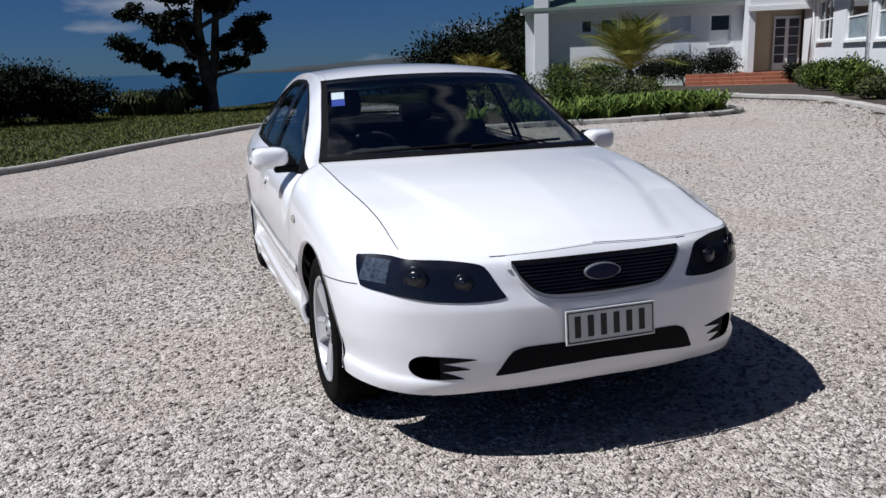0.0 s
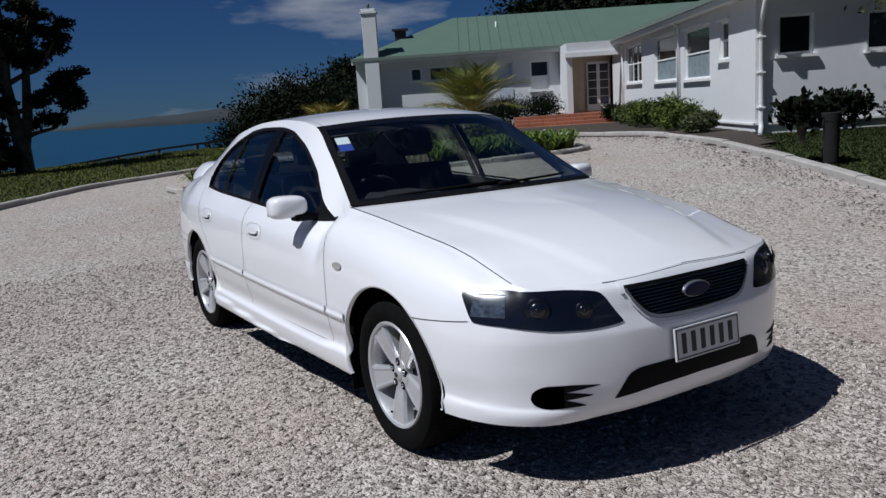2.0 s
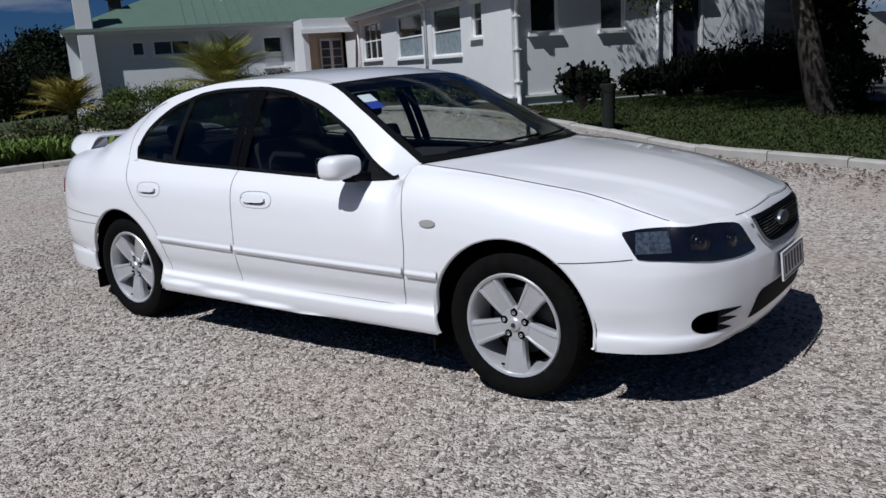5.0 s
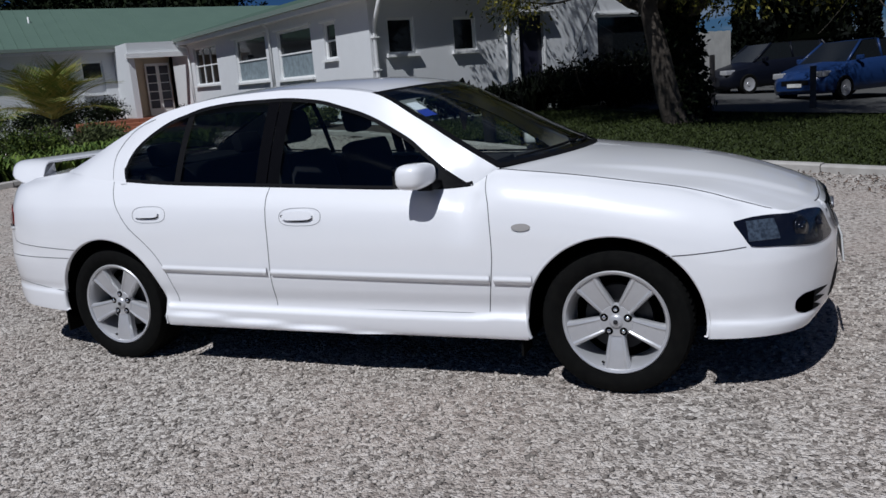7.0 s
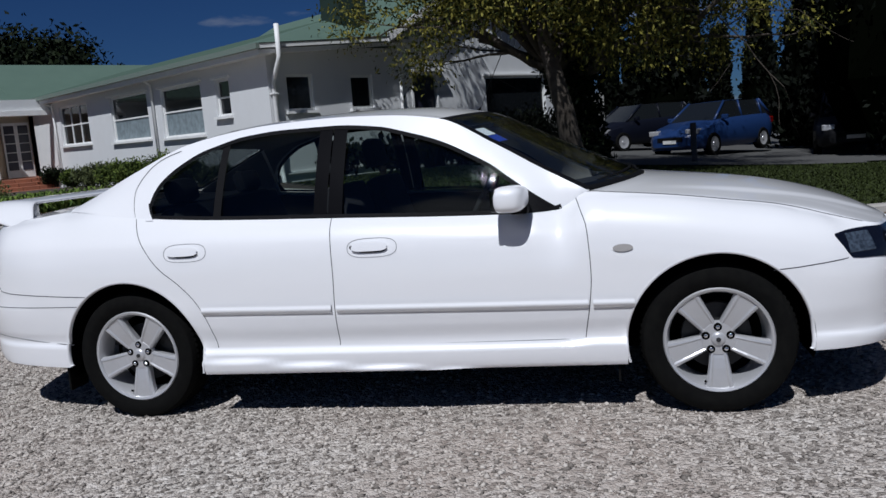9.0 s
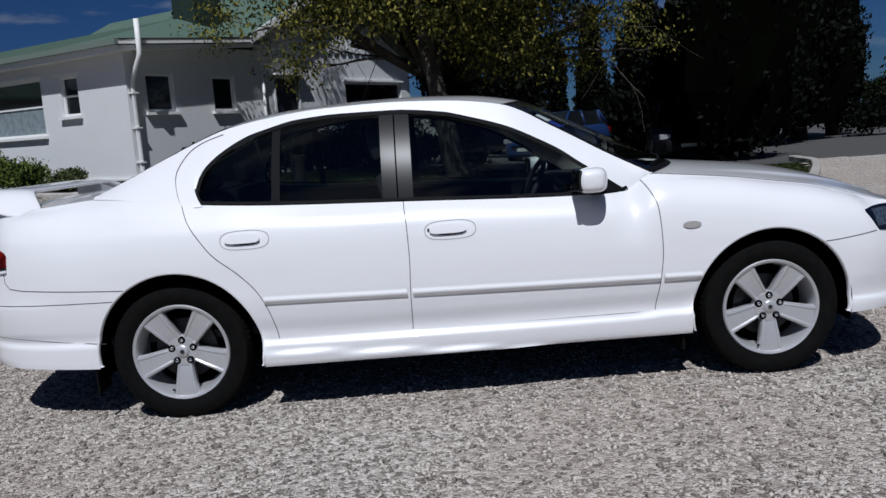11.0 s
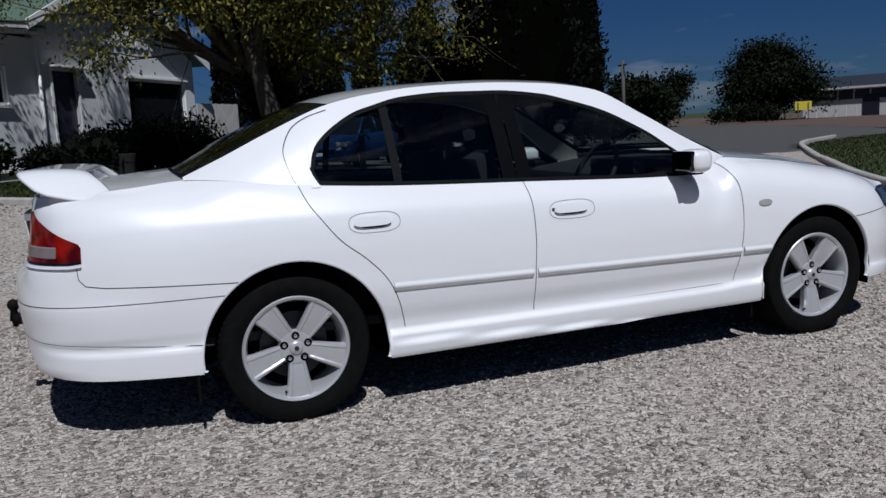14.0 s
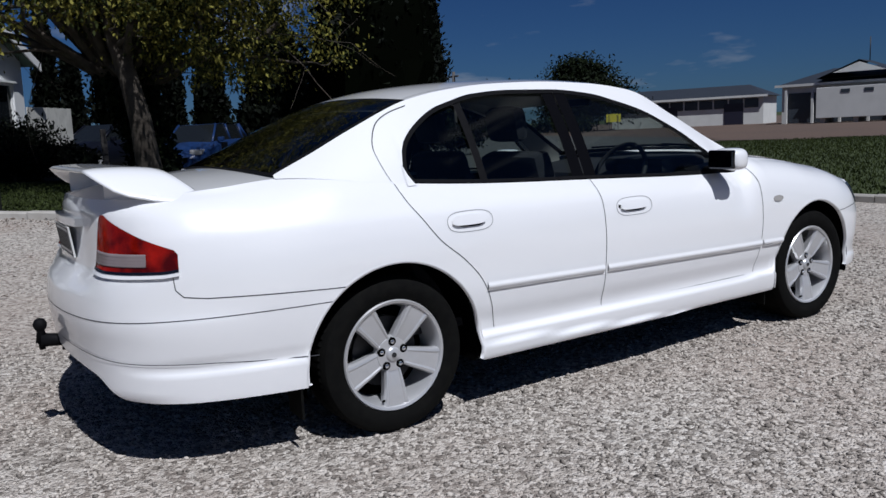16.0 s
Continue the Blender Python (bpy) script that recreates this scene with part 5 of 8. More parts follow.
K_SEA = curve2([(-16.0, 0.0), (-9.0, 5.6), (-5.6, 8.8), (-3.58, 10.9), (-1.95, 13.7), (-0.6, 15.75), (0.6, 17.2), (2.1, 17.85), (3.6, 18.3), (4.8, 18.6), (8.0, 19.3), (12.0, 19.2)])
K_HOUSE = curve2([(12.6, 15.4), (11.7, 13.9), (11.45, 11.8), (11.35, 9.9), (10.0, 7.15), (8.7, 5.2), (7.75, 3.8), (6.25, 1.6), (5.9, 0.5), (5.65, -0.4), (5.15, -1.7), (5.05, -2.25), (5.7, -3.1), (8.2, -4.5), (11.9, -6.3), (13.6, -6.6)])
K_LAWN2 = curve2([(18.6, -20.0), (16.1, -16.2), (12.2, -12.6), (8.7, -9.75), (5.8, -7.5), (3.6, -6.2), (1.8, -5.95), (-1.0, -6.8), (-5.0, -9.4), (-11.0, -14.5)])
K_ISLAND = curve2([(1.5, 13.9), (1.6, 13.0), (2.6, 12.45), (4.6, 11.2), (6.84, 10.0), (7.85, 9.7), (8.65, 9.5), (9.2, 9.9), (9.2, 10.9)])
ISLAND = K_ISLAND + [(9.0, 13.0), (8.2, 15.2), (6.0, 16.2), (3.2, 15.6)]

court = K_SEA + [(15.5, 19.6)] + K_HOUSE + [(13.2, -8.0), (12.7, -12.9)] + K_LAWN2[12:] + [(-30, -30), (-40, -10), (-25, 0)]
in_court = poly_inside(court)
sheet("driveway", lambda x, y: in_court(x, y), -20, 16, -18, 20, 0.25, GRAVEL, 0.0, "pale crushed-stone gravel court with worn tracks", "gravel")
in_road = poly_inside([(12.8, -7.0), (13.6, -5.0), (13.0, -2.5), (13.2, 1.5), (20, 6), (34, 6), (70, -34), (60, -46), (27, -31), (20, -25), (16.6, -16.4), (12.5, -12.6)])
sheet("road", in_road, 11, 72, -48, 8, 0.5, ASPHALT, -0.012, "grey worn asphalt road", "road")
in_yard = poly_inside([(14, -29), (20, -25.5), (27, -31), (60, -46), (70, -34), (160, -60), (160, -220), (20, -220), (6, -60), (2, -34)])
sheet("yard", in_yard, 0, 160, -222, -24, 2.0, DIRT, -0.02, "red-brown bare earth yard", "yard")


def kerb(name, line, skip=0, w=0.16, h=0.10):
    """A run of separate concrete kerb lengths."""
    root = tagged(new(name), "run of pale worn concrete kerb stones", "kerb", kind="structure")
    pts = [Vector((x, y, 0)) for x, y in line]
    acc, cur = [], [pts[0]]
    ln = 0
    for a, b in zip(pts, pts[1:]):
        ln += (b - a).length
        cur.append(b)
        if ln > 0.9:
            acc.append(cur)
            cur, ln = [b], 0
    if len(cur) > 1:
        acc.append(cur)
    for seg in acc:
        v, f = [], []
        off = random.uniform(-0.012, 0.012)
        n = len(seg)
        for i, p in enumerate(seg):
            d = (seg[min(i + 1, n - 1)] - seg[max(i - 1, 0)]).normalized()
            s = Vector((-d.y, d.x, 0))
            e = d * (0.006 if i == 0 else (-0.006 if i == n - 1 else 0))
            z = gz(p.x, p.y)
            for a, b in ((-w / 2, -0.12), (-w / 2, h - 0.02), (-w / 2 + 0.02, h), (w / 2 - 0.02, h), (w / 2, h - 0.02), (w / 2, -0.12)):
                v.append(p + e + s * a + Vector((0, 0, z + b + off * (b > 0))))
        for i in range(n - 1):
            for q in range(5):
                f.append((i * 6 + q, (i + 1) * 6 + q, (i + 1) * 6 + q + 1, i * 6 + q + 1))
        f += [(0, 1, 2, 3, 4, 5), tuple((n - 1) * 6 + q for q in (5, 4, 3, 2, 1, 0))]
        o = mesh_ob("kerb_stone", v, f, CONCRETE, root)
    return root


for nm, ln in (("kerb_sea", K_SEA), ("kerb_house", K_HOUSE), ("kerb_lawn", K_LAWN2), ("kerb_island", K_ISLAND)):
    kerb(nm, ln)


# ======== the house: its own axes u (along the front) and v (away), turned on the plan ========
HROT = -33.684
hu, hv = math.cos(radians(HROT)), math.sin(radians(HROT))


def hw(u, v, z=0.0):
    return (u * hu - v * hv, u * hv + v * hu, z)


house = thing("house", "long white stucco house with a green metal roof", "house", (0, 0, 0), HROT)
HOUSE_M = pose(0, 0, 0, 0, 0, HROT) @ Matrix.Translation((0, 16, 0)) @ Matrix.Rotation(radians(0.95), 4, "X") @ Matrix.Translation((0, -16, 0))
house.matrix_world = HOUSE_M
EAVE, U_W, V_S, V_N, V_P = 3.58, 5.60, 12.96, 28.7, 26.5
WT = 0.24


def wall_with_openings(name, axis, at, a0, a1, z0, z1, holes, inward, label="", mat=STUCCO, thick=WT):
    """A thick wall with rectangular openings. axis 'u': it runs along u at v = at; inward: +1 or -1 towards the inside."""
    xs = sorted({a0, a1, *[h[0] for h in holes], *[h[1] for h in holes]})
    zs = sorted({z0, z1, *[h[2] for h in holes], *[h[3] for h in holes]})
    bm = bmesh.new()

    def inside(x, z):
        return any(h[0] < x < h[1] and h[2] < z < h[3] for h in holes)
    vmap = {}

    def vert(a, d, z):
        k = (round(a, 4), round(d, 4), round(z, 4))
        if k not in vmap:
            vmap[k] = bm.verts.new((a, at + d * inward, z) if axis == "u" else (at + d * inward, a, z))
        return vmap[k]
    for i in range(len(xs) - 1):
        for j in range(len(zs) - 1):
            xa, xb, za, zb = xs[i], xs[i + 1], zs[j], zs[j + 1]
            if inside((xa + xb) / 2, (za + zb) / 2):
                continue
            for d in (0, thick):
                bm.faces.new([vert(xa, d, za), vert(xb, d, za), vert(xb, d, zb), vert(xa, d, zb)])
            for (pa, qa, pb, qb, out) in ((xa, za, xa, zb, (xa - 1e-3, (za + zb) / 2)), (xb, za, xb, zb, (xb + 1e-3, (za + zb) / 2)), (xa, za, xb, za, ((xa + xb) / 2, za - 1e-3)), (xa, zb, xb, zb, ((xa + xb) / 2, zb + 1e-3))):
                if inside(*out) or not (a0 < out[0] < a1 and z0 < out[1] < z1):
                    bm.faces.new([vert(pa, 0, qa), vert(pb, 0, qb), vert(pb, thick, qb), vert(pa, thick, qa)])
    bmesh.ops.recalc_face_normals(bm, faces=bm.faces)
    return part(name, bm, mat, house, label)


def window(axis, at, a0, a1, z0, z1, inward, panes=1, split=None, fill=PANE_DARK, low_fill=None, sill=True, hood=False, label="white-framed window"):
    """Frame, panes and sill set into an opening."""
    w = new("window")
    w.parent = house
    w["label"] = label

    def bx(name, p0, p1, d0, d1, q0, q1, mat, lab=""):
        if axis == "u":
            lo, hi = sorted((at + d0 * inward, at + d1 * inward))
            return box(name, p0, p1, lo, hi, q0, q1, mat, w, lab)
        lo, hi = sorted((at + d0 * inward, at + d1 * inward))
        return box(name, lo, hi, p0, p1, q0, q1, mat, w, lab)
    t = 0.055
    for nm, p0, p1, q0, q1 in (("window_frame", a0, a0 + t, z0, z1), ("window_frame", a1 - t, a1, z0, z1), ("window_frame", a0 + t, a1 - t, z1 - t, z1), ("window_frame", a0 + t, a1 - t, z0, z0 + t)):
        bx(nm, p0, p1, 0.05, 0.12, q0, q1, TRIM_WHITE)
    step = (a1 - a0 - 2 * t) / panes
    for k in range(panes):
        p0 = a0 + t + k * step
        if k:
            bx("mullion", p0 - 0.02, p0 + 0.02, 0.055, 0.115, z0 + t, z1 - t, TRIM_WHITE)
        cuts = [z0 + t, z1 - t] if split is None else [z0 + t, split, z1 - t]
        for q in range(len(cuts) - 1):
            m = low_fill if (low_fill and q == 0) else fill
            bx("pane", p0 + (0.02 if k else 0), p0 + step - (0.02 if k < panes - 1 else 0), 0.085, 0.095, cuts[q], cuts[q + 1], m)
        if split is not None:
            bx("mullion", p0, p0 + step, 0.06, 0.11, split - 0.02, split + 0.02, TRIM_WHITE)
    if sill:
        bx("sill", a0 - 0.07, a1 + 0.07, -0.09, 0.06, z0 - 0.06, z0 + 0.002, TRIM_WHITE, "white window sill")
    if hood:
        bx("hood_mould", a0 - 0.09, a1 + 0.09, -0.07, 0.02, z1 + 0.01, z1 + 0.06, TRIM_WHITE)
    return w


BASE = 0.35
# front of the side wing (faces the court)
wW = [(23.35, 25.80, 1.98, 3.24, 3), (19.05, 21.55, 1.93, 3.20, 1), (16.0, 18.2, 1.90, 3.16, 1), (14.62, 15.25, 2.27, 3.12, 1)]
wall_with_openings("wall", "v", U_W, V_S, V_P + 2.0, BASE, EAVE, [h[:4] for h in wW], 1, "white painted stucco wall")
window("v", U_W, *wW[0][:4], 1, panes=3, split=2.62, fill=PANE_DARK, hood=False, label="three-light white sash window")
for h in wW[1:3]:
    window("v", U_W, *h[:4], 1, panes=1, fill=PANE_DARK, low_fill=CURTAIN, split=2.55, hood=True, label="large window half screened by net curtain")
window("v", U_W, *wW[3][:4], 1, panes=1, split=2.7, hood=True, label="small white-framed window")
# end of the wing and the gabled part beside it
wS = [(6.05, 6.76, 2.23, 3.03), (7.82, 8.48, 2.22, 3.0), (9.75, 10.55, 1.0, 2.98), (12.42, 15.0, 1.56, 2.93)]
wall_with_openings("wall", "u", V_S, U_W + WT, 9.35, BASE, EAVE + 0.04, wS[:2], 1, "white painted stucco end wall")
wall_with_openings("wall", "u", V_S - 0.03, 9.35, 15.45, BASE, 3.42, wS[2:], 1, "white painted wall with dappled tree shade")
for h in wS[:2]:
    window("u", V_S, *h, 1, fill=PANE_DARK, label="dark small window with white sill")
window("u", V_S - 0.03, *wS[3], 1, panes=1, fill=PANE_DARK, sill=True, hood=True, label="wide dark window with white frame")
dr = new("side_door")
dr.parent = house
dr["label"] = "dark side door"
box("door_leaf", 9.75, 10.55, V_S + 0.06, V_S + 0.11, 1.0, 2.98, DOOR_DARK, dr)
box("door_frame", 9.69, 9.75, V_S - 0.05, V_S + 0.12, 1.0, 3.04, TRIM_WHITE, dr)
box("door_frame", 10.55, 10.61, V_S - 0.05, V_S + 0.12, 1.0, 3.04, TRIM_WHITE, dr)
box("door_hood", 9.6, 10.75, V_S - 0.24, V_S - 0.034, 3.05, 3.11, TRIM_WHITE, dr)
# far front wall with its windows
wN = [(-2.38, -1.93, 2.62, 3.14, 1), (-1.64, -0.30, 2.60, 3.15, 2), (0.90, 1.70, 2.52, 3.16, 1), (2.38, 3.12, 1.97, 3.12, 1)]
wall_with_openings("wall", "u", V_N, -4.3, 3.55, BASE, EAVE, [h[:4] for h in wN], 1, "white painted stucco wall")
window("u", V_N, *wN[0][:4], 1, label="small dark window")
window("u", V_N, *wN[1][:4], 1, panes=2, label="pair of dark windows")
window("u", V_N, *wN[2][:4], 1, fill=BLIND, label="window with grey blind down")
window("u", V_N, *wN[3][:4], 1, split=2.52, low_fill=TRIM_WHITE, label="sash window with white lower half")
box("wall_vent", 1.12, 1.68, V_N - 0.03, V_N - 0.005, 1.70, 2.11, BLIND, house, "grey wall vent")
# return walls, back walls, floor: close the house
box("wall", -4.3 - WT, -4.3, V_N, 35.0, BASE, EAVE, STUCCO, house)
box("wall", -4.3, 13.0, 35.0, 35.24, BASE, EAVE, STUCCO, house)
box("wall", 12.6, 12.84, 20.0, 35.0, BASE, EAVE, STUCCO, house)
box("wall", 15.45 - WT, 15.45, V_S + 0.25, 21.0, BASE, 3.42, STUCCO, house)
# porch
box("porch_wall", 3.55, 3.75, V_P, V_N + 0.3, BASE, EAVE, STUCCO, house, "porch side wall")
box("porch_lining", 3.755, 3.77, V_P + 0.02, V_N + 0.28, 1.0, EAVE - 0.1, PORCH_WALL, house, "cream porch lining")
box("porch_back", 3.77, U_W, V_N + 0.3, V_N + 0.44, BASE, EAVE, PORCH_WALL, house, "cream porch back wall")
box("porch_floor", 3.3, U_W, V_P - 0.2, V_N + 0.3, 0.5, 1.02, BRICK_STEP, house, "terracotta porch floor")
box("porch_lintel", 3.48, U_W - 0.003, V_P - 0.12, V_P + 0.14, 3.06, 3.22, TRIM_WHITE, house, "white porch lintel")
box("porch_header", 3.55, U_W - 0.003, V_P - 0.02, V_P + 0.12, 3.22, EAVE, STUCCO, house)
for k in range(2):
    d = new("french_door")
    d.parent = house
    d["label"] = "glazed double door leaf with white frame"
    a0 = 4.64 + 0.46 * k
    box("door_frame", a0, a0 + 0.45, V_N + 0.22, V_N + 0.26, 1.02, 2.95, TRIM_WHITE, d)
    for q in range(5):
        box("pane", a0 + 0.06, a0 + 0.39, V_N + 0.205, V_N + 0.215, 1.28 + 0.32 * q, 1.28 + 0.32 * q + 0.29, DOOR_DARK, d)
# steps of terracotta and the white cheek wall
st = tagged(new("porch_steps"), "flight of terracotta steps up to the porch", "steps")
st.matrix_world = HOUSE_M
for k in range(4):
    z = 0.58 + 0.115 * k
    for q in range(7):
        a0 = 1.5 + 0.5 * q
        o = box("step_tile", a0 + 0.006, a0 + 0.494, V_P - 1.6 + 0.36 * k, V_P - 0.22, z - 0.03, z + 0.09, BRICK_STEP, st, bevel=0.01)
box("cheek_wall", 5.05, 5.35, V_P - 1.7, V_P - 0.2, 0.4, 0.95, TRIM_WHITE, st, "white cheek wall", bevel=0.02)
# roofs
OH, OHS = 0.36, 0.32
RZ = EAVE + 0.04


def roof_plane(name, pts, label="green ribbed metal roof"):
    """A slab under pts (a planar polygon in house axes), with standing ribs."""
    bm = bmesh.new()
    top = [bm.verts.new(p) for p in pts]
    low = [bm.verts.new((p[0], p[1], p[2] - 0.06)) for p in pts]
    bm.faces.new(top)
    bm.faces.new(low[::-1])
    n = len(pts)
    for i in range(n):
        bm.faces.new((top[i], low[i], low[(i + 1) % n], top[(i + 1) % n]))
    bmesh.ops.recalc_face_normals(bm, faces=bm.faces)
    return part(name, bm, ROOF_GREEN, house, label)


a0, RID_N, RV = -4.3 - OH, 5.28, 31.85
e0, eN = V_N - OH, 35.0 + OH
UX = U_W - OH                                   # eave line of the side wing
RU, RID_W, RS = 8.9, 4.60, 15.2                 # ridge of the side wing and where it ends
RJ = e0 + (RID_W - RZ) / (RID_N - RZ) * (RV - e0)   # where that ridge meets the far roof
EU, EZ = 8.75, RZ + 0.22                        # end of the eave on the end wall
roof_plane("roof", [(a0, e0, RZ), (13.2, e0, RZ), (12.0, RV, RID_N), (-0.6, RV, RID_N)])
roof_plane("roof", [(a0, e0, RZ), (-0.6, RV, RID_N), (a0, eN, RZ)])
roof_plane("roof", [(a0, eN, RZ), (-0.6, RV, RID_N), (12.0, RV, RID_N), (13.2, eN, RZ)])
roof_plane("roof", [(13.2, eN, RZ), (12.0, RV, RID_N), (13.2, e0, RZ)])
roof_plane("roof", [(UX, e0, RZ), (UX, V_S - OHS, RZ), (RU, RS, RID_W), (RU, RJ, RID_W)])
roof_plane("roof", [(UX, V_S - OHS, RZ), (EU, V_S - OHS, EZ), (RU, RS, RID_W)])
roof_plane("roof", [(13.2, e0, RZ - 0.1), (RU, RJ, RID_W), (RU, RS, RID_W), (13.2, RS, RZ - 0.1)])
roof_plane("roof", [(EU, V_S - OHS, EZ), (10.6, V_S + 0.2, EZ + 0.15), (10.6, RS, 4.2), (RU, RS, RID_W)])
# ribs on the roof planes that show
def ribs(p0, p1, q0, q1, n):
    """Ribs from the eave line p0-p1 to the upper line q0-q1."""
    v, f = [], []
    for k in range(n):
        t = (k + 0.5) / n
        a = Vector(p0).lerp(Vector(p1), t)
        b = Vector(q0).lerp(Vector(q1), t)
        d = (Vector(p1) - Vector(p0)).normalized() * 0.012
        i = len(v)
        up = Vector((0, 0, 0.03))
        v += [a - d, a + d, a + up, b - d, b + d, b + up]
        f += [(i, i + 2, i + 5, i + 3), (i + 1, i + 4, i + 5, i + 2), (i, i + 1, i + 2)]
    mesh_ob("roof_rib", v, f, ROOF_GREEN, house)


ribs((-0.6, e0, RZ), (UX, e0, RZ), (-0.6, RV, RID_N), (UX, RV, RID_N), 14)
ribs((UX, RS, RZ), (UX, e0, RZ), (RU, RS, RID_W), (RU, e0, RID_W), 28)


def sloped(name, u0, u1, v0, v1, za, zb, h, mat, label=""):
    """A bar from u0 to u1 whose underside rises from za to zb."""
    v = [(u, w, z + q) for u, z in ((u0, za), (u1, zb)) for q in (0, h) for w in (v0, v1)]
    mesh_ob(name, v, [(0, 1, 3, 2), (4, 6, 7, 5), (0, 4, 5, 1), (2, 3, 7, 6), (0, 2, 6, 4), (1, 5, 7, 3)], mat, house, label)


# fascia, gutters, soffit
for x0, x1, y0, y1 in ((a0, UX, e0 - 0.09, e0), (UX - 0.09, UX, V_S - OHS - 0.09, e0)):
    box("gutter", x0, x1, y0, y1, RZ - 0.10, RZ + 0.015, GUTTER_MAT, house, "painted metal gutter")
for x0, x1, y0, y1 in ((a0, UX, e0 + 0.0, e0 + 0.03), (UX, UX + 0.03, V_S - OHS + 0.03, e0)):
    box("fascia", x0, x1, y0, y1, RZ - 0.22, RZ - 0.064, TRIM_WHITE, house, "white fascia board")
for x0, x1, y0, y1 in ((a0, UX, e0 + 0.03, V_N), (UX + 0.03, U_W, V_S - OHS + 0.03, e0)):
    box("soffit", x0, x1, y0, y1, RZ - 0.20, RZ - 0.17, TRIM_WHITE, house)
VE = V_S - OHS
sloped("gutter", UX, EU + 0.05, VE - 0.09, VE, RZ - 0.09, EZ - 0.09, 0.085, TRIM_WHITE, "white box gutter")
sloped("gutter_lip", UX, EU + 0.05, VE - 0.10, VE, RZ - 0.004, EZ - 0.004, 0.02, STEEL_DARK)
sloped("fascia", UX, EU + 0.05, VE - 0.045, VE + 0.03, RZ - 0.20, EZ - 0.20, 0.085, TRIM_WHITE, "white fascia board")
sloped("soffit", U_W, EU + 0.6, VE + 0.03, V_S, RZ - 0.18, EZ - 0.13, 0.03, TRIM_WHITE)
# plinth ledge on the end wall, frieze strip
box("plinth_ledge", U_W - 0.05, 9.35, V_S - 0.05, V_S - 0.003, 0.86, 0.91, TRIM_WHITE, house, "white plinth ledge")
box("plinth_ledge", U_W - 0.05, U_W - 0.003, V_S - 0.05, 26.4, 0.86, 0.90, TRIM_WHITE, house)
# downpipes
def downpipe(pts, r=0.045):
    d = tube("downpipe", [hwl for hwl in pts], r, TRIM_WHITE, house, "white painted downpipe", sides=10)
    return d


downpipe([(U_W + 0.04, VE - 0.16, 4.02), (U_W + 0.04, VE - 0.16, 3.36), (U_W + 0.03, VE - 0.13, 3.27), (U_W + 0.07, V_S - 0.16, 2.93), (U_W + 0.09, V_S - 0.09, 2.82), (U_W + 0.09, V_S - 0.08, 0.95), (U_W + 0.09, V_S - 0.10, 0.82), (U_W + 0.02, V_S - 0.24, 0.66)], 0.052)
for z in (1.2, 1.9, 2.6):
    box("pipe_bracket", U_W + 0.02, U_W + 0.16, V_S - 0.15, V_S - 0.003, z, z + 0.03, TRIM_WHITE, house)
downpipe([(UX + 0.02, 18.62, RZ - 0.08), (U_W - 0.06, 18.60, 3.3), (U_W - 0.06, 18.60, 0.8)], 0.035)
downpipe([(UX - 0.02, 27.0, RZ - 0.08), (U_W - 0.07, 26.2, 3.3), (U_W - 0.07, 26.2, 1.0)], 0.035)
downpipe([(9.3, V_S - 0.10, 3.4), (9.3, V_S - 0.10, 0.7)], 0.035)
# outside chimney breast at the far end, with a cowl; roof vent
box("chimney", -4.12, -3.56, V_N - 0.42, V_N - 0.005, BASE, 5.50, STUCCO, house, "tall white chimney stack", bevel=0.02)
box("chimney_cap", -4.17, -3.51, V_N - 0.47, V_N + 0.03, 5.32, 5.40, STUCCO, house)
tube("chimney_pot", [(-3.84, V_N - 0.2, 5.50), (-3.84, V_N - 0.2, 5.70)], 0.05, STEEL_DARK, house, sides=10)
box("roof_vent", -3.0, -2.55, 30.0, 30.4, 3.9, 4.75, STEEL_DARK, house, "dark roof vent")
box("vent_cap", -3.1, -2.45, 29.9, 30.5, 4.75, 4.82, STEEL_DARK, house)
tube("roof_flue", [(1.2, 30.6, 4.3), (1.2, 30.6, 4.9)], 0.03, TRIM_WHITE, house, sides=8)
box("roof_lantern", 9.05, 9.95, 14.75, 15.55, 4.0, 5.85, CHIMNEY_GREEN, house, "dark green painted chimney on the roof", bevel=0.02)
box("lantern_cap", 8.98, 10.02, 14.68, 15.62, 5.85, 5.95, CHIMNEY_GREEN, house)
# gable of the part beside: wall, boarding with rounded ends, roof and barge boards
GA, GZ_, GF = 11.82, 5.42, V_S - 0.03
slope = 0.525
v = [(u, w, z) for w in (GF, GF + 0.23) for u, z in ((9.35, 3.42), (15.45, 3.42), (15.45, GZ_ - slope * (15.45 - GA)), (GA, GZ_), (9.35, GZ_ - slope * (GA - 9.35)))]
mesh_ob("gable_wall", v, [(4, 3, 2, 1, 0)[::-1], (5, 6, 7, 8, 9)[::-1], (0, 5, 6, 1)[::-1], (1, 6, 7, 2)[::-1], (2, 7, 8, 3)[::-1], (3, 8, 9, 4)[::-1], (4, 9, 5, 0)[::-1]], STUCCO, house, "grey-white gable wall")
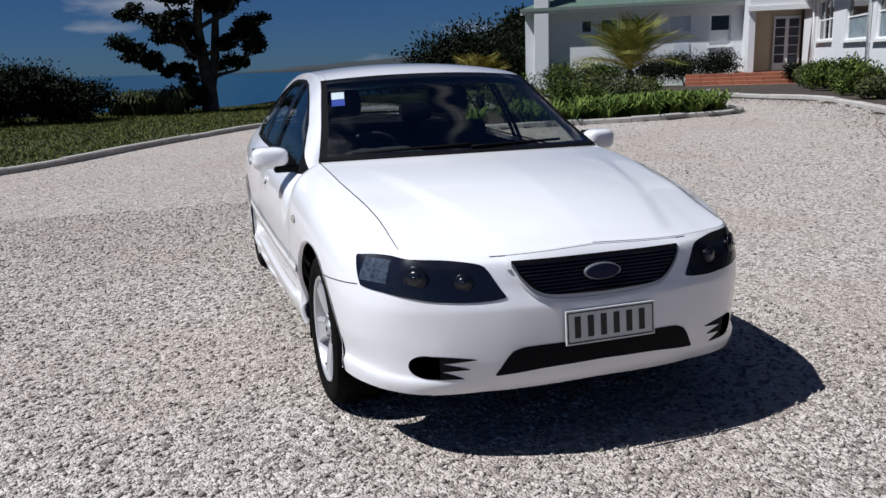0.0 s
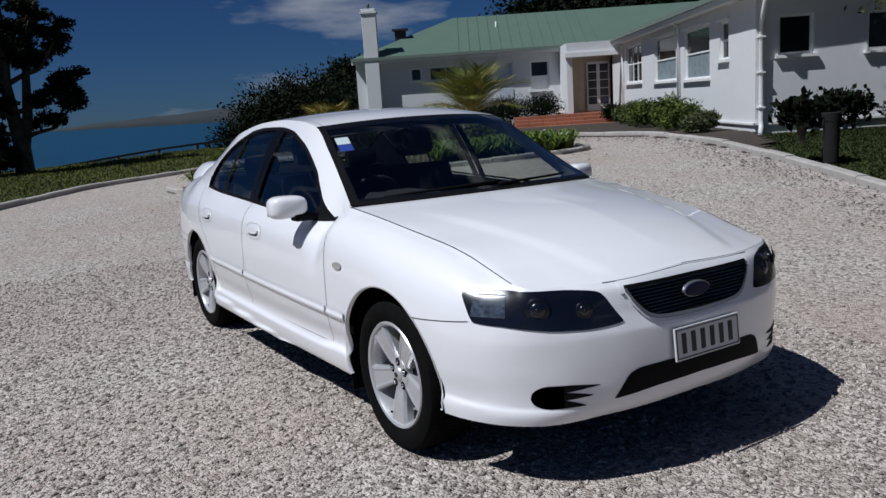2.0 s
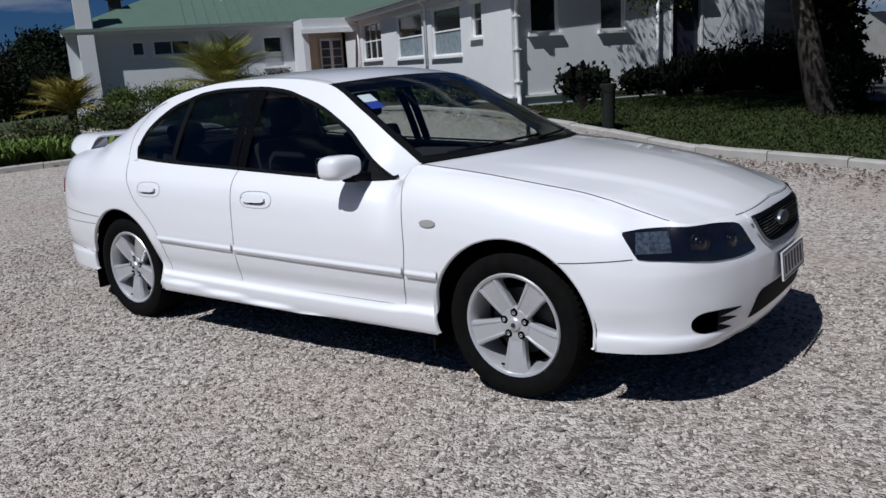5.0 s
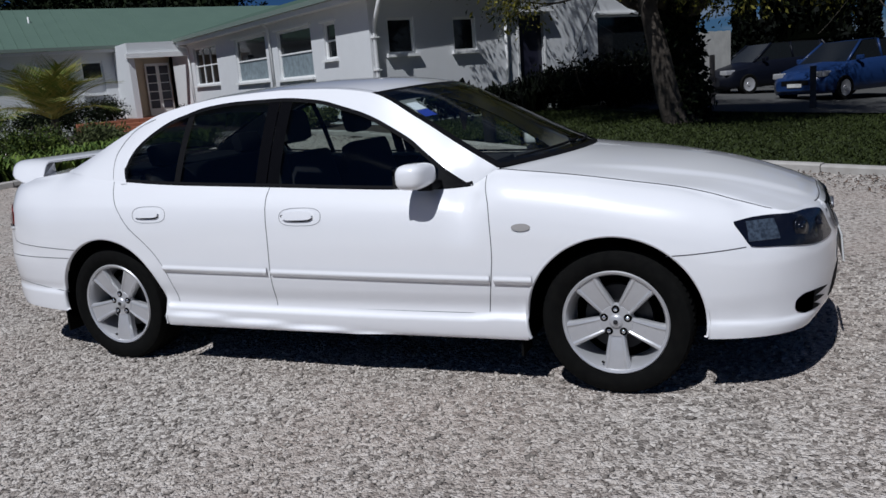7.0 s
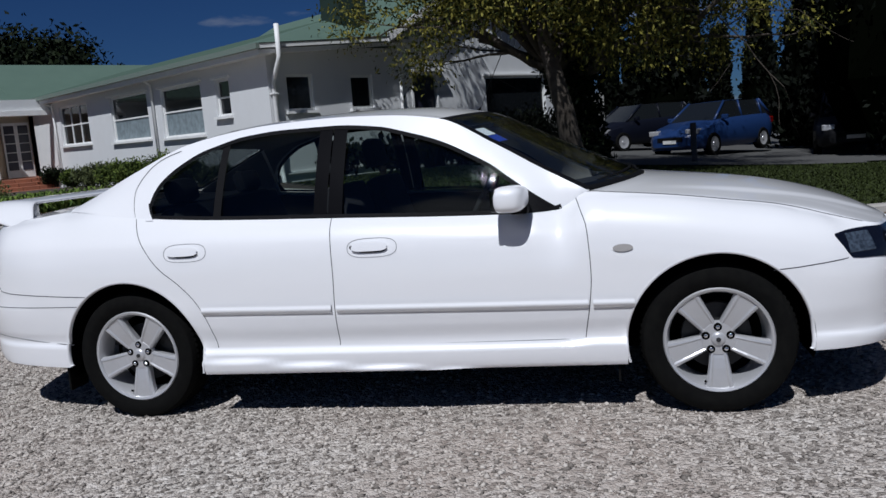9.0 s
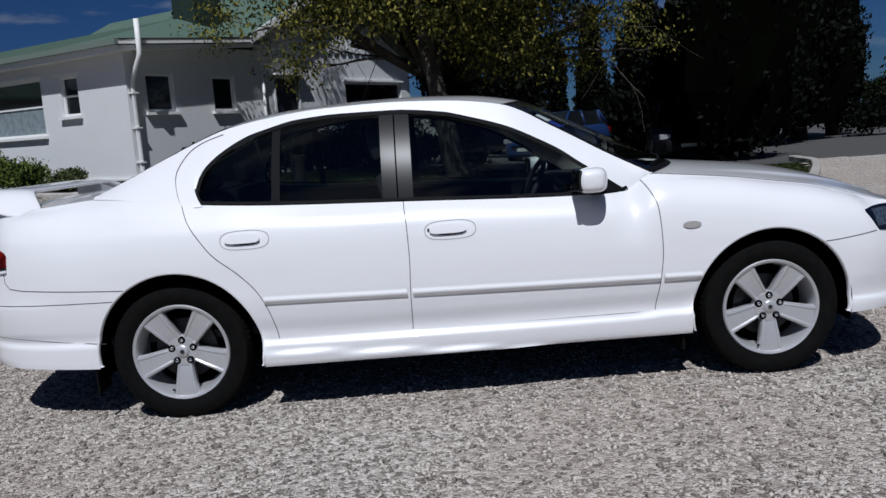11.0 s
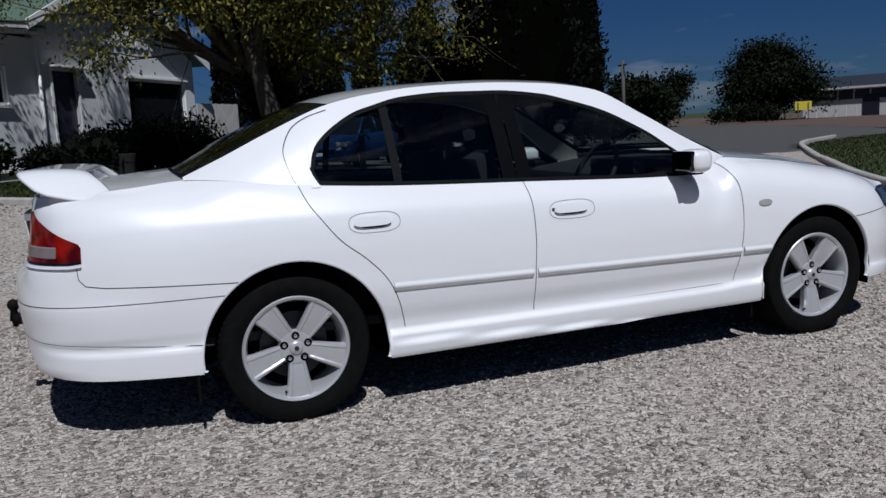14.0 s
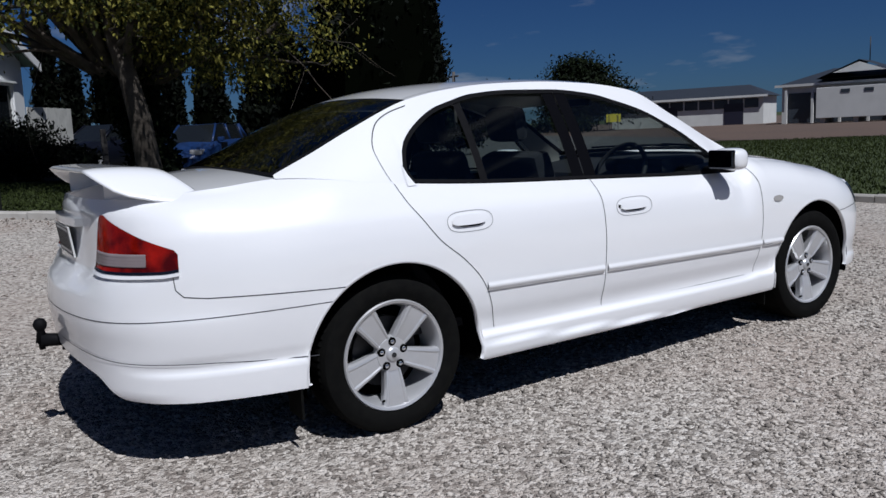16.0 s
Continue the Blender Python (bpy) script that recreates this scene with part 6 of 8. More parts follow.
for k in range(21):
    uu = 9.42 + 0.285 * k
    top = GZ_ - slope * max(abs(uu - GA), abs(uu + 0.22 - GA)) - 0.03
    if top > 3.85:
        prof = [(0.11 - 0.11 * math.cos(math.pi * q / 6), 3.76 - 0.09 * math.sin(math.pi * q / 6)) for q in range(7)]
        prof = [(uu + p, z) for p, z in prof] + [(uu + 0.22, top), (uu, top)]
        n = len(prof)
        v = [(p, w, z) for w in (GF - 0.045, GF - 0.003) for p, z in prof]
        mesh_ob("gable_board", v, [tuple(range(n)), tuple(range(n, 2 * n))[::-1]] + [(q, q + n, (q + 1) % n + n, (q + 1) % n) for q in range(n)], STUCCO, house)
GB = GF - 0.38
for s0, s1 in (((EU, GZ_ + 0.10 - slope * (GA - EU)), (GA, GZ_ + 0.10)), ((GA, GZ_ + 0.10), (15.75, GZ_ + 0.10 - slope * (15.75 - GA)))):
    roof_plane("roof", [(s0[0], GB + 0.03, s0[1]), (s1[0], GB + 0.03, s1[1]), (s1[0], 22.0, s1[1]), (s0[0], 22.0, s0[1])])
    v = [(u, w, z + q) for w in (GB - 0.01, GB + 0.028) for u, z, q in ((s0[0], s0[1], -0.19), (s1[0], s1[1], -0.19), (s1[0], s1[1], 0.02), (s0[0], s0[1], 0.02))]
    mesh_ob("barge_board", v, [(0, 1, 2, 3), (7, 6, 5, 4), (0, 4, 5, 1), (1, 5, 6, 2), (2, 6, 7, 3), (3, 7, 4, 0)], TRIM_WHITE, house, "white barge board")
# boarded fence beside the gable
fence = tagged(new("board_fence"), "white painted board fence beside the house", "fence")
fence.matrix_world = HOUSE_M
for k in range(12):
    box("board", 15.60 + 0.2 * k, 15.60 + 0.2 * k + 0.193, V_S + 0.0, V_S + 0.03, 0.1, 2.36 + 0.01 * (k % 2), FENCE_WHITE, fence)
box("rail", 15.60, 18.0, V_S + 0.03, V_S + 0.08, 1.9, 2.0, FENCE_WHITE, fence)


# ======== plants ========
def leaf_cloud(centres, radii, n, size, aspect=2.2, droop=0.3, seed=1, flat=1.0, shell=0.55):
    """Vertices and faces of n folded leaves scattered in clumps."""
    rng = np.random.default_rng(seed)
    wts = np.array([max(r, 0.01) ** 2 for r in radii])
    pick = rng.choice(len(centres), n, p=wts / wts.sum())
    c, r = np.array(centres, float)[pick], np.array(radii, float)[pick][:, None]

    def unit(m):
        return m / (np.linalg.norm(m, axis=1, keepdims=True) + 1e-9)
    d = unit(rng.normal(size=(n, 3)))
    rr = r * (shell + (1 - shell) * rng.random((n, 1))) * (0.75 + 0.5 * rng.random((n, 1)))
    p = c + d * rr * np.array([1, 1, flat])
    a = unit(d * 0.6 + rng.normal(size=(n, 3)) * 0.7 - np.array([0, 0, droop]))
    b = unit(np.cross(a, rng.normal(size=(n, 3))))
    s = size * (0.6 + 0.8 * rng.random((n, 1)))
    nn = np.cross(a, b) * s * 0.12
    v = np.stack([p - a * s / 2, p + b * s / aspect / 2 + nn, p + a * s / 2, p - b * s / aspect / 2 + nn], 1).reshape(-1, 3)
    return v, np.arange(4 * n).reshape(-1, 4)


def limb(rng, p, d, length, r, depth, segs, tips, spread=0.6, up=0.15):
    """Grows a limb as tapered tubes; notes its tips."""
    pts, rad = [Vector(p)], [r]
    d = Vector(d).normalized()
    n = 5
    for k in range(n):
        d = (d + Vector(rng.normal(size=3)) * 0.13 + Vector((0, 0, up * 0.3))).normalized()
        pts.append(pts[-1] + d * length / n)
        rad.append(r * (1 - 0.55 * (k + 1) / n))
    segs.append((pts, rad))
    if depth <= 0:
        tips.append((pts[-1], length))
        tips.append((pts[-2], length * 0.8))
        return
    for k in range(3 if depth > 1 else 3):
        q = pts[-1] if k == 0 else pts[rng.integers(2, n)]
        nd = (d + Vector(rng.normal(size=3)) * spread).normalized()
        limb(rng, q, nd, length * (0.62 + 0.2 * rng.random()), rad[-1] * (0.95 if k == 0 else 0.75), depth - 1, segs, tips, spread, up)


def tree(name, label, x, y, z, height, trunk_r, seed, leaf, bark, leaves=5000, leaf_size=0.28, spread=0.65, depth=3, first=0.32, clump=0.55, lean=(0, 0), up=0.2, stems=1, droop=0.3, min_z=0.0, boughs=(), ivy=0):
    rng = np.random.default_rng(seed)
    root = thing(name, label, "tree", (x, y, z))
    segs, tips = [], []
    for s in range(stems):
        d = Vector((lean[0] + (0.35 * math.cos(s * 2.3) if stems > 1 else 0), lean[1] + (0.35 * math.sin(s * 2.3) if stems > 1 else 0), 1))
        limb(rng, (0.25 * s * math.cos(s * 2.3), 0.25 * s * math.sin(s * 2.3), -0.1), d, height * first, trunk_r * (1 if s == 0 else 0.8), depth, segs, tips, spread, up)
    tips = [t for t in tips if t[0].z > min_z]
    fork = segs[0][0][3] if segs else Vector((0, 0, 2))
    for bx, by, bz in boughs:                # long side boughs, each ending in a spray of twigs
        e = Vector((bx, by, bz))
        sprays = []
        twigs = []
        limb(rng, fork, e - fork, (e - fork).length * 0.62, trunk_r * 0.35, 2, twigs, sprays, spread * 0.8, up * 0.3)
        segs += twigs[:1] + [s for s in twigs[1:] if min(p.z for p in s[0]) > bz - 1.2]
        tips += [t for t in sprays if t[0].z > bz - 1.2]
    cs = [tuple(t[0]) for t in tips]
    v, f = [], []
    for pts, rad in segs:
        a, b = tube_geo(pts, rad, 7, caps=False)
        o = len(v)
        v += a
        f += [tuple(i + o for i in q) for q in b]
    v = [(p[0], p[1], p[2]) for p in v]
    mesh_ob("trunk", v, f, bark, root, smooth=True)
    rs = [clump * (0.7 + 0.6 * rng.random()) * height / 7 for _ in tips]
    lv, lf = leaf_cloud(cs, rs, leaves, leaf_size, seed=seed, flat=0.6, droop=droop, shell=0.1)
    mesh_ob("crown", lv, lf, leaf, root)
    if ivy:
        cs = [tuple(p) for pts, rad in segs[:2] for p in pts[:5]]
        iv, jf = leaf_cloud(cs, [trunk_r * 1.5] * len(cs), ivy, 0.15, seed=seed + 1, flat=2.0, shell=0.6)
        mesh_ob("ivy", iv, jf, LEAF_DARK, root, "dark ivy on the trunk")
    return root


def bush(name, label, x, y, z, rx, ry, h, leaf, n=900, size=0.09, seed=1, group="", category="shrub", lumps=9, aspect=2.4, twigs=True):
    rng = np.random.default_rng(seed)
    root = thing(name, label, category, (x, y, z), 0, group)
    cs, rs = [], []
    for k in range(lumps):
        a, q = rng.random() * 2 * math.pi, math.sqrt(rng.random())
        cs.append((rx * 0.72 * q * math.cos(a), ry * 0.72 * q * math.sin(a), h * (0.30 + 0.42 * rng.random() * (1 - 0.4 * q))))
        rs.append(0.30 * h + 0.16 * min(rx, ry))
    v, f = leaf_cloud(cs, rs, n, size, seed=seed, flat=0.85, droop=-0.2, aspect=aspect, shell=0.2)
    v[:, 2] = np.maximum(v[:, 2], 0.0)
    mesh_ob("foliage", v, f, leaf, root)
    if twigs:
        tv, tf = [], []
        for k in range(7):
            a = rng.random() * 6.28
            e = Vector((rx * 0.6 * math.cos(a), ry * 0.6 * math.sin(a), h * 0.75))
            g_, q_ = tube_geo([(0, 0, -0.05), tuple(e * 0.5 + Vector((0, 0, 0.1 * h))), tuple(e)], [0.022, 0.014, 0.006], 5, False)
            o = len(tv)
            tv += g_
            tf += [tuple(i + o for i in q) for q in q_]
        mesh_ob("branchwork", tv, tf, BARK, root)
    return root


def blades(name, label, x, y, z, r, h, n, leaf, seed=1, group="", width=0.03, category="plant"):
    """A clump of arching strap leaves."""
    rng = np.random.default_rng(seed)
    root = thing(name, label, category, (x, y, z), 0, group)
    v, f = [], []
    for k in range(n):
        a = rng.random() * 2 * math.pi
        out = Vector((math.cos(a), math.sin(a), 0))
        sd = Vector((-math.sin(a), math.cos(a), 0))
        L, hh, w = r * (0.5 + 0.6 * rng.random()), h * (0.6 + 0.5 * rng.random()), width * (0.7 + 0.6 * rng.random())
        st = out * rng.random() * r * 0.3 + sd * rng.normal() * r * 0.15
        i = len(v)
        for t in (0, 0.35, 0.7, 1.0):
            p = st + out * L * t ** 1.2 + Vector((0, 0, hh * math.sin(min(t * 2.1, 2.2)) * (1 if t < 0.8 else 0.85)))
            ww = w * (1 - t * 0.85)
            v += [p - sd * ww, p + sd * ww]
        for q in range(3):
            f.append((i + 2 * q, i + 2 * q + 1, i + 2 * q + 3, i + 2 * q + 2))
    mesh_ob("foliage", v, f, leaf, root)
    return root


def palm(name, label, x, y, z, stem, frond_len, n, seed, leaf):
    """A young palm: short trunk and arching feathered fronds."""
    rng = np.random.default_rng(seed)
    root = thing(name, label, "palm", (x, y, z))
    tube("trunk", [(0, 0, -0.1), (0, 0, stem * 0.6), (0.02, 0, stem)], [0.14, 0.12, 0.09], BARK, root, sides=10)
    for k in range(n):
        a = 2 * math.pi * (k * 0.381966 % 1.0) + rng.normal() * 0.1
        el = radians(82 - 58 * (k / n) + rng.normal() * 5)
        out, sd = Vector((math.cos(a), math.sin(a), 0)), Vector((-math.sin(a), math.cos(a), 0))
        L = frond_len * (0.75 + 0.35 * rng.random())
        pts = []
        for t in np.linspace(0, 1, 9):
            pts.append(Vector((0, 0, stem)) + out * L * math.cos(el) * t + Vector((0, 0, L * (math.sin(el) * t - 0.42 * t * t))))
        v, f = tube_geo(pts, [0.018 * (1 - 0.8 * i / 8) for i in range(9)], 5, False)
        v = [tuple(q) for q in v]
        m = 30
        for j in range(m):
            t = 0.12 + 0.88 * j / m
            s = t * 8
            i0 = min(int(s), 7)
            p = pts[i0].lerp(pts[i0 + 1], s - i0)
            d = (pts[i0 + 1] - pts[i0]).normalized()
            ll = 0.42 * frond_len * math.sin(math.pi * min(0.12 + 0.84 * t, 1.0)) + 0.05
            for sg in (-1, 1):
                e = p + (sd * sg * 0.75 + d * 0.6 + Vector((0, 0, 0.12 - 0.25 * rng.random()))).normalized() * ll
                i = len(v)
                w = d * 0.016
                v += [tuple(p - w), tuple(p + w), tuple(e)]
                f.append((i, i + 1, i + 2))
        mesh_ob("frond", v, f, leaf, root)
    return root


def on(x, y, dz=0.0):
    return (x, y, gz(x, y) + dz)


def hb(u, v):
    p = hw(u, v)
    return p[0], p[1]


# ---- sea side ----
def coastal_tree(x, y, z):
    """A wind-shaped tree: one dark trunk, forked, with flat clumps of leaves and clear gaps between them."""
    rng = np.random.default_rng(11)
    root = thing("tree", "dark wind-shaped coastal tree against the sea", "tree", (x, y, z))
    segs, cs, rs = [], [], []
    trunk = [(0.1, 0, -0.2), (0.12, 0, 0.9), (0.0, 0.05, 1.9), (-0.1, 0, 3.0), (0.05, 0, 4.2), (0.0, 0, 5.6), (0.1, 0, 6.6)]
    segs.append((trunk, [0.34, 0.27, 0.22, 0.18, 0.14, 0.09, 0.04]))
    segs.append(([(0.1, 0, 0.5), (0.42, 0, 1.9), (0.55, 0.1, 3.2), (0.8, 0, 4.6), (0.9, 0.1, 5.8)], [0.22, 0.17, 0.13, 0.09, 0.04]))
    for ex, ez, fz in ((-2.6, 2.15, 1.3), (-2.2, 3.3, 2.2), (-1.5, 4.3, 2.9), (2.1, 2.4, 1.1), (2.0, 3.1, 2.0), (1.7, 4.4, 3.0), (-0.9, 2.9, 1.8), (-0.7, 5.2, 3.8), (1.2, 5.6, 4.0)):
        for q in range(2):
            ey = rng.uniform(-1.6, 1.6)
            mx, mz = ex * 0.55, fz + (ez - fz) * 0.35 - 0.1
            pts = [(0.05, 0, fz), (mx * 0.5, ey * 0.3, fz + (mz - fz) * 0.6), (mx, ey * 0.6, mz), (ex * 0.85, ey * 0.9, ez - 0.12), (ex, ey, ez)]
            segs.append((pts, [0.09, 0.07, 0.05, 0.035, 0.015]))
            for k in range(5):
                t = 0.5 + 0.125 * k
                cs.append((ex * t + rng.normal() * 0.24, ey * t + rng.normal() * 0.3, fz + (ez - fz) * (0.25 + 0.8 * (t - 0.5) * 1.9) + 0.18 + rng.normal() * 0.12))
                rs.append(0.26 + 0.22 * rng.random())
    for k in range(26):
        a, q = rng.random() * 6.28, rng.random() ** 0.5
        cs.append((0.2 + 1.9 * q * math.cos(a), 1.7 * q * math.sin(a), 3.7 + 2.9 * rng.random()))
        rs.append(0.30 + 0.28 * rng.random())
    for k in range(10):                      # dark growth that climbs the trunk's shaded side
        cs.append((-0.35 - 0.5 * rng.random(), rng.normal() * 0.3, 0.3 + 1.4 * rng.random()))
        rs.append(0.28)
    v, f = [], []
    for pts, rad in segs:
        a, b = tube_geo(pts, rad, 7, caps=False)
        o = len(v)
        v += [tuple(p) for p in a]
        f += [tuple(i + o for i in q) for q in b]
    mesh_ob("trunk", v, f, BARK, root, smooth=True)
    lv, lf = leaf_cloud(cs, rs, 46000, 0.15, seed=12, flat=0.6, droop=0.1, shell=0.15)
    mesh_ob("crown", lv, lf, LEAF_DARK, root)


coastal_tree(-0.16, 27.3, gz(-0.16, 27.3) - 0.05)
bush("shrub", "dark tangled growth round the foot of the coastal tree", -0.85, 27.2, gz(-0.85, 27.2), 0.75, 0.8, 1.2, LEAF_DARK, n=4500, size=0.13, seed=19, lumps=12)
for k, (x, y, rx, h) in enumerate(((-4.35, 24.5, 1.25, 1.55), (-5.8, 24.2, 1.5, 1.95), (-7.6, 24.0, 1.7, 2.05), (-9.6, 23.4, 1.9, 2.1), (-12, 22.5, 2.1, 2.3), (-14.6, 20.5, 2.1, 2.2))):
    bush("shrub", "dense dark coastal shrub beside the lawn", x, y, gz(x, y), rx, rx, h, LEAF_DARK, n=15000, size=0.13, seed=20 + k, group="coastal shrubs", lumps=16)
for k in range(7):
    x, y = -3.2 + 0.36 * k + 0.15 * math.sin(k * 3), 26.5 + 0.4 * math.sin(k * 2)
    blades("flax_clump", "clump of strap-leaved flax", x, y, gz(x, y), 0.6, 0.8, 90, LEAF_LAVENDER, seed=40 + k, group="flax clumps", width=0.04)
fence2 = tagged(new("rail_fence"), "weathered post-and-rail fence along the cliff", "fence")
for k in range(17):
    x, y = -14.0 + 1.6 * k, 29.9 + 0.10 * k
    z = gz(x, y)
    box("post", x - 0.06, x + 0.06, y - 0.06, y + 0.06, z - 0.3, z + 1.05, WOOD_GREY, fence2)
    if k < 16:
        x2, y2 = x + 1.6, y + 0.10
        for hh in (0.35, 0.68, 0.98):
            v = [(x, y - 0.09, z + hh), (x2, y2 - 0.09, gz(x2, y2) + hh), (x2, y2 - 0.09, gz(x2, y2) + hh + 0.09), (x, y - 0.09, z + hh + 0.09), (x, y - 0.063, z + hh), (x2, y2 - 0.063, gz(x2, y2) + hh), (x2, y2 - 0.063, gz(x2, y2) + hh + 0.09), (x, y - 0.063, z + hh + 0.09)]
            mesh_ob("rail", v, [(0, 1, 2, 3), (7, 6, 5, 4), (0, 4, 5, 1), (1, 5, 6, 2), (2, 6, 7, 3), (3, 7, 4, 0)], WOOD_GREY, fence2)
# far island: one long low ridge
isl = pchip([40, 55, 62, 66, 72, 76, 80, 84, 88, 100], [90, 105, 108, 100, 78, 56, 36, 12, 0, -6])
v, f = [], []
n = 60
for k in range(n + 1):
    a = radians(100 - 58 * k / n)
    d = 4300
    t = k / n
    h = float(isl(100 - 58 * t)) + 2.0 * math.sin(k * 1.7) + 1.0 * math.sin(k * 4.1)
    h = max(h, 0.0) if t > 0.2 else -4
    for dd, hh in ((0, -6), (0, 0), (120, h * 0.55 + 1), (260, h + 2), (500, -6)):
        v.append(((d + dd) * math.cos(a), (d + dd) * math.sin(a), hh - 24 + (SEA_Z + 24) * d * math.sin(a) / 4900))
for k in range(n):
    for q in range(4):
        f.append((k * 5 + q, (k + 1) * 5 + q, (k + 1) * 5 + q + 1, k * 5 + q + 1))
tagged(mesh_ob("backdrop", v, f, HILL, smooth=True), "low dark island on the horizon", "island", kind="structure")
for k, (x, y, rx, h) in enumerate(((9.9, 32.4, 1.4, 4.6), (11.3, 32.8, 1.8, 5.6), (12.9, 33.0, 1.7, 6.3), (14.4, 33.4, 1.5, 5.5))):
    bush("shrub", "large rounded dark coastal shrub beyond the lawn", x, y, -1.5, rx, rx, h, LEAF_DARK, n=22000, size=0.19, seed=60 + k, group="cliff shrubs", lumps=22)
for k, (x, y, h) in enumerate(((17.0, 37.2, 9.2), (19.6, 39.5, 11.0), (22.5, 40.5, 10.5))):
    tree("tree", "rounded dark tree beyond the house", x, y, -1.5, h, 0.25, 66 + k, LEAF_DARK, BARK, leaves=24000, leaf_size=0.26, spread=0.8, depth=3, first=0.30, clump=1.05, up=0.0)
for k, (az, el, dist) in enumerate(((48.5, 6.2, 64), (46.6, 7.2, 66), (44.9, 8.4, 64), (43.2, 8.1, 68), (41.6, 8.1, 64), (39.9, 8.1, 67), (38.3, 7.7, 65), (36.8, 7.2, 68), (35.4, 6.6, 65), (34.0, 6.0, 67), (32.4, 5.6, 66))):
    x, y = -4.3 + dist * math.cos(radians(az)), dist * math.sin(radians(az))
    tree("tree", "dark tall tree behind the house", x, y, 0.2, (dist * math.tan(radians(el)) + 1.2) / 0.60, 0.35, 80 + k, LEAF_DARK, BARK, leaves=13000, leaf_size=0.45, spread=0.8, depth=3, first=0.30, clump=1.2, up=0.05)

# ---- garden island and house beds ----
SOIL = material("bed_soil", (0.055, 0.042, 0.032), rough=1.0, var=0.6, scale=9, color2=(0.03, 0.024, 0.018), bump=0.8, bump_scale=30)
sheet("garden_bed", poly_inside(ISLAND), 0, 10, 8, 18, 0.2, SOIL, 0.03, "dark soil garden bed", "soil")
in_bed = poly_inside(K_HOUSE[:60] + [hb(5.6, 13.3), hb(5.6, 26.4), hb(1.2, 24.7), hb(-3, 24.9), (12.8, 16.5)])
sheet("garden_bed", in_bed, 8, 24, 4, 26, 0.3, SOIL, 0.02, "dark soil bed along the house", "soil")
rng = np.random.default_rng(5)
inside_isl = poly_inside([(x + (5.6 - x) * 0.09, y + (12.4 - y) * 0.09) for x, y in ISLAND])
k = 0
tries = 0
while k < 58 and tries < 900:
    tries += 1
    t = rng.random()
    i = int(rng.integers(4, len(K_ISLAND) - 4))
    x0, y0 = K_ISLAND[i]
    q = 0.06 + 0.42 * rng.random()
    x, y = x0 + (5.8 - x0) * q + rng.normal() * 0.15, y0 + (13.0 - y0) * q + rng.normal() * 0.15
    if not inside_isl(x, y):
        continue
    blades("strap_plant", "clump of broad green strap leaves in the garden bed", x, y, gz(x, y) + 0.02, 0.50, 0.42, 46, LEAF_BLADE, seed=100 + k, group="strap plants", width=0.035)
    k += 1
for k, (x, y, r, h, m) in enumerate(((4.6, 14.2, 0.8, 0.85, LEAF_LAVENDER), (5.9, 13.4, 0.8, 0.9, LEAF_LAVENDER), (7.0, 12.6, 0.8, 0.95, LEAF_MID), (8.0, 12.0, 0.7, 0.9, LEAF_LAVENDER), (6.6, 14.8, 0.9, 1.0, LEAF_MID), (7.8, 13.9, 0.9, 1.0, LEAF_LAVENDER), (3.4, 14.6, 0.6, 0.7, LEAF_MID), (8.7, 12.6, 0.6, 0.8, LEAF_MID))):
    bush("shrub", "soft grey-green shrub in the garden bed", x, y, gz(x, y), r, r, h, m, n=2800, size=0.085, seed=200 + k, group="bed shrubs", lumps=12, aspect=3.0)
palm("palm", "young palm with yellowing arching fronds", 10.3, 15.7, gz(10.3, 15.7), 0.75, 2.3, 26, 5, LEAF_FROND)
palm("palm", "small yellow-green palm in the bed", 6.0, 15.7, gz(6, 15.7), 0.6, 1.35, 18, 8, leaf_mat("leaf_yellow_frond", (0.30, 0.25, 0.06), (0.14, 0.13, 0.035)))
for k, (u, v_, r, h, m, nm) in enumerate(((0.4, 27.2, 0.8, 1.4, LEAF_DARK, 0), (1.5, 27.0, 0.95, 1.55, LEAF_DARK, 0), (2.6, 27.2, 0.9, 1.45, LEAF_DARK, 0), (-1.2, 26.6, 1.0, 1.3, LEAF_MID, 1), (-2.6, 26.4, 1.1, 1.3, LEAF_MID, 1),
                                          (5.0, 25.2, 0.7, 1.25, LEAF_DARK, 0), (4.95, 23.6, 0.6, 1.0, LEAF_MID, 1), (4.9, 22.3, 0.75, 1.1, LEAF_LAVENDER, 1), (4.9, 21.0, 0.75, 1.2, LEAF_LAVENDER, 1), (4.85, 19.6, 0.8, 1.25, LEAF_MID, 1), (4.8, 18.2, 0.85, 1.35, LEAF_MID, 1), (4.8, 16.9, 0.85, 1.45, LEAF_MID, 1), (4.85, 15.7, 0.7, 1.3, LEAF_MID, 1), (4.9, 14.3, 0.6, 0.8, LEAF_LAVENDER, 1))):
    x, y = hb(u, v_)
    bush("shrub", "clipped dark green shrub by the porch" if not nm else "loose green shrub against the white wall", x, y, gz(x, y) + 0.02, r * (0.72 if u > 4.5 else 1), r * (0.72 if u > 4.5 else 1), h * (0.62 if u > 4.5 else 0.9), m, n=3600, size=0.09, seed=300 + k, group="house shrubs", lumps=13, aspect=2.6)
